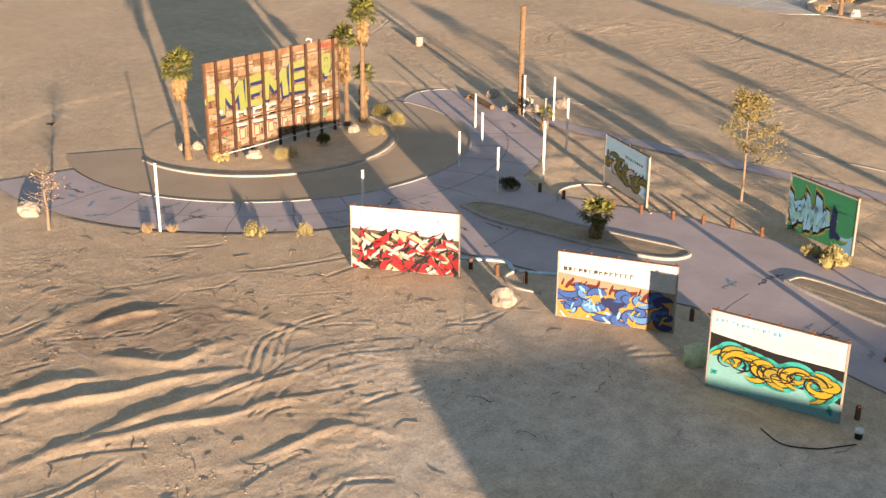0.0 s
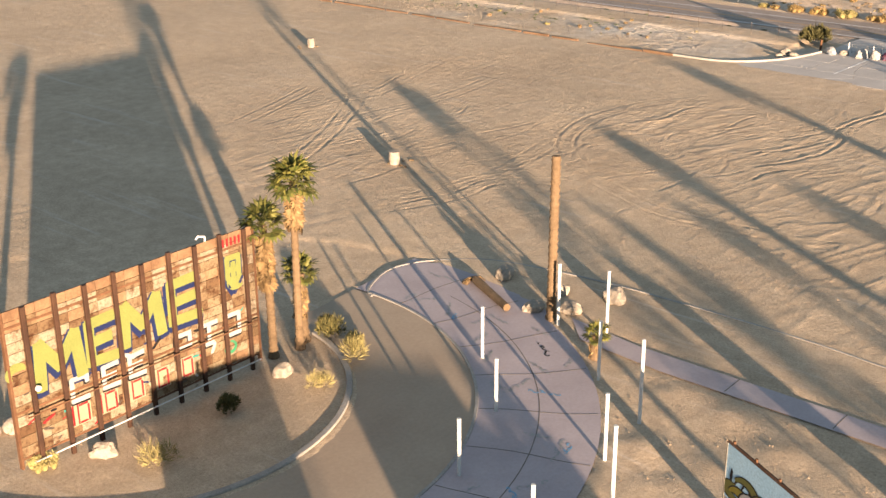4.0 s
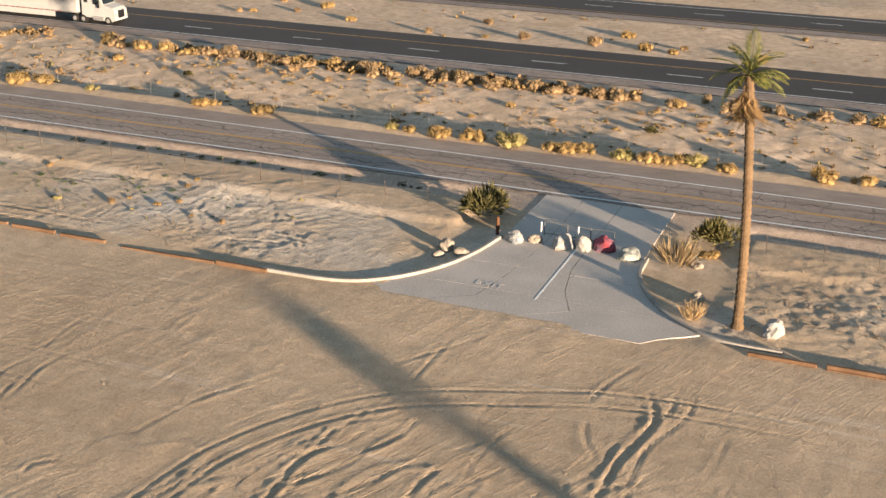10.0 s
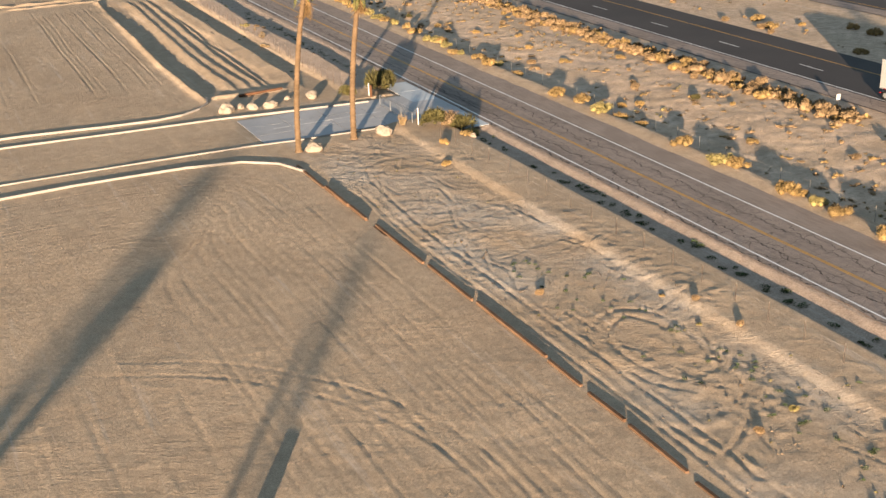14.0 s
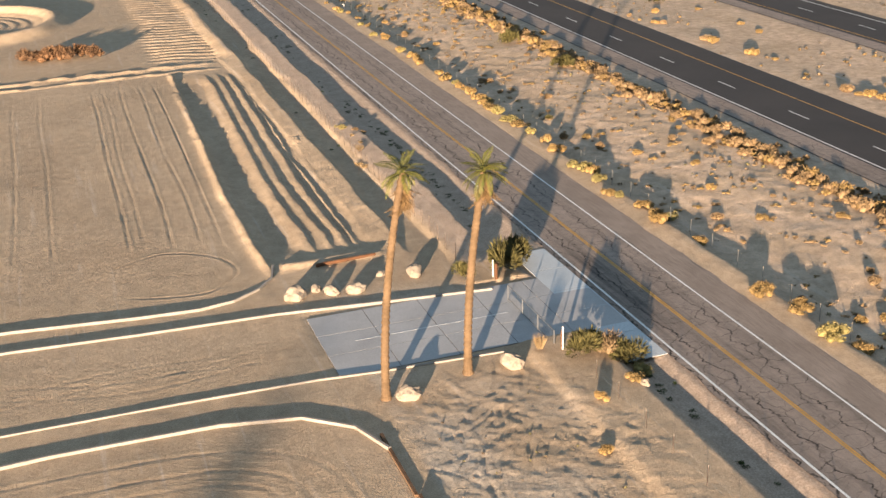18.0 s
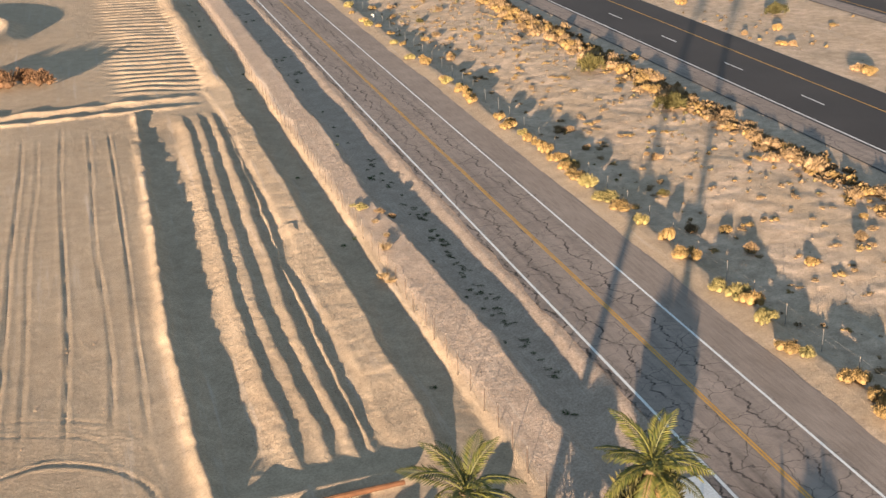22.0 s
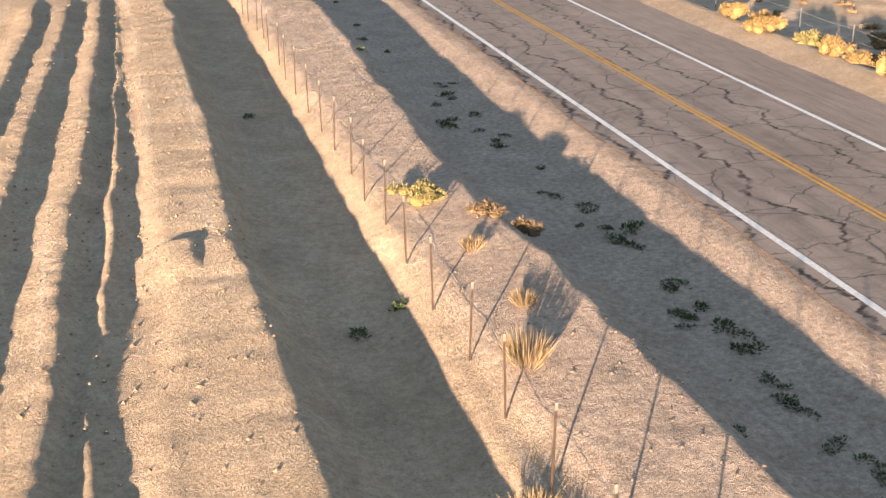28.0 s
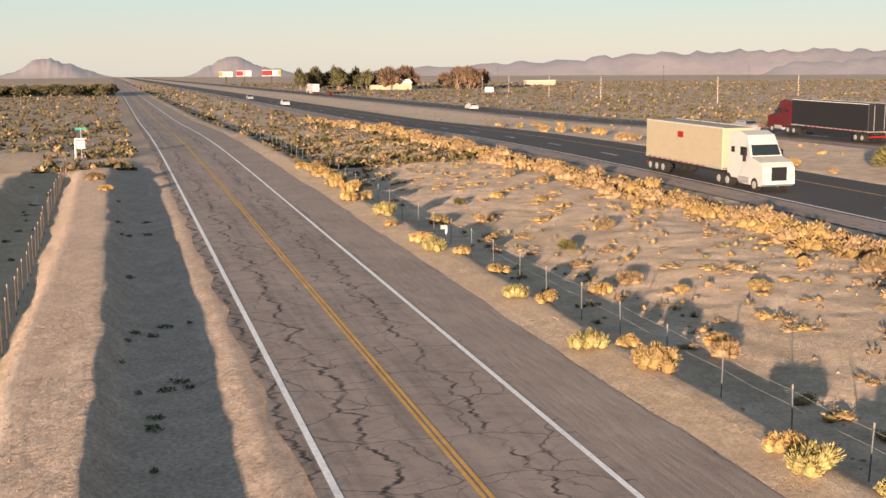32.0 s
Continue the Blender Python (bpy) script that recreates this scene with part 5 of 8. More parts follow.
# larger creosote and brush between the two roads, and in the median
EDGE_ROW, BETWEEN = [], []
for k in range(560):  # rounded tan clumps crowding the highway's edge
    y = 46 + 0.68 * k + rb.uniform(-0.9, 0.9)
    if not (138 < y < 147 or 150.5 < y < 157 or 73.5 < y < 76.5 or y < 72 and k % 3) and float(vnoise(0, y, 10, 78)) > -0.33:
        EDGE_ROW.append((189.6 + rb.gauss(0, 0.9), y, rb.uniform(0.6, 1.25)))
for k in range(1150):
    x, y = 190 - 15.5 * rb.random() ** 1.35, rb.uniform(60, 385)
    kind = rb.choices(("gold", "dry", "olive"), (0.47, 0.43, 0.1))[0]
    if k < 110:
        bush(kind, x, y, rb.uniform(0.3, 0.75), group="shrubs between the roads")
    else:
        BETWEEN.append((x, y, rb.uniform(0.25, 0.62)))
for k in range(90):
    bush(rb.choice(("gold", "dry", "gold")), rb.choice((rb.uniform(210, 214), rb.uniform(209.5, 226))), rb.uniform(60, 420), rb.uniform(0.45, 1.1), group="shrubs in the median")
for x, y, r in ((216, 330, 2.0), (222.5, 300, 1.6), (219, 285, 1.5), (186.5, 268.5, 1.7), (187.5, 252, 1.5)):
    bush("olive", x, y, r, r * 0.95, "dark median shrubs")
for k in range(70):
    y = rb.uniform(200, 340)
    bush("weed", 157.0 + rb.gauss(0, 0.7) if rb.random() < 0.75 else rb.uniform(150.3, 152), y, rb.uniform(0.12, 0.34), 0.2, "weeds in the ditch")
for k in range(58):
    bush("weed", 157.5 + rb.gauss(0, 0.28), 208 + 42 * rb.random() ** 1.4, rb.uniform(0.14, 0.34), 0.12, "weeds in the ditch")
for k in range(90):
    bush("weed", rb.uniform(157.2, 158.6), rb.uniform(84, 178), rb.uniform(0.18, 0.5), 0.25, "weeds in the ditch")
for k in range(22):
    bush(rb.choice(("dry", "gold", "green")), rb.uniform(143, 152), rb.uniform(84, 140), rb.uniform(0.15, 0.4), group="sprigs on churned ground")
for k in range(90):
    cx, cy = rb.choice(((147.5, 131, 1.5), (149, 122, 2.5), (148.5, 113, 2.5), (150, 104, 2.0), (146, 140, 2.5)))[:2]
    tagged(bush("weed", cx + rb.gauss(0, 1.5), cy + rb.gauss(0, 4), rb.uniform(0.1, 0.28), 0.16), "low grey-green weed on churned sand", "weed", "weeds on churned ground")


def clumps(name, label, places, seed, form="far"):
    """Rounded brush past counting, joined into one mesh."""
    rnd = np.random.default_rng(seed)
    vs, fs, mi, o = [], [], [], 0
    zs = ground_z([q[0] for q in places], [q[1] for q in places])
    for (x, y, r), z in zip(places, zs):
        k = int(rnd.integers(4))
        me = BUSH[form][k]
        co = np.empty(len(me.vertices) * 3)
        me.vertices.foreach_get("co", co)
        co = co.reshape(-1, 3) * (r, r * rnd.uniform(0.8, 1.2), r * rnd.uniform(0.8, 1.1) * (0.55 if form == "tuft" else 1))
        a = rnd.uniform(0, 6.28)
        c, s = math.cos(a), math.sin(a)
        vs.append(np.stack([x + c * co[:, 0] - s * co[:, 1], y + s * co[:, 0] + c * co[:, 1], co[:, 2] + float(z) - 0.04], 1))
        fs += [tuple(i + o for i in p.vertices) for p in me.polygons]
        mi += [0 if k == 0 else 1] * len(me.polygons)
        o += len(co)
    me = mesh_from(name, np.concatenate(vs).tolist(), fs, [GOLD, DRY])
    me.polygons.foreach_set("material_index", mi)
    return tagged(new(name, me), label, "scrub", kind="stuff")


clumps("highway_edge_brush", "crowded rounded tan brush along the highway edge", EDGE_ROW, 5)
clumps("brush_between_roads", "many rounded tan shrubs on sand between two roads", BETWEEN, 6, "tuft")


def scatter(name, label, kinds, places, blades=9, seed=3):
    """Small brush past counting, one mesh of simple bursts."""
    rnd = random.Random(seed)
    vs, fs, mi = [], [], []
    floor_z = ground_z([q[0][0] for q in places], [q[0][1] for q in places])
    for ((x, y, z, r), k), g in zip(places, floor_z):
        z = z + float(g)
        for _ in range(blades):
            u, t = rnd.uniform(0.0, 1), rnd.uniform(0, 6.28)
            s = math.sqrt(1 - u * u)
            p = Vector((x + 0.35 * r * s * math.cos(t), y + 0.35 * r * s * math.sin(t), z))
            q = Vector((x + r * s * math.cos(t), y + r * s * math.sin(t), z + r * (0.25 + 0.7 * u)))
            o = len(vs)
            sd = Vector((-math.sin(t), math.cos(t), rnd.uniform(-0.5, 0.5))) * r * 0.33
            m_ = p + (q - p) * 0.6
            vs += [tuple(p - sd * 0.6), tuple(m_ + sd), tuple(q), tuple(m_ - sd)]
            fs.append((o, o + 1, o + 2, o + 3))
            mi.append(k)
    me = mesh_from(name, vs, fs, kinds)
    me.polygons.foreach_set("material_index", mi)
    return tagged(new(name, me), label, "scrub", kind="stuff")


places = []
for k in range(2600):  # dense tan line at the highway's edge
    x, y = 190.1 + rb.gauss(0, 0.9), rb.uniform(30, 460)
    if not (138 < y < 147 or 150.5 < y < 157 or y < 76.5) and float(vnoise(0, y, 8, 73)) + 0.5 > 0.22:
        places.append(((x, y, -0.05, rb.uniform(0.3, 0.75)), rb.choice((0, 1, 1))))
scatter("highway_edge_scrub", "dense band of tan brush along the highway edge", [GOLD, DRY], places, 14)
places = []
for k in range(5200):
    x, y = rb.uniform(173, 190), rb.uniform(30, 420)
    if rb.random() < 0.35 + float(vnoise(x, y, 12, 74)):
        places.append(((x, y, -0.03, rb.uniform(0.1, 0.34)), rb.choice((0, 1, 1, 2))))
for k in range(700):
    x, y = rb.uniform(209, 227), rb.uniform(30, 460)
    if rb.random() < 0.3 + float(vnoise(x, y, 12, 75)):
        places.append(((x, y, -0.03, rb.uniform(0.15, 0.45)), rb.choice((0, 1, 1))))
for k in range(260):
    x, y = rb.uniform(141, 152.5), rb.uniform(84, 176)
    if rb.random() < 0.4 + float(vnoise(x, y, 9, 76)):
        places.append(((x, y, -0.02, rb.uniform(0.06, 0.15)), rb.choice((1, 2, 2))))
scatter("low_scrub", "scattered low dry sprigs on bare sand", [GOLD, DRY, GREENGOLD], places, 9)
places = []
DARKSCRUB = leafy("dark_scrub", (0.045, 0.036, 0.02), (0.11, 0.085, 0.05))
for k in range(26000):
    d = 350 + 900 * rb.random() ** 1.7
    a = rb.uniform(-0.35, 0.85)
    x, y = 156 + (d - 250) * math.tan(a), d
    if rb.random() < 0.2:
        x, y = rb.uniform(243, 420), rb.uniform(60, 460)
    if 158 < x < 171.5 or 192 < x < 243:
        continue
    if x < 150 and y < 372:
        continue
    r = rb.uniform(0.3, 0.7) * (1 + (y - 350) / 600)
    places.append(((x, y, -0.1, r), rb.choice((0, 1, 1, 1, 2, 2))))
scatter("desert_scrub", "far desert plain dotted with dry brush", [DRY, DARKSCRUB, OLIVE], places, 6)


# ---- palms ----
def feather_frond(name, length, droop, seed, material):
    """An arching feather leaf from the origin along +x."""
    rnd = random.Random(seed)
    vs, fs = [], []
    rib = []
    for k in range(13):
        t = k / 12
        rib.append(Vector((length * (t - 0.18 * droop * t * t), 0, length * (0.32 * t - (0.32 + 0.55 * droop) * t * t))))
    tv, tf = tube(rib, [0.035 * (1 - 0.8 * k / 12) for k in range(13)], 4)
    vs += tv
    fs += tf
    for k in range(2, 13):
        for s in (-1, 1):
            for h in (0, 0.5):
                a = rib[k] + (rib[k - 1] - rib[k]) * h
                ln = length * 0.24 * math.sin(math.pi * min(1, (k - h + 1) / 13.5)) * rnd.uniform(0.8, 1.15)
                d = (rib[k] - rib[k - 1]).normalized() * 0.55 + Vector((0, s * 0.8, -0.28 * droop))
                o = len(vs)
                w = (rib[k] - rib[k - 1]).normalized() * 0.035
                vs += [tuple(a - w), tuple(a + d * ln * 0.5 + Vector((0, 0, 0.03)) - w * 1.4), tuple(a + d * ln - Vector((0, 0, 0.25 * ln * droop))), tuple(a + d * ln * 0.5 + w * 1.4)]
                fs.append((o, o + 1, o + 2, o + 3))
    return mesh_from(name, vs, fs, material)


def fan_frond(name, stem, radius, seed, material, fold=0.25):
    """A fan leaf: a bare stem along +x and a pleated fan of pointed blades."""
    rnd = random.Random(seed)
    vs, fs = tube([(0, 0, 0), (stem * 0.5, 0, 0.06), (stem, 0, 0.02)], [0.025, 0.02, 0.015], 4)
    for k in range(15):
        a = radians(-105 + 15 * k)
        ln = radius * (1 - 0.25 * abs(a) / 1.9) * rnd.uniform(0.9, 1.1)
        d = Vector((math.cos(a), math.sin(a), fold * (k % 2) - 0.2 * rnd.random()))
        n = Vector((-math.sin(a), math.cos(a), 0)) * radius * 0.12
        o = len(vs)
        c = Vector((stem, 0, 0.02))
        vs += [tuple(c), tuple(c + d * ln * 0.6 + n), tuple(c + d * ln - Vector((0, 0, 0.22 * radius))), tuple(c + d * ln * 0.6 - n)]
        fs.append((o, o + 1, o + 2, o + 3))
    return mesh_from(name, vs, fs, material)


FEATHER = [feather_frond("frond", 2.6, d, 3 + k, FROND) for k, d in enumerate((0.35, 0.6, 0.9))]
FEATHER_DEAD = [feather_frond("dead_frond", 2.3, 1.3 + 0.3 * k, 13 + k, DEADFROND) for k in range(2)]
FAN = [fan_frond("frond", 0.75, 0.8, 20 + k, FROND) for k in range(3)]
FAN_DEAD = [fan_frond("dead_frond", 0.55, 0.75, 25 + k, DEADFROND, 0.1) for k in range(2)]


def trunk_mesh(name, h, r0, r1, lean, seed, boots=0.2, material=None):
    rnd = random.Random(seed)
    n = int(h * 5)
    pts, rad = [], []
    for k in range(n + 1):
        t = k / n
        pts.append((lean[0] * t * t, lean[1] * t * t, h * t - 0.1))
        flare = 1 + 0.45 * math.exp(-t * h / 0.35)
        rad.append((r0 + (r1 - r0) * t) * flare * (1 + boots * (k % 2) + rnd.uniform(-0.04, 0.04)))
    return mesh_from(name, *tube(pts, rad, 12), material or TRUNK)


def palm(x, y, h, kind, label, r0=0.26, r1=0.2, lean=(0.0, 0.0), skirt=0.0, fronds=26, seed=1, size=1.0, rings=0.0):
    rnd = random.Random(seed)
    t = thing("palm_tree", x, y, gz(x, y), label, "palm tree", "palms")
    part("trunk", trunk_mesh("trunk", h, r0, r1, lean, seed), t)
    top = Vector((lean[0], lean[1], h - 0.15))
    green, dead = (FEATHER, FEATHER_DEAD) if kind == "feather" else (FAN, FAN_DEAD)
    for k in range(fronds):
        u = (k + 0.5) / fronds
        up = 78 - 105 * u + rnd.uniform(-8, 8)
        part("frond", green[k % 3], t, m=Matrix.Translation(top) @ pose(0, 0, 0, rnd.uniform(-20, 20), -up, 137.5 * k) @ Matrix.Scale(size * rnd.uniform(0.85, 1.1), 4))
    n = min(96, int(14 + 26 * skirt))
    for k in range(n):
        z = -0.2 - skirt * rnd.random()
        down = rnd.uniform(-88, -62) if skirt else rnd.uniform(-75, -30)
        part("dead_frond", dead[k % 2], t, "dry straw-coloured hanging frond", m=Matrix.Translation(top + Vector((0, 0, z))) @ pose(0, 0, 0, rnd.uniform(-30, 30), -down, 137.5 * k + 40) @ Matrix.Scale(size * rnd.uniform(0.7, 1.0), 4))
    return t


palm(49.85, 67.20, 7.1, "fan", "fan palm with green crown and dry skirt on the island", 0.22, 0.17, (-0.3, 0.1), 1.4, 24, 11, 1.0)
palm(64.49, 65.48, 7.24, "fan", "fan palm with long dry skirt beside the billboard", 0.2, 0.17, (-0.1, 0.1), 2.4, 20, 12, 0.95)
palm(66.05, 65.23, 9.2, "fan", "tall fan palm with dry skirts behind the billboard", 0.2, 0.15, (-0.1, -0.2), 1.5, 26, 13, 1.0)
palm(66.77, 65.82, 3.91, "fan", "short fan palm wrapped in dry fronds", 0.3, 0.25, (0, 0), 1.6, 16, 14, 0.8)
palm(56.57, 35.05, 1.75, "fan", "low fan palm with dead skirt on a kerbed island", 0.28, 0.26, (0, 0), 0.5, 22, 15, 0.85)
palm(74.87, 53.08, 1.38, "fan", "small fan palm beside a white post", 0.2, 0.2, (0, 0), 0.6, 14, 16, 0.6)
palm(142.6, 59.0, 14.6, "feather", "tall date palm with thin drooping crown at the south gate", 0.26, 0.21, (-0.25, 0.75), 0.8, 17, 17, 0.95)
palm(140.6, 177.6, 14.9, "feather", "tall slender date palm with hanging dry fronds at the north gate", 0.25, 0.2, (2.0, 0.5), 1.1, 18, 18, 0.72)
palm(146.6, 178.7, 13.9, "feather", "tall date palm with full green crown at the north gate", 0.26, 0.21, (1.5, 0.1), 0.5, 24, 19, 0.74)
# unseen palms further back, added for the long shadows they cast across the lot
for k, (x, y, h) in enumerate(((52.4, 14.7, 14.4), (55.4, -12.8, 8.8), (76.8, -11.0, 9.4))):
    palm(x, y, h, "feather" if k == 0 else "fan", "unseen tall date palm, added for its shadow on the lot" if k == 0 else "unseen fan palm with a dry skirt, added for its shadow", (0.2, 0.32, 0.16)[k], (0.16, 0.26, 0.12)[k], (0.2, 0.1), (0.0, 7.0, 1.6)[k], (12, 24, 16)[k], 40 + k, (0.72, 1.0, 1.15)[k])
# one more unseen palm, added to carry on the island palm's shadow
palm(-21.9, -74.0, 26.6, "fan", "unseen very tall fan palm, added to lengthen a shadow on the lot", 0.22, 0.16, (0.3, 0.2), 1.8, 24, 47, 1.15)

stump = thing("palm_stump", 77.3, 57.6, 0, "tall bare dead palm trunk with no crown", "dead palm")
part("trunk", trunk_mesh("trunk", 9.2, 0.23, 0.22, (0.15, 0.05), 31, 0.2), stump)
fallen = thing("fallen_palm", 78.3, 63.7, 0.05, "fallen palm trunk with dry fronds on pink paving", "fallen palm", rz=-116.6)
part("trunk", mesh_from("trunk", *moved(tube([(0, 0, 0.24), (2.1, 0, 0.22), (4.2, 0, 0.22)], [0.26, 0.24, 0.22], 10), Matrix.Identity(4)), TRUNK), fallen)
for k in range(12):
    part("dead_frond", FEATHER_DEAD[k % 2], fallen, "dry brown frond", m=pose(-0.1, 0, 0.35, 0, 18 + 3 * k % 10, 120 + 11 * k))

# a thin desert tree by the painted boards, a bare sapling further off
TREE_LEAF = leafy("tree_leaf", (0.07, 0.062, 0.02), (0.2, 0.16, 0.055))


def small_tree(x, y, h, label, leaves, seed):
    rnd = random.Random(seed)
    t = thing("tree", x, y, gz(x, y), label, "tree")
    part("trunk", mesh_from("trunk", *tube([(0, 0, -0.1), (0.05, 0, h * 0.3), (0.0, 0.06, h * 0.65), (0.05, 0, h)], [0.11, 0.085, 0.05, 0.015], 8), BARK), t)
    vs, fs, lv, lf = [], [], [], []
    for k in range(26):
        z = h * rnd.uniform(0.33, 0.97)
        a, ln = rnd.uniform(0, 6.28), h * 0.36 * (1.15 - z / h) + 0.3
        p = Vector((0.02, 0.02, z))
        q = p + Vector((math.cos(a) * ln, math.sin(a) * ln, ln * 0.45))
        v, f = tube([p, p + (q - p) * 0.55 + Vector((0, 0, -0.06)), q], [0.03, 0.02, 0.008], 5)
        vs, fs = joined((vs, fs), (v, f))
        for _ in range(leaves):
            c = p + (q - p) * rnd.uniform(0.35, 1.1) + Vector((rnd.gauss(0, 0.2), rnd.gauss(0, 0.2), rnd.gauss(0, 0.17)))
            o = len(lv)
            lv += blade(c, c + Vector((rnd.uniform(-1, 1), rnd.uniform(-1, 1), rnd.uniform(-0.6, 0.6))) * 0.16, 0.045, rnd)
            lf.append((o, o + 1, o + 2, o + 3))
    part("branches", mesh_from("branches", vs, fs, BARK), t)
    if leaves:
        part("crown", mesh_from("crown", lv, lf, TREE_LEAF if leaves > 20 else DRY), t)
    return t


small_tree(69.20, 32.07, 7.36, "slender desert tree with thin yellow-green foliage", 170, 3)
# unseen trees, added only to cast the soft shadow bands on the lot
for k, (x, y, h) in enumerate(((54.4, 10.0, 6.7), (60.5, 12.0, 6.0), (68.8, 14.0, 5.1), (59.0, 8.0, 5.8), (77.3, 10.0, 5.4))):
    small_tree(x, y, h, "slender desert tree with thin yellow-green foliage", 90, 60 + k)
small_tree(34.60, 61.10, 3.91, "small bare reddish sapling on sand", 9, 4)
# ---- built things ----
def paint(name, col, rough=0.55, vary=0.08):
    return surface(name, tuple(c * (1 - vary) for c in col), tuple(min(1, c * (1 + vary)) for c in col), 1.3, 18.0, rough, 0.05)


def worn_panel():
    """Board panels patched in tan, rust and off-white, with grime."""
    m, nt, links, b = mat("worn_panel", 0.85)
    tc = nt.new("ShaderNodeTexCoord").outputs["Object"]
    info = nt.new("ShaderNodeObjectInfo")
    n1 = noise_tex(nt, links, tc, 1.6, 6, 0.7)
    n2 = noise_tex(nt, links, tc, 9.0, 6, 0.75)
    base = ramp(nt, links, info.outputs["Random"], [(0.0, (0.08, 0.042, 0.02)), (0.25, (0.14, 0.092, 0.05)), (0.65, (0.18, 0.135, 0.082)), (1.0, (0.215, 0.18, 0.13))])
    stain = ramp(nt, links, n1, [(0.36, (0.36, 0.2, 0.11)), (0.5, (1, 1, 1)), (0.7, (1.1, 1.08, 1.05))])
    spots = ramp(nt, links, n2, [(0.34, (0.5, 0.4, 0.32)), (0.5, (1.0, 1.0, 1.0)), (0.7, (1.12, 1.12, 1.12))])
    links.new(mix(nt, links, 1.0, mix(nt, links, 1.0, base, stain, "MULTIPLY"), spots, "MULTIPLY"), b.inputs["Base Color"])
    return m


PANEL = worn_panel()
RUST_PANEL = surface("rusty_panel", (0.11, 0.058, 0.03), (0.24, 0.145, 0.08), 0.9, 9.0, 0.85, 0.2)
BEAM = surface("rusty_beam", (0.028, 0.013, 0.008), (0.06, 0.028, 0.015), 1.2, 14.0, 0.8, 0.3)
BOARD_WHITE = surface("board_white", (0.32, 0.315, 0.305), (0.42, 0.41, 0.395), 0.7, 10.0, 0.6, 0.05)
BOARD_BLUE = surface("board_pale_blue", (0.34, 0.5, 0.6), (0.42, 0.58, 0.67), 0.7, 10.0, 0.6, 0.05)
EDGE = surface("board_edge", (0.18, 0.155, 0.125), (0.26, 0.23, 0.19), 1.0, 12.0, 0.7, 0.1)
WIRE = paint("wire", (0.22, 0.21, 0.2), 0.4)
GALV = surface("galvanised", (0.13, 0.135, 0.14), (0.2, 0.205, 0.21), 2.0, 20.0, 0.45, 0.05, metal=0.5)
COLS = {k: paint("spray_" + k, tuple(0.56 * v for v in c)) for k, c in {
    "red": (0.33, 0.02, 0.025), "cream": (0.44, 0.38, 0.25), "black": (0.018, 0.016, 0.017), "brown": (0.11, 0.08, 0.06), "yellow": (0.46, 0.32, 0.03), "white": (0.52, 0.5, 0.47),
    "blue": (0.045, 0.11, 0.34), "sea": (0.1, 0.24, 0.5), "navy": (0.02, 0.03, 0.10), "sky": (0.25, 0.52, 0.76), "maroon": (0.12, 0.02, 0.02), "orange": (0.5, 0.26, 0.06), "tan": (0.34, 0.26, 0.17), "teal": (0.03, 0.30, 0.27),
    "aqua": (0.22, 0.46, 0.46), "gold": (0.34, 0.27, 0.04), "olive": (0.2, 0.19, 0.05), "grey": (0.32, 0.33, 0.32), "green": (0.05, 0.27, 0.13), "lime": (0.27, 0.29, 0.085), "turq": (0.05, 0.42, 0.38)}.items()}


def flat_poly(pts, z):
    return [(x, -z, y) for x, y in pts], [tuple(range(len(pts)))]


def swash(rnd, cx, cy, r, turns, w, z, n=26):
    """A flat curling ribbon on a board's face."""
    vs, fs = [], []
    a0, sq = rnd.uniform(0, 6.28), rnd.uniform(0.55, 1.0)
    ph = rnd.choice((-1, 1))
    for k in range(n + 1):
        t = k / n
        a = a0 + ph * turns * 6.28 * t
        rad = r * (1 - 0.55 * t)
        x, y = cx + rad * math.cos(a) * 1.25, cy + rad * math.sin(a) * sq
        ww = w * math.sin(math.pi * min(1, t * 0.9 + 0.1)) + 0.012
        nx_, ny_ = math.cos(a), math.sin(a)
        vs += [(x + nx_ * ww, -z, y + ny_ * ww), (x - nx_ * ww, -z, y - ny_ * ww)]
    for k in range(n):
        fs.append((2 * k, 2 * k + 1, 2 * k + 3, 2 * k + 2))
    return vs, fs


def clip_box(vf, x0, x1, y0, y1):
    return [(min(max(x, x0), x1), y, min(max(z, y0), y1)) for x, y, z in vf[0]], vf[1]


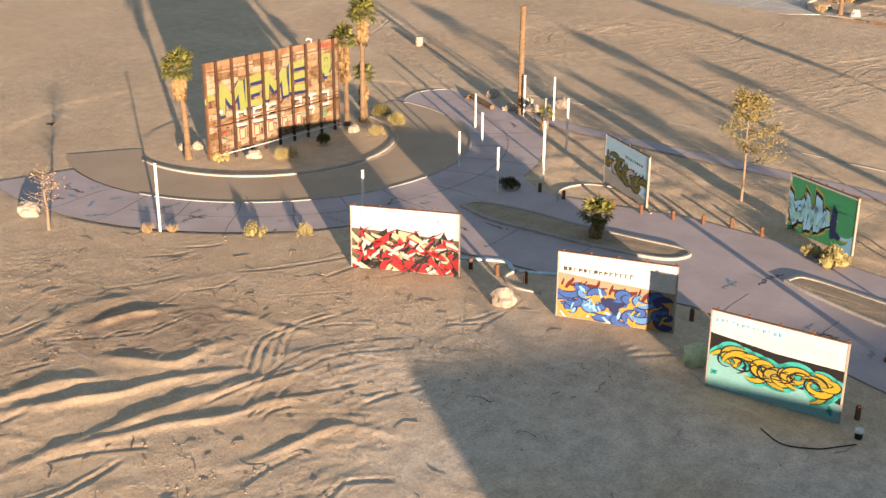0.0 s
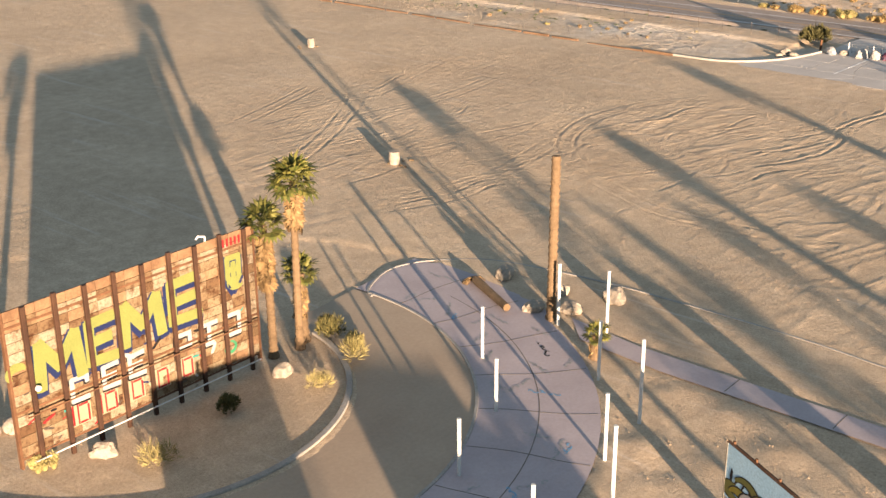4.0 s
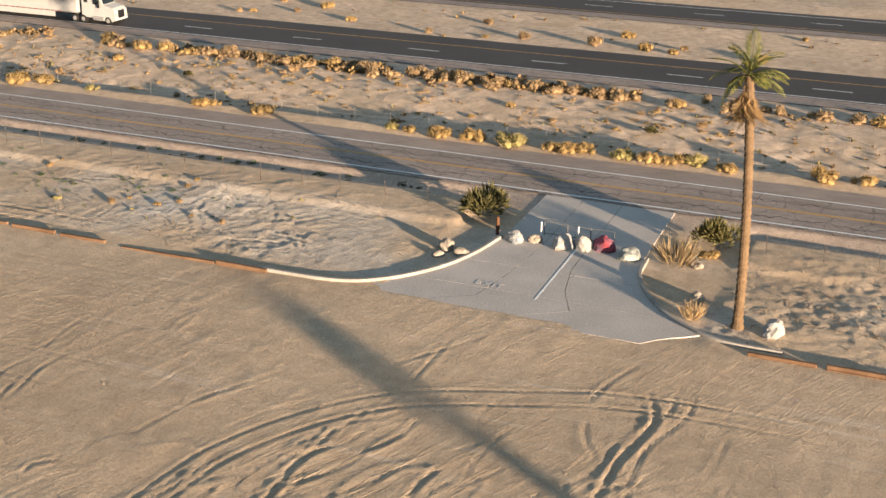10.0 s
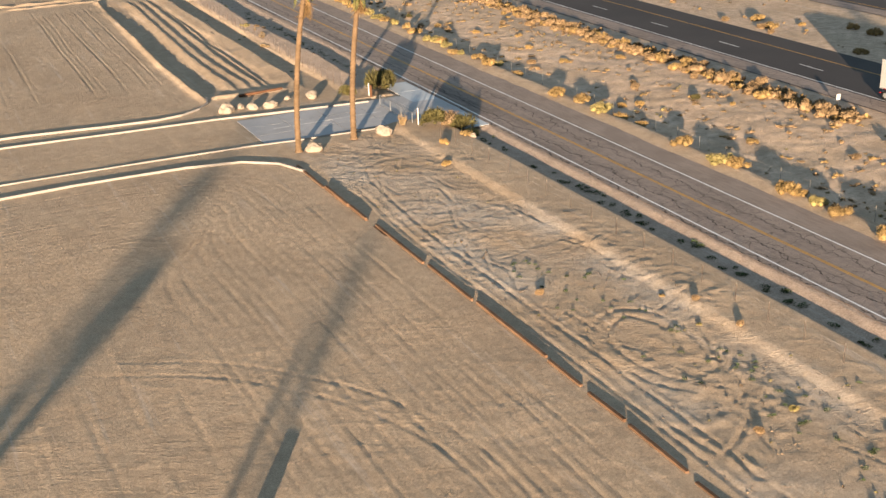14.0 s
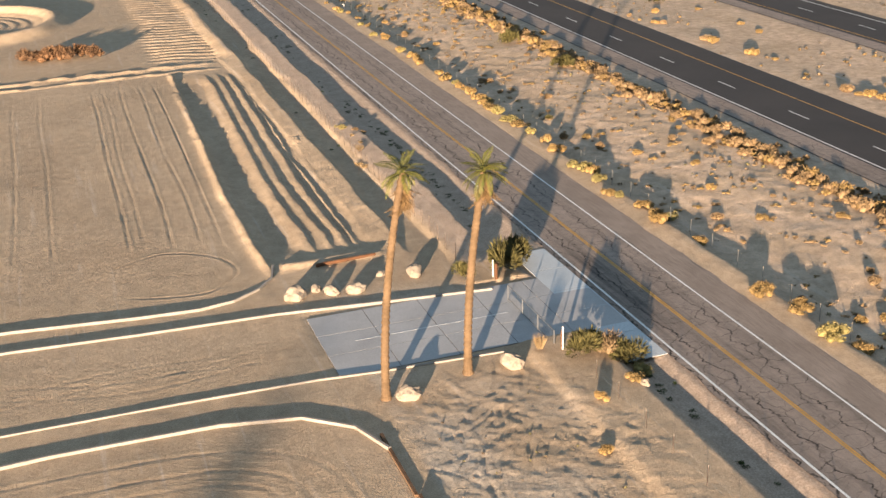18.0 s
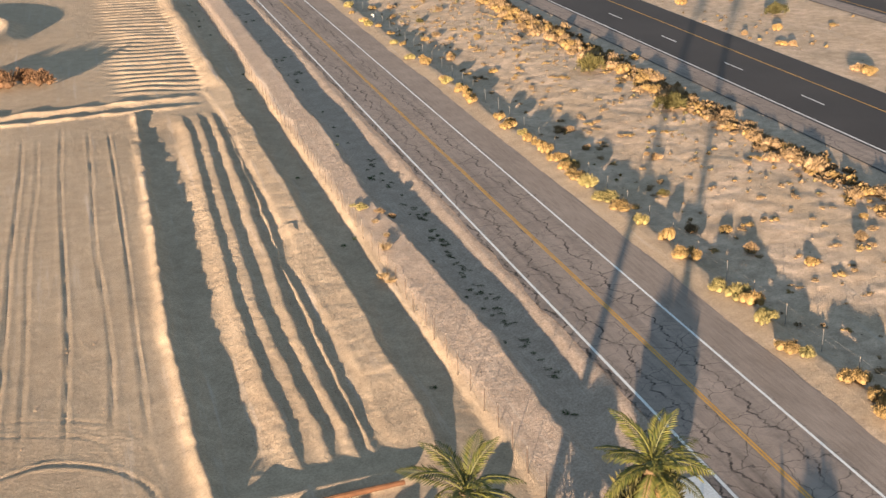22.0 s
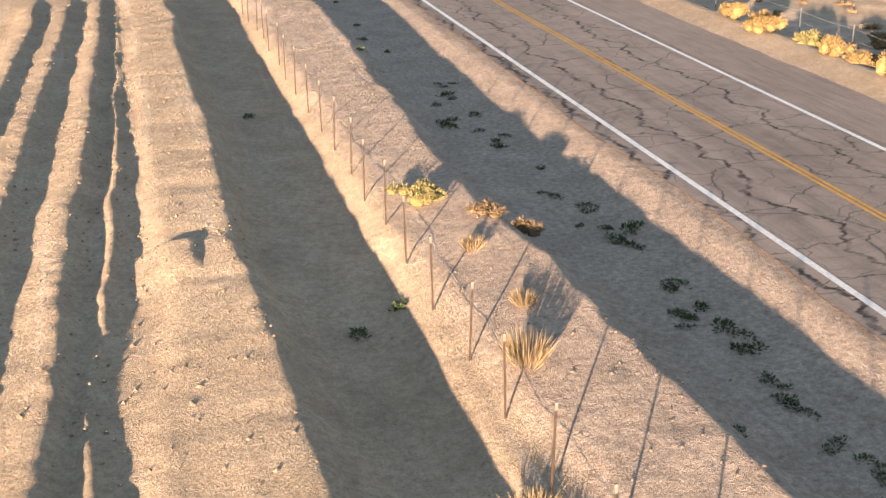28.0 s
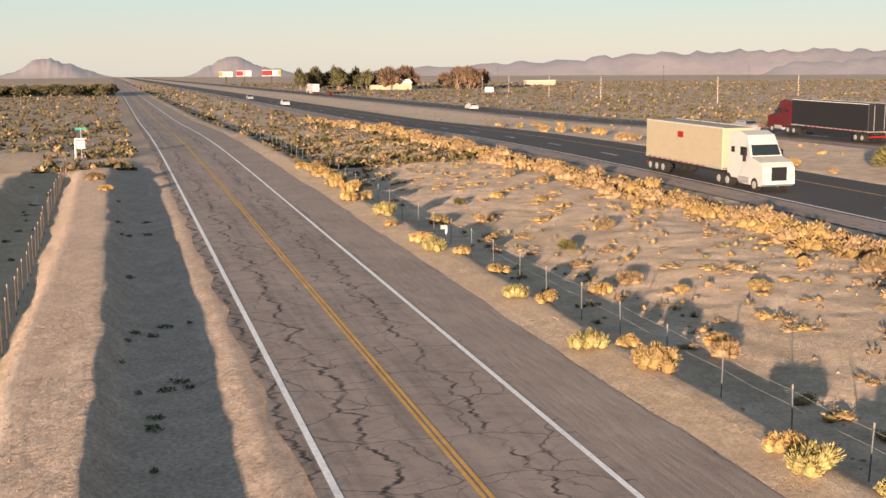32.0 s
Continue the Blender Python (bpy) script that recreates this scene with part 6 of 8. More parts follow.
def mural(ax, ay, bx, by, h, face, art, label, seed, lift=0.05):
    """A board on short posts. Its painted face looks to the side of -y once turned; local x runs along the board."""
    a, b = Vector((ax, ay)), Vector((bx, by))
    w = (b - a).length
    t = thing("mural_board", ax, ay, 0, label, "mural board", "painted boards", math.degrees(math.atan2(by - ay, bx - ax)))
    part("panel", (*box(0, w, 0, 0.1, lift, h), face), t)
    for k in range(5):
        x = w * (0.02 + 0.24 * k)
        part("post", (*box(x, x + 0.1, 0.105, 0.2, -0.3, h + 0.12 + 0.03 * (k % 2), 0.015), RUST), t)
    for z in (0.25, h * 0.5, h - 0.12):
        part("rail", (*box(0.02, w - 0.02, 0.205, 0.25, z, z + 0.09), BEAM), t)
    part("edge_strip", (*box(-0.07, -0.004, -0.02, 0.12, lift, h + 0.02), EDGE), t)
    part("edge_strip", (*box(w + 0.004, w + 0.07, -0.02, 0.12, lift, h + 0.02), EDGE), t)
    part("top_strip", (*box(-0.07, w + 0.07, -0.01, 0.104, h + 0.022, h + 0.06), RUST), t)
    rnd = random.Random(seed)

    def layer(name, col, polys, z):
        cut = [clip_box(p, 0.005, w - 0.005, lift + 0.005, h - 0.005) for p in polys]
        for p in [joined(*cut)] if name == "scrawl" else cut:
            part(name, (*p, COLS[col]), t)

    art(layer, w, h, rnd, lift)
    return t


def rect(x0, x1, y0, y1, z):
    return [(x0, -z, y0), (x1, -z, y0), (x1, -z, y1), (x0, -z, y1)], [(0, 1, 2, 3)]


def shard(rnd, cx, cy, s, z, ang=0.6):
    a = ang + rnd.gauss(0, 0.35)
    l_, w_ = s * rnd.uniform(0.7, 1.5), s * rnd.uniform(0.18, 0.45)
    c, d = math.cos(a), math.sin(a)
    return flat_poly([(cx + u * l_ * c - v * w_ * d, cy + u * l_ * d + v * w_ * c) for u, v in ((-0.5, -0.5), (0.4, -0.6), (0.6, 0.1), (-0.1, 0.55), (-0.6, 0.3))], z)


def grow(vf, f, z):
    vs = [Vector(v) for v in vf[0]]
    c = sum(vs, Vector()) / len(vs)
    return [((v.x - c.x) * f + c.x, -z, (v.z - c.z) * f + c.z) for v in vs], vf[1]


def tags(layer, col, rnd, x0, x1, y, n, s, z):
    """A row of scrawled strokes too small to read."""
    out = []
    for k in range(n):
        x = x0 + (x1 - x0) * k / n
        out.append(rect(x, x + s * 0.25, y, y + s * rnd.uniform(0.6, 1.2), z))
        out.append(rect(x, x + s * rnd.uniform(0.5, 0.9), y + s * rnd.uniform(0, 0.8), y + s * rnd.uniform(0.8, 1.0), z))
    layer("scrawl", col, out, z)


def art_red(layer, w, h, rnd, lo):
    layer("band", "brown", [flat_poly([(0, lo), (w, lo), (w, h * 0.58), (w * 0.6, h * 0.62), (0, h * 0.66)], 0.004)], 0.004)
    sh = [shard(rnd, w * (0.03 + 0.94 * (k + rnd.random()) / 84), h * rnd.uniform(0.06, 0.56 - 0.05 * (k % 3)), rnd.uniform(0.7, 1.35), 0.012, 0.7 if k % 2 else -0.5) for k in range(84)]
    layer("outline", "black", [grow(p, 1.2, 0.008) for p in sh], 0)
    layer("cream_shard", "cream", sh[:84:2], 0)
    layer("red_shard", "red", [grow(p, 0.92, 0.016) for p in sh[1:84:3]], 0)
    layer("white_shard", "white", [grow(p, 0.6, 0.02) for p in sh[2:84:5]], 0)
    low = [shard(rnd, w * (0.4 + 0.2 * k), h * rnd.uniform(0.1, 0.22), rnd.uniform(0.9, 1.4), 0.024, -0.4) for k in range(4)]
    layer("red_outline", "black", [grow(p, 1.2, 0.022) for p in low], 0)
    layer("red_fill", "red", low, 0)
    bolts = []
    for f in (0.14, 0.4, 0.6, 0.82):
        x, y = w * f, h * 0.62
        bolts.append(flat_poly([(x - 0.55, y - 0.2), (x - 0.1, y + 0.05), (x + 0.5, y + 0.45), (x - 0.02, y + 0.2), (x - 0.5, y - 0.1)], 0.014))
    layer("bolt", "red", bolts, 0)
    layer("streak", "black", [shard(rnd, rnd.uniform(0.1, w), rnd.uniform(0.1, h * 0.5), 0.4, 0.028, 0.9) for _ in range(30)], 0)
    tags(layer, "grey", rnd, 0.5, 1.4, h * 0.87, 6, 0.12, 0.008)
    tags(layer, "grey", rnd, w * 0.8, w * 0.95, h * 0.84, 4, 0.16, 0.008)
    tags(layer, "red", rnd, w * 0.36, w * 0.62, h * 0.42, 8, 0.16, 0.032)


def coils(layer, spots, seed, edge, fills, fat, z):
    """Overlapping curls, each with its own dark edge, so that the outlines stay visible."""
    r2 = random.Random(seed)
    for k, (x, y, r, tn) in enumerate(spots):
        state = r2.getstate()
        layer("curl_edge", edge, [swash(r2, x, y, r, tn, fat * 1.5, z + 0.0008 * k)], 0)
        r2.setstate(state)
        layer("curl", fills[k % len(fills)], [swash(r2, x, y, r, tn, fat, z + 0.0008 * k + 0.0004)], 0)


def art_blue(layer, w, h, rnd, lo):
    layer("band", "tan", [flat_poly([(0, lo), (w, lo), (w, h * 0.6), (w * 0.5, h * 0.64), (0, h * 0.7)], 0.004)], 0)
    layer("ground_colour", "orange", [flat_poly([(0.05, lo + 0.1), (w * 0.97, lo + 0.05), (w * 0.97, h * 0.46), (0.05, h * 0.52)], 0.007)], 0)
    layer("flame", "maroon", [shard(rnd, w * (0.04 + 0.06 * k), h * (0.56 - 0.004 * k), 0.5, 0.009, 1.2 if k % 2 else 0.5) for k in range(15)], 0)
    spots = [(w * (0.06 + 0.1 * k) + rnd.uniform(-0.15, 0.15), h * (0.14 + 0.15 * j) + rnd.uniform(-0.14, 0.14), rnd.uniform(0.36, 0.66), rnd.uniform(0.35, 0.75)) for j in range(3) for k in range(10)]
    coils(layer, spots, 7, "navy", ("blue", "blue", "sea", "blue", "navy"), 0.15, 0.011)
    layer("glint", "sky", [shard(rnd, rnd.uniform(0.3, w * 0.6), rnd.uniform(0.2, h * 0.5), 0.34, 0.037, rnd.choice((0.8, 2.2))) for _ in range(14)], 0)
    layer("spark", "yellow", [shard(rnd, rnd.uniform(0.2, w - 0.3), rnd.uniform(0.2, h * 0.5), 0.3, 0.038, 0.8) for _ in range(12)], 0)
    tags(layer, "brown", rnd, 0.25, w * 0.66, h * 0.73, 14, 0.24, 0.009)


def art_yellow(layer, w, h, rnd, lo):
    layer("band", "black", [flat_poly([(0, lo), (w, lo), (w, h * 0.66), (w * 0.5, h * 0.66), (0, h * 0.72)], 0.004)], 0)
    layer("water", "aqua", [flat_poly([(0, lo), (w, lo), (w, h * 0.24), (w * 0.75, h * 0.3), (w * 0.4, h * 0.3), (0, h * 0.46)], 0.007)], 0)
    spots = [(w * (0.15 + 0.061 * k) + rnd.uniform(-0.05, 0.05), h * (0.4 + 0.05 * math.sin(k * 1.7)), rnd.uniform(0.5, 0.78), rnd.uniform(0.5, 0.9)) for k in range(13)]
    r2 = random.Random(9)
    layer("glow", "turq", [swash(r2, x, y, r, tn, 0.42, 0.010) for x, y, r, tn in spots], 0)
    coils(layer, spots, 9, "black", ("yellow", "gold", "yellow"), 0.14, 0.013)
    layer("line", "black", [swash(rnd, w * (0.15 + 0.06 * k), h * 0.4, 0.5, 0.6, 0.03, 0.025) for k in range(12)], 0)
    layer("mark", "teal", [shard(rnd, w * 0.05, h * 0.22, 0.3, 0.012, a) for a in (0, 1, 2)] + [shard(rnd, w * 0.93, h * 0.14, 0.35, 0.012, a) for a in (0.3, 1.3, 2.2)], 0)
    tags(layer, "sky", rnd, 0.2, w * 0.55, h * 0.87, 13, 0.2, 0.008)


def art_olive(layer, w, h, rnd, lo):
    layer("base_white", "white", [flat_poly([(0, lo), (w, lo), (w, h * 0.14), (w * 0.5, h * 0.3), (0, h * 0.35)], 0.004)], 0)
    spots = [(w * (0.1 + 0.067 * k), h * (0.5 - 0.015 * k) + rnd.uniform(-0.2, 0.2), rnd.uniform(0.5, 0.8), rnd.uniform(0.5, 0.9)) for k in range(13)]
    coils(layer, spots, 4, "black", ("olive", "gold", "olive", "white", "grey"), 0.17, 0.010)
    layer("thorn", "black", [shard(rnd, w * (0.06 + 0.068 * k), h * (0.66 - 0.012 * k), 0.5, 0.009, 1.3) for k in range(13)], 0)
    tags(layer, "navy", rnd, w * 0.5, w * 0.9, h * 0.74, 8, 0.2, 0.008)
    layer("drip", "black", [rect(x, x + 0.12, lo, lo + rnd.uniform(0.04, 0.16), 0.022) for x in np.arange(0.2, w - 0.2, 0.28)], 0)


def art_green(layer, w, h, rnd, lo):
    layer("field", "green", [rect(0.1, w - 0.1, lo + 0.12, h - 0.12, 0.004)], 0)
    layer("sweep", "lime", [swash(random.Random(2), w * 0.82, h * 0.42, 0.95, 0.6, 0.13, 0.009)], 0)
    layer("sweep_light", "sky", [swash(random.Random(2), w * 0.82, h * 0.42, 0.85, 0.6, 0.09, 0.011)], 0)
    tall = [shard(rnd, w * (0.06 + 0.045 * k), h * (0.42 + 0.1 * math.sin(k * 2.3)), rnd.uniform(1.0, 1.5), 0.018, 1.25 if k % 3 else 1.9) for k in range(13)]
    layer("glow", "lime", [grow(p, 1.45, 0.013) for p in tall], 0)
    layer("outline", "black", [grow(p, 1.25, 0.015) for p in tall], 0)
    layer("letter", "sky", tall, 0)
    layer("letter_light", "aqua", [grow(p, 0.55, 0.021) for p in tall[::2]], 0)
    layer("shape_dark", "navy", [shard(rnd, w * 0.7, h * 0.45, 1.7, 0.024, 1.9), shard(rnd, w * 0.76, h * 0.25, 0.9, 0.026, 0.4)], 0)
    layer("border", "white", [rect(0, w, h - 0.11, h, 0.008), rect(0, 0.1, lo, h, 0.008)], 0)
    layer("corner", "sky", [flat_poly([(w * 0.72, lo), (w - 0.05, lo), (w - 0.05, h * 0.35), (w * 0.9, h * 0.15)], 0.011)], 0)


mural(43.09, 42.63, 46.12, 37.15, 3.79, BOARD_WHITE, art_red, "painted board with jagged red and cream shapes under a white band", 1)
mural(45.61, 29.81, 47.86, 24.18, 3.68, BOARD_WHITE, art_blue, "painted board with curling blue and orange lettering under white", 2)
mural(44.09, 19.99, 44.84, 13.88, 3.85, BOARD_WHITE, art_yellow, "painted board with looping yellow lettering over aqua and black", 3)
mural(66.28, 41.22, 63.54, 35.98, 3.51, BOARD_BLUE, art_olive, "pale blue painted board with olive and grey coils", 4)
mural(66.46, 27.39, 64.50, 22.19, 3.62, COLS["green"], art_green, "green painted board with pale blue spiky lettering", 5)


# ---- the big billboard, seen from its timber-framed side ----
def lettering(word, size, m, material, parent, name, label, depth=0.004, stretch=1.0, width=0.0):
    cu = bpy.data.curves.new(name, "FONT")
    cu.body = word
    cu.size = size
    cu.extrude = depth
    cu.offset = (0.02 if size > 2 else 0.016) * size
    ob = bpy.data.objects.new(name, cu)
    dg = bpy.context.evaluated_depsgraph_get()
    scene.collection.objects.link(ob)
    dg.update()
    me = bpy.data.meshes.new_from_object(ob.evaluated_get(dg))
    bpy.data.objects.remove(ob)
    me.materials.clear()
    me.materials.append(material)
    xs = [v.co.x for v in me.vertices]
    if width:
        stretch = width / (max(xs) - min(xs))
    for v in me.vertices:
        v.co.x = (v.co.x - min(xs)) * stretch
    return part(name, me, parent, label, m=m)


bb_a, bb_b = Vector((50.4, 65.2)), Vector((63.5, 65.4))
BW, BH = (bb_b - bb_a).length, 7.4
board = thing("billboard", bb_a.x, bb_a.y, 0, "tall weathered billboard of patched panels covered in bright lettering", "billboard", rz=math.degrees(math.atan2(bb_b.y - bb_a.y, bb_b.x - bb_a.x)))
pr = random.Random(21)
part("backing", (*box(0.02, BW - 0.02, 0.02, 0.12, 0.75, BH - 0.05), BEAM), board)
nc, nr = 18, 14
for i in range(nc):
    for j in range(nr):
        x0, z0 = BW * i / nc, 0.72 + (BH - 0.72) * j / nr
        dy = pr.uniform(0, 0.012)
        part("panel", (*box(x0 + 0.012, x0 + BW / nc - 0.012, -0.035 - dy, 0.015, z0 + 0.012, z0 + (BH - 0.72) / nr - 0.012), PANEL if j < nr - 1 and pr.random() > 0.12 else RUST_PANEL), board)
for k in range(9):
    x = BW * (0.055 + 0.1115 * k)
    part("post", (*box(x, x + 0.2, -0.24, -0.07, -0.4, BH + (0.16 if k % 2 else 0.02), 0.02), BEAM), board)
for z in (BH - 0.78, 2.75, 0.62):
    part("rail", (*box(0, BW, -0.068, -0.052, z, z + 0.11), RUST), board)
for z, y0 in ((2.62, -0.37), (0.5, -0.37)):
    part("pipe", (*moved(tube([(0.3, y0, 0), (BW * 0.5, y0, 0.02), (BW - 0.2, y0, 0)], 0.034, 8), pose(0, 0, z)), RUST if z > 1 else WHITE_POST), board, "thin pipe")
part("edge_strip", (*box(-0.12, -0.004, -0.06, 0.16, 0.2, BH), RUST), board)
part("edge_strip", (*box(BW + 0.004, BW + 0.12, -0.06, 0.16, 0.2, BH), RUST), board)
part("hook", (*tube([(BW * 0.79, 0, BH), (BW * 0.79, 0, BH + 0.22), (BW * 0.76, 0, BH + 0.34), (BW * 0.75, 0, BH + 0.22)], 0.05, 6), WHITE_POST), board, "white bent hook")
part("lamp", (*moved(tube([(0, -0.32, 0), (0, -0.2, 0)], 0.13, 12), pose(BW * 0.075, 0, 3.7)), WHITE_POST), board, "small round white lamp")
up = pose(0, 0, 0, 90, 0, 0)
def spray_letter(strokes, x, z, sx, sz, w, name, col, lift, label):
    """A fat sprayed letter of straight strokes; each stroke runs between two points of a unit square."""
    vs, fs = [], []
    for k, (a, b, c, d) in enumerate(strokes):
        p, q = Vector((x + a * sx, z + b * sz)), Vector((x + c * sx, z + d * sz))
        t = (q - p).normalized()
        n = Vector((-t.y, t.x)) * w
        e = t * w * 0.55
        y = -(lift + 0.0004 * k)
        o = len(vs)
        vs += [(v.x, y, v.y) for v in (p - e + n, q + e + n * 0.9, q + e * 1.2, q + e - n, p - e - n * 0.85, p - e * 1.3)]
        fs.append(tuple(range(o, o + 6)))
    return part(name, (vs, fs, COLS[col]), board, label)


STROKES = {
    "M": ((0.1, 0, 0.14, 1), (0.14, 1, 0.5, 0.38), (0.5, 0.38, 0.84, 1), (0.84, 1, 0.92, 0)),
    "E": ((0.12, 0, 0.12, 1), (0.12, 0.98, 0.9, 1.02), (0.12, 0.5, 0.76, 0.54), (0.12, 0.02, 0.92, 0.0)),
    "C": ((0.1, 0, 0.1, 1), (0.1, 1, 0.9, 1), (0.1, 0, 0.9, 0), (0.9, 0.75, 0.9, 1)),
    "T": ((0.0, 1, 1.0, 1), (0.5, 0, 0.5, 1), (0.3, 0, 0.7, 0)),
    "O": ((0.08, 0, 0.08, 1), (0.92, 0, 0.92, 1), (0.08, 1, 0.92, 1), (0.08, 0, 0.92, 0)),
    "P": ((0.08, 0, 0.08, 1), (0.9, 0.45, 0.9, 1), (0.08, 1, 0.92, 1), (0.08, 0.45, 0.92, 0.45)),
    "shield": ((0.1, 0.35, 0.1, 1), (0.9, 0.35, 0.9, 1), (0.1, 1, 0.9, 1), (0.1, 0.35, 0.5, 0), (0.5, 0, 0.9, 0.35), (0.5, 0.2, 0.5, 0.8), (0.3, 0.6, 0.7, 0.6)),
}
for ch, fx, width, z0, tall in (("M", 0.075, 2.4, 0.475, 1.9), ("E", 0.27, 1.5, 0.5, 1.85), ("M", 0.40, 2.4, 0.53, 1.75), ("E", 0.60, 1.9, 0.55, 1.85), ("shield", 0.865, 0.85, 0.63, 1.5)):
    fat = 0.3 if ch == "M" else 0.27 if ch == "E" else 0.16
    spray_letter(STROKES[ch], BW * fx, BH * z0 - 0.14, width, tall, fat + 0.13, "letter_shadow", "navy", 0.046, "dark blue letter shadow")
    spray_letter(STROKES[ch], BW * fx + 0.06, BH * z0, width, tall, fat, "letter", "lime", 0.0525, "big yellow-green spray letter")
part("swash", (*moved(swash(random.Random(3), 0, 0, 0.6, 0.6, 0.22, 0.048), pose(BW * 0.93, 0, BH * 0.66)), COLS["lime"]), board, "yellow-green spray curl")
part("swash", (*moved(swash(random.Random(5), 0, 0, 0.45, 0.6, 0.2, 0.048), pose(BW * 0.03, 0, BH * 0.62)), COLS["lime"]), board, "yellow-green spray curl")
for ch, fx in (("C", 0.195), ("E", 0.315), ("E", 0.42), ("P", 0.62), ("T", 0.735), ("O", 0.845)):
    spray_letter(STROKES[ch], BW * fx - 0.03, BH * 0.31 - 0.05, 0.95, 1.0, 0.17, "letter_shadow", "black", 0.046, "dark letter outline")
    spray_letter(STROKES[ch], BW * fx, BH * 0.31, 0.95, 1.0, 0.12, "letter", "white", 0.0525, "white block letter")
for k in range(5):  # outlined red lettering, kept as plain bars
    x, z0 = BW * (0.19 + 0.108 * k), BH * 0.155
    part("red_mark", (*rect(x - 0.05, x + 0.95, z0 - 0.05, z0 + 1.0, 0), COLS["cream"]), board, "faded pale block", m=Matrix.Translation((0, -0.046, 0)))
    part("red_mark", (*joined(rect(x, x + 0.1, z0, z0 + 0.95, 0), rect(x + 0.26, x + 0.34, z0, z0 + 0.95, 0), rect(x + 0.36, x + 0.82, z0 + 0.83, z0 + 0.93, 0), rect(x + 0.78, x + 0.88, z0, z0 + 0.8, 0), rect(x + 0.36, x + 0.74, z0, z0 + 0.1, 0)), COLS["red"]), board, "red sprayed bars", m=Matrix.Translation((0, -0.0525, 0)))
part("red_mark", (*joined(*[rect(BW * 0.86 + 0.24 * k, BW * 0.86 + 0.24 * k + 0.13, BH * 0.915, BH * 0.97, 0) for k in range(6)]), COLS["red"]), board, "red sprayed bars", m=Matrix.Translation((0, -0.05, 0)))
part("ring_mark", (*moved(swash(random.Random(8), 0, 0, 0.34, 1.0, 0.08, 0.05), pose(BW * 0.86, 0, BH * 0.22)), COLS["green"]), board, "green sprayed ring")
for k in range(34):
    x, z = pr.uniform(0.3, BW - 0.5), pr.uniform(0.9, BH * 0.5)
    part("stroke", (*shard(pr, x, z, pr.uniform(0.2, 0.45), 0.052, pr.uniform(-0.6, 1)), COLS[pr.choice(("black", "navy", "red", "white", "cream", "brown", "teal"))]), board)

# ---- white posts, bollards, stones ----
def white_post(x, y, h, lean=0.0):
    t = thing("white_post", x, y, 0, "slender white painted steel post beside pink paving", "post", "white posts")
    part("shaft", (*tube([(0, 0, -0.2), (lean, 0, h)], 0.085, 10), WHITE_POST), t)
    part("cap", (*tube([(lean, 0, h), (lean, 0, h + 0.05)], [0.1, 0.09], 10), WHITE_POST), t)


for x, y, h in ((48.71, 47.47, 3.56), (62.15, 51.18, 2.64), (67.42, 53.46, 2.64), (59.53, 45.39, 3.16), (71.25, 57.42, 2.76), (76.90, 56.84, 3.45), (63.50, 44.50, 4.20), (67.09, 47.24, 3.16), (70.81, 47.88, 4.08), (77.39, 54.10, 3.62), (73.08, 51.65, 3.05), (39.18, 55.82, 4.37)):
    white_post(x, y, h)
for x, y in ((47.92, 35.80), (48.17, 33.93), (47.67, 37.56), (50.14, 24.41), (62.95, 33.51), (63.56, 31.66), (64.29, 30.04), (64.05, 27.81), (45.86, 13.44), (61.58, 43.29), (61.47, 41.18), (62.09, 37.56), (62.58, 35.70), (154.0, 192.2), (153.7, 179.3), (151.0, 76.4)):
    t = thing("bollard", x, y, gz(x, y), "short rust-brown timber bollard in sand", "bollard", "bollards")
    part("post", (*tube([(0, 0, -0.2), (0, 0, 0.62 if x < 100 else 1.2), (0, 0, 0.68 if x < 100 else 1.26)], [0.13, 0.125, 0.09], 9), RUST), t)


def rock(x, y, s, label, seed, material=None, flat=0.7):
    ob = new("boulder", mesh_from("boulder", *lump(s, s * 0.75, s * flat, seed, 3, 0.3), material or STONE))
    ob.matrix_basis = pose(x, y, gz(x, y) - 0.04, 0, 0, seed * 47)
    return tagged(ob, label, "boulder", "boulders")


PAINTED = [surface("painted_stone_" + str(k), a, b_, 1.5, 7.0, 0.8, 0.3) for k, (a, b_) in enumerate((((0.30, 0.04, 0.05), (0.12, 0.10, 0.14)), ((0.06, 0.07, 0.07), (0.42, 0.42, 0.38)), ((0.42, 0.43, 0.25), (0.33, 0.38, 0.22)), ((0.38, 0.32, 0.26), (0.16, 0.2, 0.24))))]
for k, (x, y, s) in enumerate(((45.17, 33.11, 0.86), (35.30, 64.69, 0.86), (53.44, 64.00, 0.57), (63.53, 63.76, 0.57), (51.98, 68.90, 0.57), (51.13, 69.41, 0.57), (80.4, 59.3, 0.6), (80.2, 63.1, 0.7), (81.6, 56.4, 0.8), (78.70, 57.27, 0.63), (77.61, 58.98, 0.63), (138.7, 195.2, 0.95), (140.5, 196.0, 0.55), (141.5, 195.0, 0.65), (143.3, 194.5, 0.75), (146.0, 196.8, 0.4), (148.5, 195.9, 0.85), (149.7, 178.6, 0.85), (142.0, 177.2, 0.8), (147.2, 78.6, 0.7), (146.6, 77.3, 0.55), (145.8, 78.6, 0.4), (145.3, 61.8, 0.6), (150.7, 62.9, 0.5), (156.4, 172.6, 0.4))):
    rock(x, y, s, "pale sandstone boulder resting on sand", k + 1)
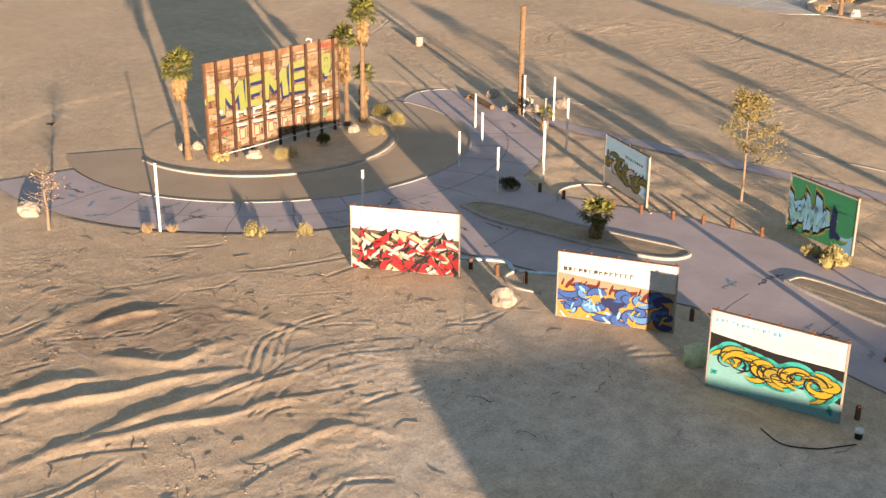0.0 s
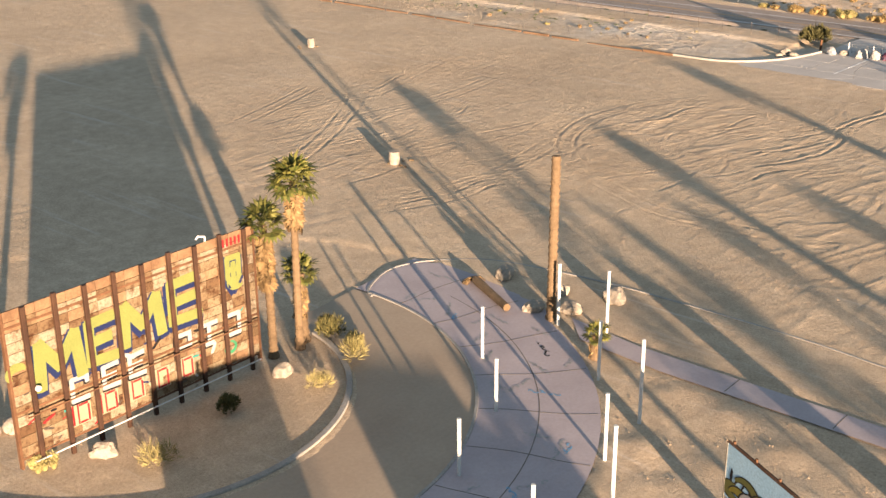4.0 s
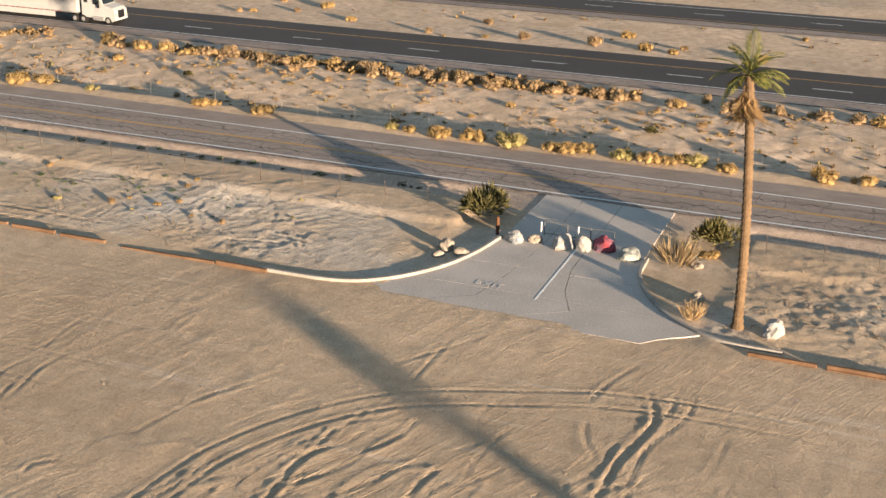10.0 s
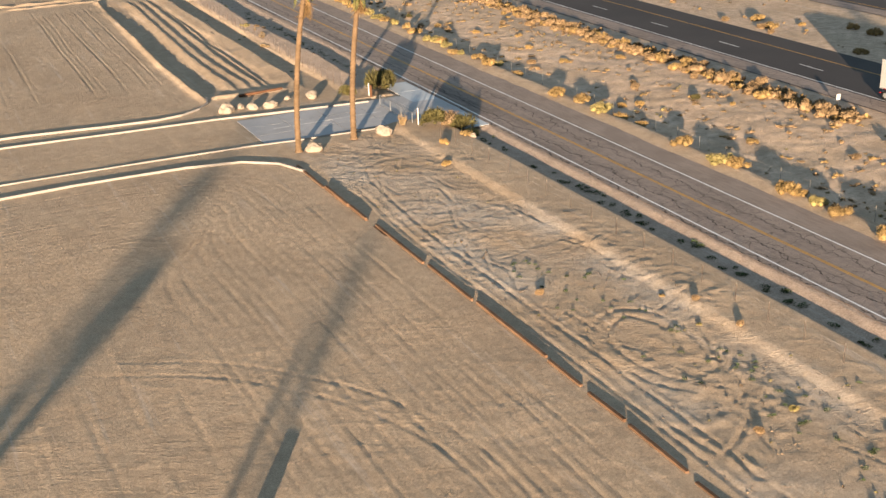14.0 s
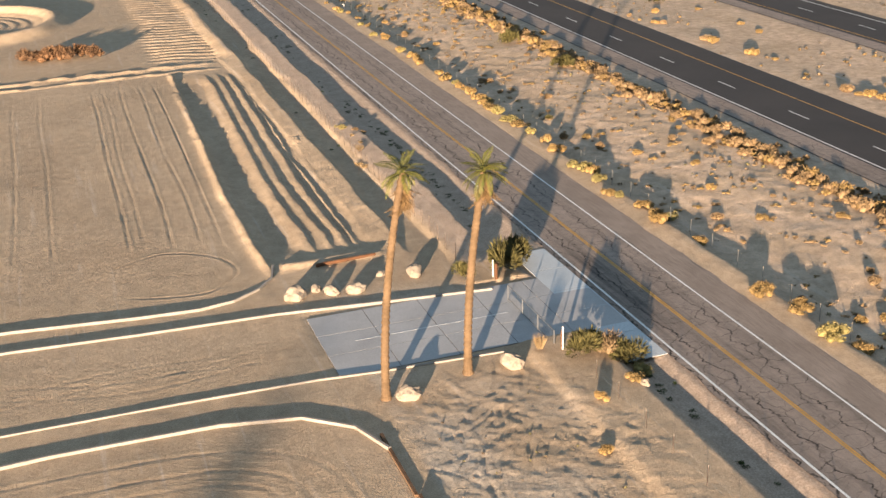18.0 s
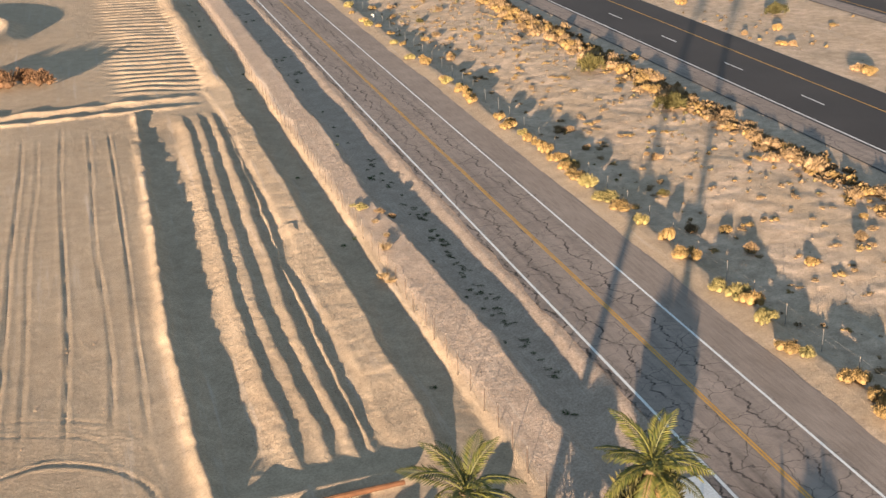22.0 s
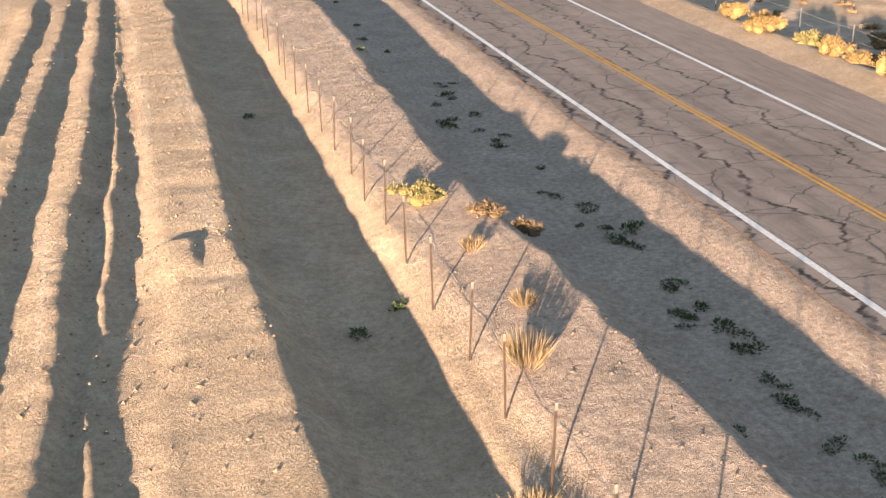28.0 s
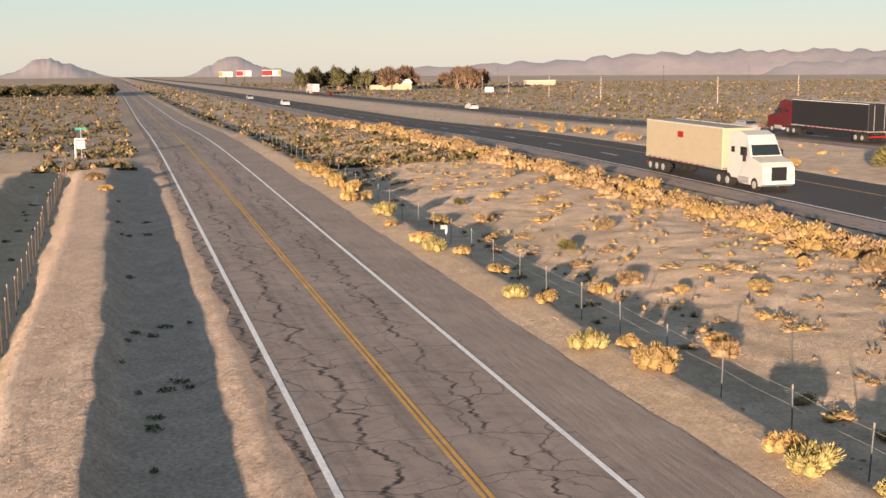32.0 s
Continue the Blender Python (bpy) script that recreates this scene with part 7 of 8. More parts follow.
for k, (x, y, s, m_, lab) in enumerate(((45.94, 21.64, 0.86, 2, "boulder sprayed pale green with dark marks"), (150.1, 74.9, 0.7, 3, "boulder sprayed grey and tan at the gate"), (150.6, 73.6, 0.5, -1, "pale brown boulder at the gate"), (150.4, 71.6, 0.85, 3, "large boulder with faded spray paint at the gate"), (150.8, 70.4, 0.75, 3, "boulder with faded spray paint at the gate"), (151.0, 69.0, 0.85, 0, "boulder sprayed red and black at the gate"), (150.0, 67.1, 0.75, 1, "boulder sprayed black and white at the gate"), (142.4, 57.0, 0.75, 3, "jumble of pale painted stone by a palm"))):
    rock(x, y, s, lab, k + 50, PAINTED[m_] if m_ >= 0 else None, 0.8)

# concrete barrels standing on the lot
for x, y in ((92.3, 83.4), (117.9, 120.2)):
    t = thing("barrel", x, y, gz(x, y), "squat pale concrete barrel with ribs on sand", "barrel", "barrels")
    part("drum", (*tube([(0, 0, -0.1), (0, 0, 0.3), (0, 0, 0.34), (0, 0, 0.62), (0, 0, 0.66), (0, 0, 0.92)], [0.4, 0.4, 0.43, 0.43, 0.4, 0.38], 18), STONE), t)
    part("rim", (*tube([(0, 0, 0.92), (0, 0, 0.98)], [0.42, 0.4], 18), STONE), t)
    for k in range(5):
        bush("dry", x + rb.uniform(-1.6, 1.6), y + rb.uniform(-1.4, 1.4), rb.uniform(0.12, 0.25), 0.15, "sprigs by the barrels")

# ---- low timber wall along the lot, in lengths with sand drifted between ----
WALL_TIMBER = surface("wall_timber", (0.10, 0.055, 0.03), (0.2, 0.12, 0.07), 0.5, 9.0, 0.95, 0.6, local=False)
wall = tagged(new("low_wall"), "low rust-brown timber wall half buried in sand", "wall", kind="structure")
wy = 30.0
wr = random.Random(12)
while wy < 170.5:
    ln = wr.choice((3.6, 5.2, 7.0, 9.0))
    if wy < 87 < wy + 30 and wy + ln > 57:
        wy = 87.2
    wx = float(np.interp(wy + ln / 2, (60, 86, 102, 115, 134, 150, 170), (139.3, 138.8, 139.0, 139.3, 139.55, 139.25, 138.95)))
    sunk = wr.uniform(-0.1, 0.06)
    for z in range(2):
        jit = wr.uniform(-0.04, 0.04)
        part("timber", (*moved(box(-0.1, 0.1, 0, ln, -0.2 + 0.21 * z, 0.0 + 0.21 * z, 0.02), pose(wx + jit, wy, sunk, wr.uniform(-0.8, 0.8), 0, wr.uniform(-0.6, 0.6))), WALL_TIMBER), wall)
    wy += ln + wr.choice((0.2, 0.5, 0.9, 1.4))

# ---- fences ----
def steel_fence(name, x, y0, y1, gap, h, label, skip=(), lean=0.0, wires=(0.3, 0.75, 1.2), mat_=None):
    f = tagged(new(name), label, "fence")
    me = mesh_from("post", *joined(box(-0.017, 0.017, -0.014, 0.014, -0.3, h, 0.004), box(-0.019, 0.019, -0.016, 0.016, h - 0.12, h + 0.004)), [mat_ or STEEL_POST, EDGE])
    for p in list(me.polygons)[-6:]:
        p.material_index = 1
    ys = [y for y in np.arange(y0, y1, gap) if not any(a < y < b for a, b in skip)]
    fr = random.Random(9)
    for y in ys:
        part("post", me, f, m=pose(x + fr.uniform(-0.06, 0.06), y + fr.uniform(-0.15, 0.15), gz(x, y), fr.uniform(-2, 2), fr.uniform(-2, 2) + lean, 0))
    for w in wires:
        vs, fs = [], []
        for a, b in zip(ys, ys[1:]):
            if b - a < gap * 1.5:
                vs, fs = joined((vs, fs), tube([(x, a, gz(x, a) + w), (x, (a + b) / 2, (gz(x, a) + gz(x, b)) / 2 + w - 0.04), (x, b, gz(x, b) + w)], 0.005, 3, False))
        part("wire", (vs, fs, WIRE), f)
    return f


steel_fence("wire_fence", 152.45, 197.2, 352, 2.145, 1.5, "straight line of brown steel fence posts with thin wires", wires=(0.35, 0.8, 1.25))
steel_fence("wire_fence", 153.9, 42, 176, 3.4, 1.3, "weathered steel post fence beside a ditch", skip=((62, 80),), wires=(0.5, 1.0))
steel_fence("roadside_fence", 172.9, 44, 420, 3.6, 1.45, "grey steel post fence among golden shrubs", wires=(0.4, 0.9, 1.3), mat_=GALV)


def pipe_gate(x, y0, y1, label, h=1.25):
    g = thing("gate", x, y0, 0, label, "gate")
    ln = y1 - y0
    for k in range(4):
        yy = ln * k / 3
        part("upright", (*tube([(0, yy, 0), (0, yy, h)], 0.035, 8), GALV), g)
    for z in (0.15, h):
        part("rail", (*tube([(0, 0, z), (0, ln, z)], 0.03, 8), GALV), g)
    n = 26
    for k in range(n):
        a, b = ln * k / n, ln * (k + 1.6) / n
        if b < ln:
            vs, fs = joined(tube([(0, a, 0.15), (0, b, h)], 0.006, 3, False), tube([(0, b, 0.15), (0, a, h)], 0.006, 3, False))
            part("mesh_wire", (vs, fs, GALV), g)
    return g


pipe_gate(153.4, 180.0, 188.3, "wide chain-link gate of galvanised pipe across the entrance")
pipe_gate(152.0, 68.6, 73.4, "low pipe gate between painted boulders", 0.95)
for x, y, h in ((153.9, 192.6, 1.5), (153.6, 179.0, 1.9), (150.9, 73.3, 1.3), (151.8, 71.0, 1.0)):
    t = thing("gate_post", x, y, 0, "white painted steel gate post", "post", "gate posts")
    part("shaft", (*tube([(0, 0, -0.2), (0, 0, h)], 0.06, 10), WHITE_POST), t)
    part("cap", (*tube([(0, 0, h), (0, 0, h + 0.06)], [0.07, 0.03], 10), WHITE_POST), t)

# faded painted words and a lane line on the south pad
WORN_WHITE = surface("worn_white_paint", (0.46, 0.42, 0.38), (0.58, 0.54, 0.49), 0.4, 12.0, 0.9, 0.2, local=False)
sp = new("pad_marking")
tagged(sp, "faded white paint marks on grey concrete slabs", "road marking", kind="structure")
part("lane_line", (*box(141.6, 150.4, 70.6, 70.72, 0.02, 0.024), PAINT_WHITE), sp)
lettering("EXIT", 0.9, Matrix.Translation((142.4, 74.8, 0.024)) @ pose(0, 0, 0, 0, 0, -90), WORN_WHITE, sp, "word", "faded white lettering", 0.002)
part("lane_line", (*box(141.0, 152.6, 186.3, 186.4, 0.02, 0.024), PAINT_WHITE), sp)

# ---- logs, debris, litter ----
t = thing("log", 141.6, 200.3, gz(143, 200.3) + 0.05, "long rusty beam lying on a sand bank", "log")
part("beam", (*tube([(0, 0, 0.15), (2.5, 0.1, 0.18), (5.0, 0, 0.3)], [0.16, 0.15, 0.12], 8), RUST), t)
pile = thing("brush_pile", 126.5, 289.5, 0, "large heap of reddish dry uprooted brush", "brush pile")
REDBRUSH = leafy("red_brush", (0.08, 0.045, 0.025), (0.2, 0.115, 0.06))
for k in range(9):
    part("clump", bush_mesh("clump", REDBRUSH, 1.5, 2.1, 300 + k, 7, 120, True, 0.025, 0.35), pile, m=pose(-4.4 + 1.1 * k, rb.uniform(-1, 1), 0, 0, 0, 40 * k) @ Matrix.Scale(rb.uniform(0.7, 1.1), 4))
deb = random.Random(77)
vs, fs = [], []
for k in range(2600):
    zone = deb.choice((0, 0, 0, 0, 1, 1, 1, 2, 3))
    x, y = ((deb.uniform(14, 46), deb.uniform(10, 58)), (deb.uniform(140, 160), deb.uniform(195, 345)), (deb.uniform(64, 74), deb.uniform(20, 50)), (deb.uniform(141, 152), deb.uniform(45, 175)))[zone]
    s = deb.uniform(0.02, 0.05) * (deb.uniform(0.6, 1.5) if zone in (0, 2) else 1)
    v, f = lump(s, s * deb.uniform(0.6, 1), s * 0.7, k, 1, 0.3)
    a = len(vs)
    vs += [(x + p[0], y + p[1], p[2]) for p in v]
    fs += [tuple(i + a for i in q) for q in f]
arr = np.array(vs)
arr[:, 2] += ground_z(arr[:, 0], arr[:, 1])
tagged(new("gravel_litter", mesh_from("gravel_litter", arr.tolist(), fs, SOIL)), "scattered pebbles and clods on sand", "stones", kind="stuff")
crng = np.random.default_rng(91)


def pebbles(name, label, spans, material):
    """Small stones and clods past counting: squashed eight-sided lumps strewn over ground."""
    px, py, ps = [], [], []
    for x0, x1, y0, y1, n, lo, hi in spans:
        px.append(crng.uniform(x0, x1, n))
        py.append(crng.uniform(y0, y1, n))
        ps.append(lo + (hi - lo) * crng.random(n) ** 3)
    px, py, ps = np.concatenate(px), np.concatenate(py), np.concatenate(ps)
    keep = vnoise(px, py, 2.4, 88) + vnoise(px, py, 9, 89) > crng.uniform(-0.45, 0.3, len(px))
    px, py, ps = px[keep], py[keep], ps[keep]
    n = len(px)
    form = np.array([(1, 0, 0), (0, 1, 0), (-1, 0, 0), (0, -1, 0), (0, 0, 0.75), (0, 0, -0.6)])
    co = form[None] * ps[:, None, None] * crng.uniform(0.6, 1.3, (n, 6, 1))
    a = crng.uniform(0, 6.28, n)[:, None]
    x = co[..., 0] * np.cos(a) - co[..., 1] * np.sin(a) + px[:, None]
    y = co[..., 0] * np.sin(a) + co[..., 1] * np.cos(a) + py[:, None]
    z = co[..., 2] + (ground_z(px, py) + 0.15 * ps)[:, None]
    tri = np.array([(0, 1, 4), (1, 2, 4), (2, 3, 4), (3, 0, 4), (1, 0, 5), (2, 1, 5), (3, 2, 5), (0, 3, 5)])
    fs = (tri[None] + 6 * np.arange(n)[:, None, None]).reshape(-1, 3)
    me = mesh_from(name, np.stack([x, y, z], -1).reshape(-1, 3).tolist(), fs.tolist(), material)
    return tagged(new(name, me), label, "stones", kind="stuff")


CLOD = surface("clod", (0.17, 0.125, 0.085), (0.3, 0.225, 0.155), 0.5, 9.0, 0.95, 0.3, local=False)
pebbles("bank_pebbles", "small stones and clods strewn over ditch banks", ((140, 149.3, 206, 268, 7000, 0.012, 0.06), (152.2, 155.6, 200, 290, 6000, 0.012, 0.045), (155, 160, 200, 280, 2600, 0.012, 0.04)), CLOD)
pebbles("verge_clods", "clods and small stones on churned verge", ((140.5, 153, 84, 176, 4200, 0.02, 0.08), (140.5, 158, 44, 60, 900, 0.02, 0.1)), CLOD)
pebbles("park_clods", "clods and small stones on bare sand", ((14, 44, 22, 56, 5200, 0.015, 0.08), (62, 76, 18, 50, 900, 0.015, 0.07), (48, 66, 59, 70, 400, 0.015, 0.08)), CLOD)
pebbles("lot_clods", "tiny clods on raked sand", ((86, 138, 42, 120, 3800, 0.015, 0.07), (96, 137, 205, 272, 1500, 0.02, 0.09), (172, 190, 60, 360, 3000, 0.03, 0.12)), CLOD)
TWIG = paint("twig", (0.11, 0.08, 0.055))
vs, fs = [], []
for k in range(380):
    zone = deb.choice((0, 0, 0, 1, 2))
    x, y = ((deb.uniform(14, 46), deb.uniform(10, 58)), (deb.uniform(141, 153), deb.uniform(45, 176)), (deb.uniform(144, 150), deb.uniform(46, 57)))[zone]
    a, ln = deb.uniform(0, 6.28), deb.uniform(0.2, 1.2)
    z = gz(x, y) + 0.03
    vs, fs = joined((vs, fs), tube([(x, y, z), (x + ln * 0.5 * math.cos(a), y + ln * 0.5 * math.sin(a), z + 0.015), (x + ln * math.cos(a + 0.3), y + ln * math.sin(a + 0.3), z)], [0.018, 0.015, 0.006], 4, False))
tagged(new("twig_litter", mesh_from("twig_litter", vs, fs, TWIG)), "broken dry twigs scattered over sand", "twigs", kind="stuff")
cable = thing("cable", 0, 0, 0, "dark cable lying loose on bare sand", "cable")
part("run", (*tube([(p.x, p.y, gz(p.x, p.y) + 0.03) for p in curve_through([(42.18, 16.15), (41.68, 15.27), (41.62, 14.64), (42.0, 13.87), (42.46, 13.31), (43.71, 12.5)], 6)], 0.03, 6), COLS["black"]), cable)
lantern = thing("lantern", 44.32, 12.69, gz(44.32, 12.69), "small white and black lamp head lying on sand", "lamp")
part("housing", (*box(-0.14, 0.14, -0.14, 0.14, -0.02, 0.3, 0.04), COLS["black"]), lantern)
part("cap", (*tube([(0, 0, 0.3), (0, 0, 0.42), (0, 0, 0.52)], [0.2, 0.2, 0.08], 10), WHITE_POST), lantern, "white cap")
# scrawls on the pink paving
scr = tagged(new("paving_scrawl"), "faded spray-paint scrawls on pink paving", "graffiti", kind="structure")
for k in range(96):
    if k % 2:
        a, r = deb.uniform(3.0, 6.3), deb.uniform(16.4, 20.4)
        x, y = PARK[0] + r * math.cos(a), PARK[1] + r * math.sin(a)
    else:
        x, y = deb.uniform(51.5, 60), deb.uniform(12, 43)
        if 54.8 < x < 60 and (28 < y or y < 23.5):
            continue
    sw = [swash(deb, 0.22 * q - 0.8, deb.uniform(-0.08, 0.08), deb.uniform(0.08, 0.2), deb.uniform(0.4, 0.9), 0.03, 0.0, 9) for q in range(deb.randrange(4, 9))]
    part("scrawl", (*joined(*sw), COLS[deb.choice(("white", "white", "black", "grey", "sky"))]), scr, m=pose(x, y, 0.011, -90, 0, 0) @ pose(0, 0, 0, 0, deb.uniform(0, 360), 0))

# unseen walls added behind the start; their long shade falls before the painted boards
ruin = thing("shade_walls", -1.0, -28.7, 0, "unseen long walls added to shade the sand", "ruin", rz=-31.5)
part("wall", (*box(0, 11.0, -0.3, 0, -0.3, 6.7), CONCRETE), ruin)
part("wall", (*box(11.004, 31.0, -0.3, 0, -0.3, 6.4), CONCRETE), ruin)
part("wall", (*box(0, 0.3, -9.0, -0.302, -0.3, 6.6), CONCRETE), ruin)
part("wall", (*box(30.7, 31.0, -9.0, -0.302, -0.3, 6.3), CONCRETE), ruin)
# ---- vehicles ----
CAR_WHITE = paint("vehicle_white", (0.34, 0.335, 0.325), 0.35, 0.03)
CAR_CREAM = paint("trailer_cream", (0.27, 0.235, 0.17), 0.5, 0.04)
CAR_SILVER = paint("vehicle_silver", (0.17, 0.18, 0.19), 0.3, 0.03)
CAR_RED = paint("vehicle_dark_red", (0.06, 0.008, 0.01), 0.3, 0.05)
CAR_BLACK = paint("trailer_black", (0.012, 0.012, 0.014), 0.4, 0.05)
TYRE = paint("tyre", (0.012, 0.012, 0.012), 0.9)
RIM = paint("rim", (0.2, 0.2, 0.2), 0.35)
GLASS = paint("vehicle_glass", (0.012, 0.018, 0.022), 0.08, 0.02)
LAMP_RED = paint("lamp_red", (0.2, 0.01, 0.01), 0.3)
LAMP_PALE = paint("lamp_pale", (0.3, 0.29, 0.26), 0.2)


def extrude(profile, w, taper=0.0, top=2.5):
    """A body of that side profile (x, z), w wide, drawn in by taper above top."""
    n = len(profile)
    vs = []
    for s in (-1, 1):
        for x, z in profile:
            vs.append((x, s * (w / 2 - (taper if z > top else 0)), z))
    fs = [tuple(range(n)), tuple(range(2 * n - 1, n - 1, -1))] + [(k, n + k, n + (k + 1) % n, (k + 1) % n) for k in range(n)]
    return vs, fs


def wheel(parent, x, y, r=0.5, w=0.3):
    s = 1 if y > 0 else -1
    wh = part("wheel", (*tube([(x, y - w / 2, r), (x, y - w / 2 + 0.04, r), (x, y + w / 2 - 0.04, r), (x, y + w / 2, r)], [r * 0.9, r, r, r * 0.9], 16), TYRE), parent)
    part("rim", (*tube([(x, y + s * w * 0.48, r), (x, y + s * (w * 0.5 + 0.03), r)], [r * 0.55, r * 0.5], 12), RIM), wh)


def truck(x, y, rz, length, paint_cab, paint_box, label, skirt=True, tri=False):
    """A tractor and box trailer; local +x runs forward from the trailer's tail."""
    t = thing("lorry", x, y, float(fall(x, y)) + 0.005, label, "lorry", "lorries on the highway", rz)
    L = length
    tr = part("trailer", (*box(0, L, -1.3, 1.3, 1.2, 4.05, 0.05), paint_box), t)
    part("roof_rail", (*box(0.02, L - 0.02, -1.31, -1.25, 4.0, 4.09), CAR_WHITE), tr)
    part("roof_rail", (*box(0.02, L - 0.02, 1.25, 1.31, 4.0, 4.09), CAR_WHITE), tr)
    part("floor_rail", (*box(0, L, -1.315, 1.315, 1.12, 1.24), RIM), tr)
    for s in (-0.62, 0.62):
        d = part("rear_door", (*box(-0.03, -0.004, s - 0.58, s + 0.58, 1.3, 3.95), paint_box), tr)
        part("door_bar", (*tube([(-0.06, s, 1.3), (-0.06, s, 3.95)], 0.03, 6), RIM), d)
    part("bumper_bar", (*box(-0.05, 0.08, -1.2, 1.2, 0.55, 0.7), LAMP_RED), t)
    for k in range(int(L - 1)):
        for y0, y1 in ((-1.325, -1.316), (1.316, 1.325)):
            part("marker_strip", (*box(0.6 + 0.9 * k, 1.05 + 0.9 * k, y0, y1, 1.14, 1.22), LAMP_RED), tr)
    if skirt:
        part("side_skirt", (*box(3.2, L - 3.4, -1.28, -1.24, 0.45, 1.1), paint_box), t)
        part("side_skirt", (*box(3.2, L - 3.4, 1.24, 1.28, 0.45, 1.1), paint_box), t)
    for wx in (0.9, 2.1) + ((3.2,) if tri else ()):
        for s in (-1.08, 1.08):
            wheel(t, wx, s, 0.5, 0.5)
    c0 = L + 0.6
    prof = [(c0, 0.75), (c0, 3.85), (c0 + 1.3, 4.0), (c0 + 2.3, 3.75), (c0 + 2.75, 3.2), (c0 + 3.15, 2.35), (c0 + 4.4, 2.05), (c0 + 4.75, 1.75), (c0 + 4.85, 0.6), (c0 + 4.5, 0.45), (c0 + 2.2, 0.45), (c0 + 1.6, 0.75)]
    cab = part("cab", (*extrude(prof, 2.4, 0.16, 3.0), paint_cab), t)
    part("windscreen", (*[[(c0 + 2.80, -1.0, 3.12), (c0 + 2.80, 1.0, 3.12), (c0 + 3.18, 1.08, 2.42), (c0 + 3.18, -1.08, 2.42)], [(0, 1, 2, 3)]], GLASS), cab)
    for s in (-1, 1):
        part("side_window", (*box(c0 + 1.75, c0 + 2.65, min(s * 1.2, s * 1.215), max(s * 1.2, s * 1.215), 2.35, 2.95), GLASS), cab)
        part("sleeper_window", (*box(c0 + 0.5, c0 + 0.95, min(s * 1.2, s * 1.215), max(s * 1.2, s * 1.215), 2.5, 2.9), GLASS), cab)
        part("mirror", (*box(c0 + 2.6, c0 + 2.75, min(s * 1.32, s * 1.5), max(s * 1.32, s * 1.5), 2.0, 2.75), CAR_BLACK), cab)
        part("headlamp", (*box(c0 + 4.66, c0 + 4.86, min(s * 0.75, s * 1.1), max(s * 0.75, s * 1.1), 1.0, 1.35), LAMP_PALE), cab)
        part("fuel_tank", (*moved(tube([(0, 0, 0), (1.5, 0, 0)], 0.34, 12), pose(c0 + 1.6, s * 0.95, 0.72)), RIM), t)
        wheel(t, c0 + 3.75, s * 1.05, 0.5, 0.32)
        for wx in (c0 - 1.1, c0 + 0.15):
            wheel(t, wx, s * 1.0, 0.5, 0.5)
    part("grille", (*box(c0 + 4.8, c0 + 4.89, -0.55, 0.55, 0.85, 1.75), CAR_BLACK), cab)
    part("chassis", (*box(0.4, c0 + 4.2, -0.45, 0.45, 0.75, 1.08), TYRE), t)
    return t


def car(x, y, rz, material, label, tall=0.0):
    t = thing("car", x, y, float(fall(x, y)) + 0.005, label, "car", "cars on the highway", rz)
    prof = [(-2.3, 0.32), (-2.36, 0.7), (-2.25, 0.98), (-1.75, 1.03 + tall * 0.4), (-1.3 - tall, 1.42 + tall), (0.35, 1.46 + tall), (1.15, 1.02 + tall * 0.3), (2.05, 0.88 + tall * 0.3), (2.33, 0.62), (2.3, 0.3)]
    body = part("body", (*extrude(prof, 1.8, 0.14, 1.2), material), t)
    part("windscreen", (*[[(0.43, -0.66, 1.44 + tall), (0.43, 0.66, 1.44 + tall), (1.12, 0.78, 1.07 + tall * 0.3), (1.12, -0.78, 1.07 + tall * 0.3)], [(0, 1, 2, 3)]], GLASS), body)
    part("rear_window", (*[[(-1.38 - tall, -0.66, 1.41 + tall), (-1.38 - tall, 0.66, 1.41 + tall), (-1.76, 0.78, 1.1 + tall * 0.4), (-1.76, -0.78, 1.1 + tall * 0.4)], [(3, 2, 1, 0)]], GLASS), body)
    for s in (-1, 1):
        part("side_window", (*[[(-1.25, s * 0.84, 1.1), (0.9, s * 0.84, 1.1), (0.3, s * 0.79, 1.38 + tall), (-1.05, s * 0.79, 1.36 + tall)], [(0, 1, 2, 3)]], GLASS), body)
        part("tail_lamp", (*box(-2.39, -2.3, min(s * 0.5, s * 0.85), max(s * 0.5, s * 0.85), 0.75, 0.92), LAMP_RED), body)
        part("headlamp", (*box(2.2, 2.36, min(s * 0.5, s * 0.82), max(s * 0.5, s * 0.82), 0.62, 0.76), LAMP_PALE), body)
        for wx in (-1.4, 1.42):
            wheel(t, wx, s * 0.8, 0.33, 0.22)
    return t


truck_a = truck(198.9, 162.6, -90, 15.2, CAR_WHITE, CAR_WHITE, "white lorry with long white box trailer on the highway")
part("dark_mark", (*joined(*[box(1.0 + 1.1 * k, 1.75 + 1.1 * k, -1.33, -1.304, 2.95, 3.5) for k in range(4)], box(1.2, 5.0, -1.33, -1.304, 2.6, 2.75)), CAR_BLACK), truck_a, "dark plain mark on the trailer side")
truck_b = truck(199.0, 336.7, -90, 12.6, CAR_WHITE, CAR_CREAM, "white lorry with a cream box trailer on the highway", False, True)
part("red_mark", (*box(5.6, 6.5, -1.33, -1.304, 3.0, 3.45), LAMP_RED), truck_b, "small red mark on the trailer side")
truck_c = truck(233.6, 357.0, 90, 14.8, CAR_RED, CAR_BLACK, "dark red lorry with a black trailer on the highway")
car(233.2, 384.0, 90, CAR_SILVER, "silver saloon car on the far carriageway")
car(239.0, 287.0, 90, CAR_WHITE, "white estate car on the far carriageway", 0.22)
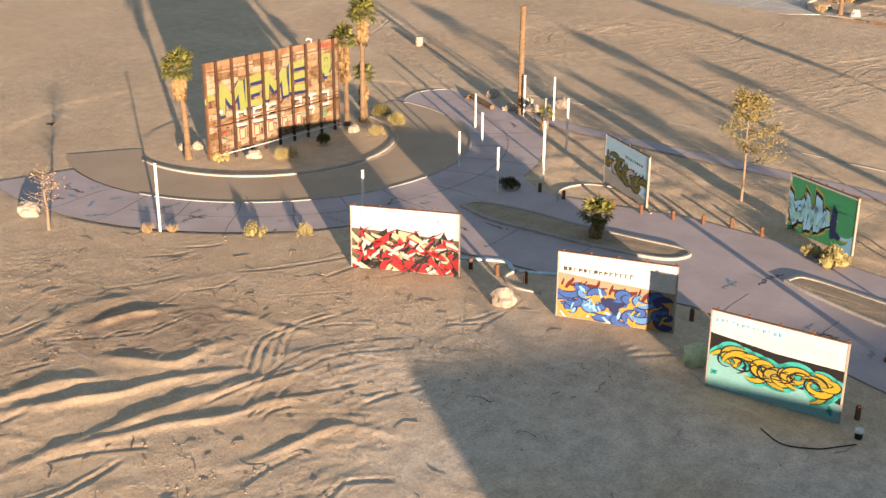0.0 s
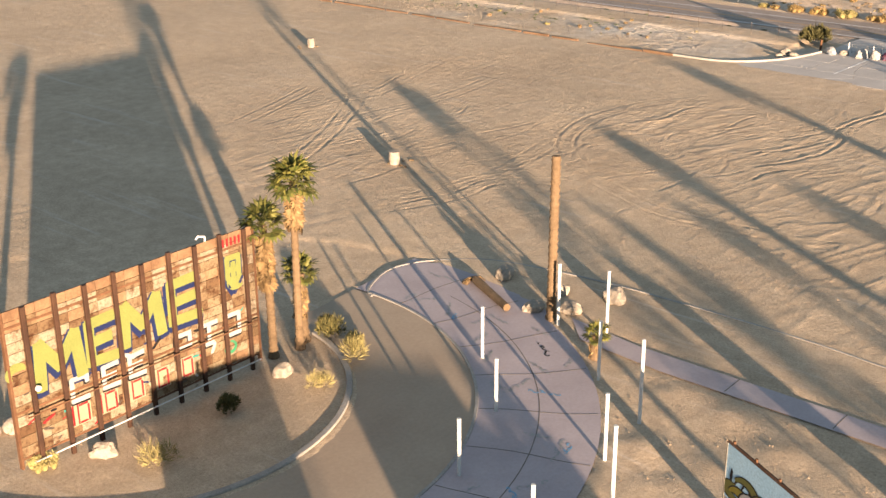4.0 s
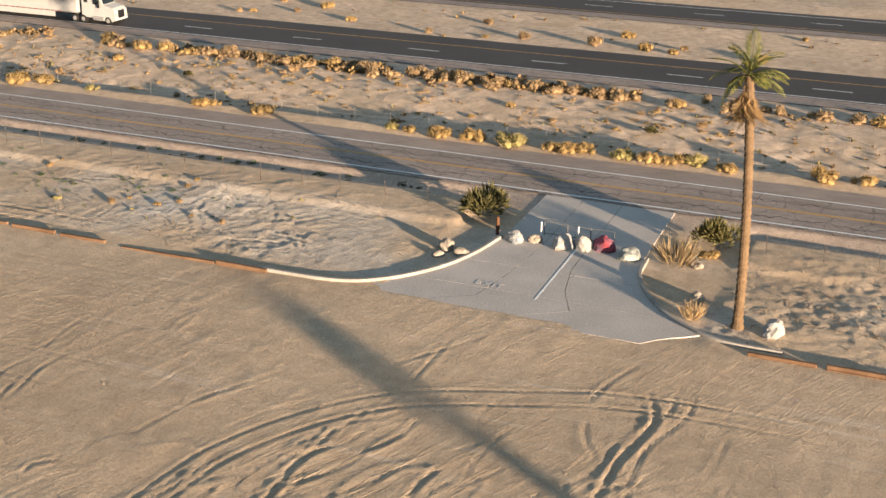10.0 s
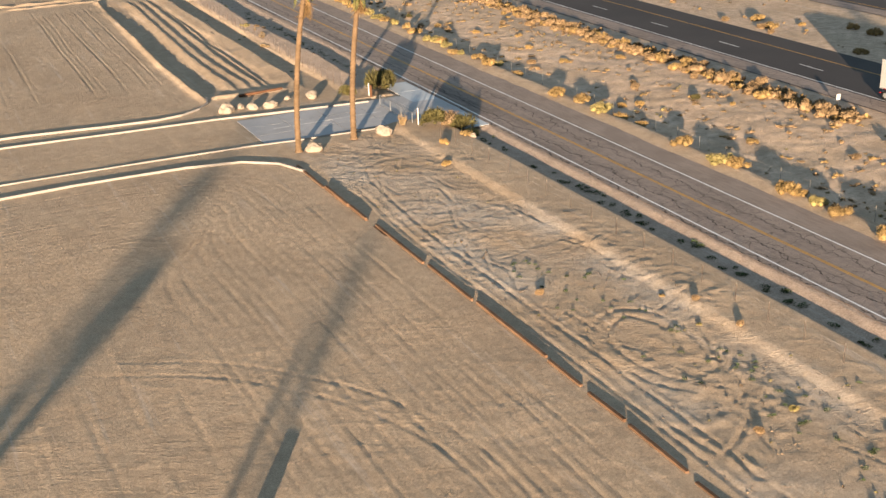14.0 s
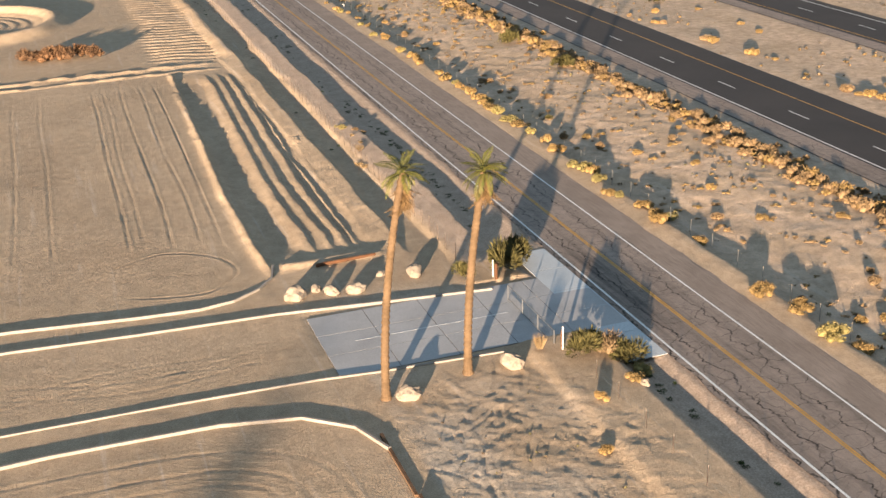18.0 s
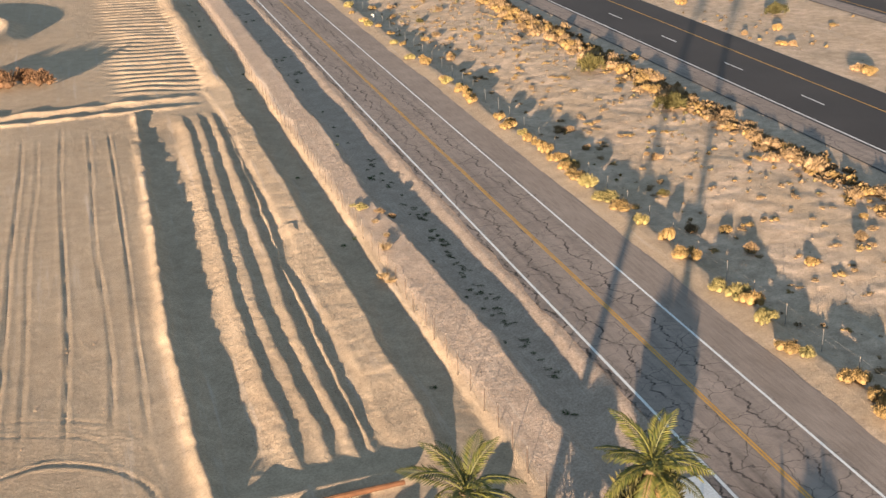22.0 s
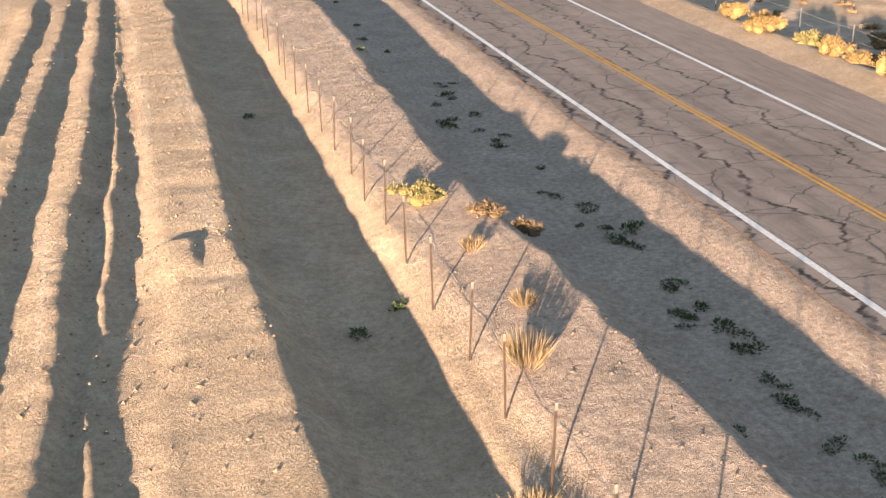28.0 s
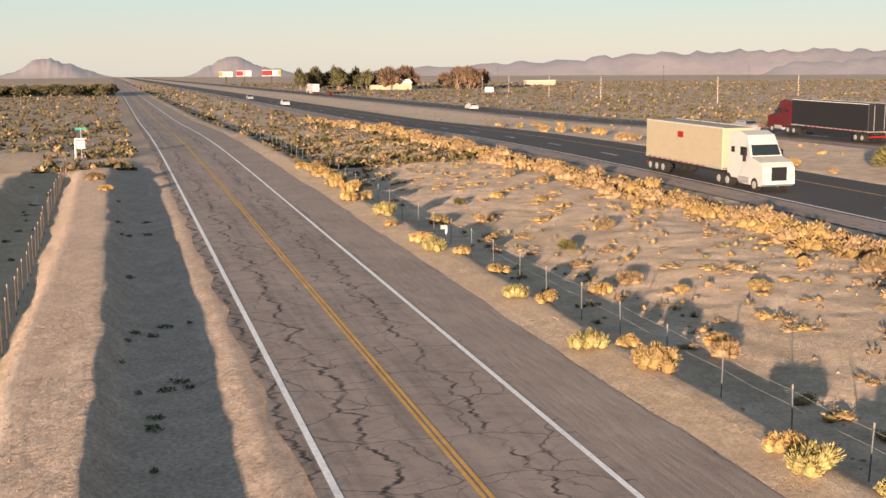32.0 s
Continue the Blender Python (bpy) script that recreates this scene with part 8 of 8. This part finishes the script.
for x, y, rz, m_ in ((199.5, 560, -90, CAR_WHITE), (233.5, 505, 90, CAR_WHITE), (199.2, 640, -90, CAR_SILVER), (234, 690, 90, CAR_RED)):
    car(x, y, rz, m_, "small distant car on the highway")
truck(233.6, 717, 90, 13, CAR_WHITE, CAR_WHITE, "distant white lorry on the highway")

# ---- signs and poles ----
s = thing("street_sign", 153.4, 361.5, gz(153.4, 361.5), "small green street sign over a white notice board", "sign")
part("post", (*tube([(0, 0, 0), (0, 0, 2.9)], 0.04, 8), GALV), s)
part("green_plate", (*box(-0.5, 0.5, -0.015, 0.015, 2.7, 2.92), COLS["teal"]), s, "green name plate")
part("notice", (*box(-0.42, 0.3, -0.05, -0.02, 1.0, 1.75), BOARD_WHITE), s, "white notice board")
part("notice_post", (*box(-0.62, -0.5, -0.06, 0.0, 0, 2.0), WHITE_POST), s)
part("notice_arm", (*box(-0.62, 0.3, -0.06, 0.0, 1.85, 1.95), WHITE_POST), s)
part("lines", (*joined(*[box(-0.3, 0.2, -0.056, -0.052, 1.15 + 0.15 * k, 1.2 + 0.15 * k) for k in range(4)]), COLS["blue"]), s, "blue lines of small print")


def hoarding(x, y, w, h, z, stripes, label):
    t = thing("hoarding", x, y, gz(x, y), label, "hoarding", "roadside hoardings", 0)
    part("board", (*box(-w / 2, w / 2, 0, 0.4, z, z + h), BOARD_WHITE), t)
    for a, b, col in stripes:
        part("field", (*box(-w / 2 + a * w, -w / 2 + b * w, -0.06, -0.01, z + 0.12 * h, z + 0.9 * h), COLS[col]), t)
    part("post", (*tube([(0, 0.2, -2), (0, 0.2, z)], 0.4, 8), BEAM), t)
    return t


hoarding(246.5, 1243, 11, 4.4, 6.0, ((0.0, 0.25, "orange"), (0.3, 0.9, "white")), "far hoarding with orange and white fields")
hoarding(261, 1242, 12, 4.6, 6.6, ((0.0, 0.45, "red"), (0.5, 0.62, "tan")), "far hoarding with tan and red fields")
hoarding(283, 1239, 15, 5.0, 6.6, ((0.0, 0.55, "red"), (0.85, 1.0, "yellow")), "far hoarding with a red field")
hoarding(292, 677, 3.4, 1.9, 1.2, (), "plain white road sign board on a post")
for x, y, h in ((327, 842, 7), (319, 773, 7), (313, 717, 7), (296, 624, 7), (293, 573, 7), (308.5, 532, 7), (373, 598, 7), (470, 900, 12), (560, 960, 13), (400, 1000, 12)):
    t = thing("utility_pole", x, y, gz(x, y), "slim weathered utility pole on the plain", "utility pole", "utility poles")
    part("pole", (*tube([(0, 0, -1.5), (0, 0, h)], [0.13, 0.09], 7), STONE if y < 850 else BEAM), t)
    if y > 850:
        part("crossarm", (*box(-0.9, 0.9, -0.05, 0.05, h - 0.8, h - 0.68), BEAM), t)
m2 = thing("marker_post", 172.4, 306.0, gz(172.4, 306), "white marker post with a reflector beside the road", "marker post")
part("post", (*box(-0.05, 0.05, -0.02, 0.02, -0.2, 0.9), WHITE_POST), m2)
part("reflector", (*box(-0.3, 0.0, -0.03, -0.021, 0.75, 0.95), LAMP_PALE), m2)
m3 = thing("marker_post", 192.6, 163.0, gz(192.6, 163.0), "white paddle marker at the highway edge", "marker post")
part("post", (*box(-0.04, 0.04, -0.02, 0.02, -0.2, 1.0), GALV), m3)
part("paddle", (*box(-0.25, 0.25, -0.035, -0.022, 0.55, 1.15), WHITE_POST), m3)

# ---- trees and buildings on the plain ----
FARGREEN = leafy("far_green", (0.022, 0.022, 0.01), (0.06, 0.055, 0.024))
FARBROWN = leafy("far_brown", (0.05, 0.032, 0.02), (0.11, 0.072, 0.045))
FT = [bush_mesh("crown", FARGREEN, 1.0, 1.5, 400 + k, 9, 60, True, 0.05, 0.3) for k in range(3)] + [bush_mesh("crown", FARBROWN, 1.0, 1.5, 410 + k, 9, 60, True, 0.04, 0.35) for k in range(2)]
fr = random.Random(31)


def far_tree(x, y, r, h, kind):
    t = thing("tree", x, y, gz(x, y), "distant rounded tree on the desert plain" if kind < 3 else "distant bare brown tree on the plain", "tree", "distant trees")
    part("trunk", (*tube([(0, 0, -0.5), (0, 0, h * 0.4)], [0.3, 0.2], 6), BARK), t)
    part("crown", FT[kind], t, m=pose(0, 0, h * 0.12, 0, 0, fr.uniform(0, 360)) @ Matrix.Diagonal((r, r, h / 1.3, 1)))


for k in range(26):
    a = radians(8.6 + 3.2 * fr.random())
    d = fr.uniform(600, 660)
    far_tree(156 + d * math.sin(a), 248 + d * math.cos(a), fr.uniform(3, 5.5), fr.uniform(7, 11), fr.randrange(3))
for k in range(24):
    a = radians(12.5 + 5.2 * fr.random())
    d = fr.uniform(600, 680)
    far_tree(156 + d * math.sin(a), 248 + d * math.cos(a), fr.uniform(3, 5.5), fr.uniform(7, 11), 3 + fr.randrange(2))
for k in range(95):  # long low thicket before the crossroads' far side
    a = radians(-9.0 + 9.2 * (k + fr.random()) / 95)
    d = fr.uniform(470, 560)
    far_tree(156 + d * math.sin(a), 248 + d * math.cos(a), fr.uniform(2.5, 4.5), fr.uniform(2.4, 4.2), fr.choice((0, 1, 2, 2, 3)))
h1 = thing("shed", 297, 842, gz(297, 842), "distant white-roofed farm shed", "building")
part("wall", (*box(-6, 6, 0, 7, -2, 3.2), CAR_CREAM), h1)
part("roof", (*extrude([(-6.3, 3.2), (6.3, 3.2), (5.2, 5.2), (-5.2, 5.2)], 7.6), CAR_WHITE), h1, m=pose(0, 3.5, 0))
part("annex", (*box(-15, -6.1, 1, 6, -2, 2.4), CAR_CREAM), h1)
for x, y, w, h in ((90, 900, 14, 3), (430, 1000, 20, 3)):
    b = thing("building", x, y, gz(x, y), "small distant pale building on the plain", "building", "distant buildings")
    part("wall", (*box(-w / 2, w / 2, 0, 6, -2, h), CAR_CREAM), b)
    part("roof", (*box(-w / 2 - 0.4, w / 2 + 0.4, -0.4, 6.4, h, h + 0.4), CAR_WHITE), b)


# ---- mountains far off, a backdrop with its haze put in as glow ----
def mountain_material():
    m, nt, links, b = mat("mountain", 1.0)
    tc = nt.new("ShaderNodeNewGeometry").outputs["Position"]
    n = noise_tex(nt, links, tc, 0.006, 8, 0.65)
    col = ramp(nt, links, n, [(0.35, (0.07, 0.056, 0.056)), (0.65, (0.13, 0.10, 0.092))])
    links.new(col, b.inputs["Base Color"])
    # faint pale emission stands in for the haze of distance
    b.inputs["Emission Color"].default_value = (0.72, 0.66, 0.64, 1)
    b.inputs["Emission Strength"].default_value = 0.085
    return m


HAZE_ROCK = mountain_material()


def ridge(name, d, a0, a1, crest, seed, label):
    """A mountain ridge d metres off between two bearings, with its crest height by bearing."""
    n, rows = 160, 9
    vs, fs = [], []
    for k in range(n + 1):
        a = a0 + (a1 - a0) * k / n
        t = k / n
        for j in range(rows):
            u = j / (rows - 1)
            dd = d + 500 * (u - 0.5)
            x, y = 156 + dd * math.sin(radians(a)), 248 + dd * math.cos(radians(a))
            f = 1 - abs(2 * u - 1) ** 1.2
            rough = noise.fractal(Vector((a * 1.6, u * 3, seed)), 1.0, 2.0, 6)
            z = crest(t) * f * (1 + 0.22 * rough) * min(1, 12 * t, 12 * (1 - t))
            vs.append((x, y, max(z, 0) - 72 - 8 * (1 - f)))
    for k in range(n):
        for j in range(rows - 1):
            o = k * rows + j
            fs.append((o, o + 1, o + rows + 1, o + rows))
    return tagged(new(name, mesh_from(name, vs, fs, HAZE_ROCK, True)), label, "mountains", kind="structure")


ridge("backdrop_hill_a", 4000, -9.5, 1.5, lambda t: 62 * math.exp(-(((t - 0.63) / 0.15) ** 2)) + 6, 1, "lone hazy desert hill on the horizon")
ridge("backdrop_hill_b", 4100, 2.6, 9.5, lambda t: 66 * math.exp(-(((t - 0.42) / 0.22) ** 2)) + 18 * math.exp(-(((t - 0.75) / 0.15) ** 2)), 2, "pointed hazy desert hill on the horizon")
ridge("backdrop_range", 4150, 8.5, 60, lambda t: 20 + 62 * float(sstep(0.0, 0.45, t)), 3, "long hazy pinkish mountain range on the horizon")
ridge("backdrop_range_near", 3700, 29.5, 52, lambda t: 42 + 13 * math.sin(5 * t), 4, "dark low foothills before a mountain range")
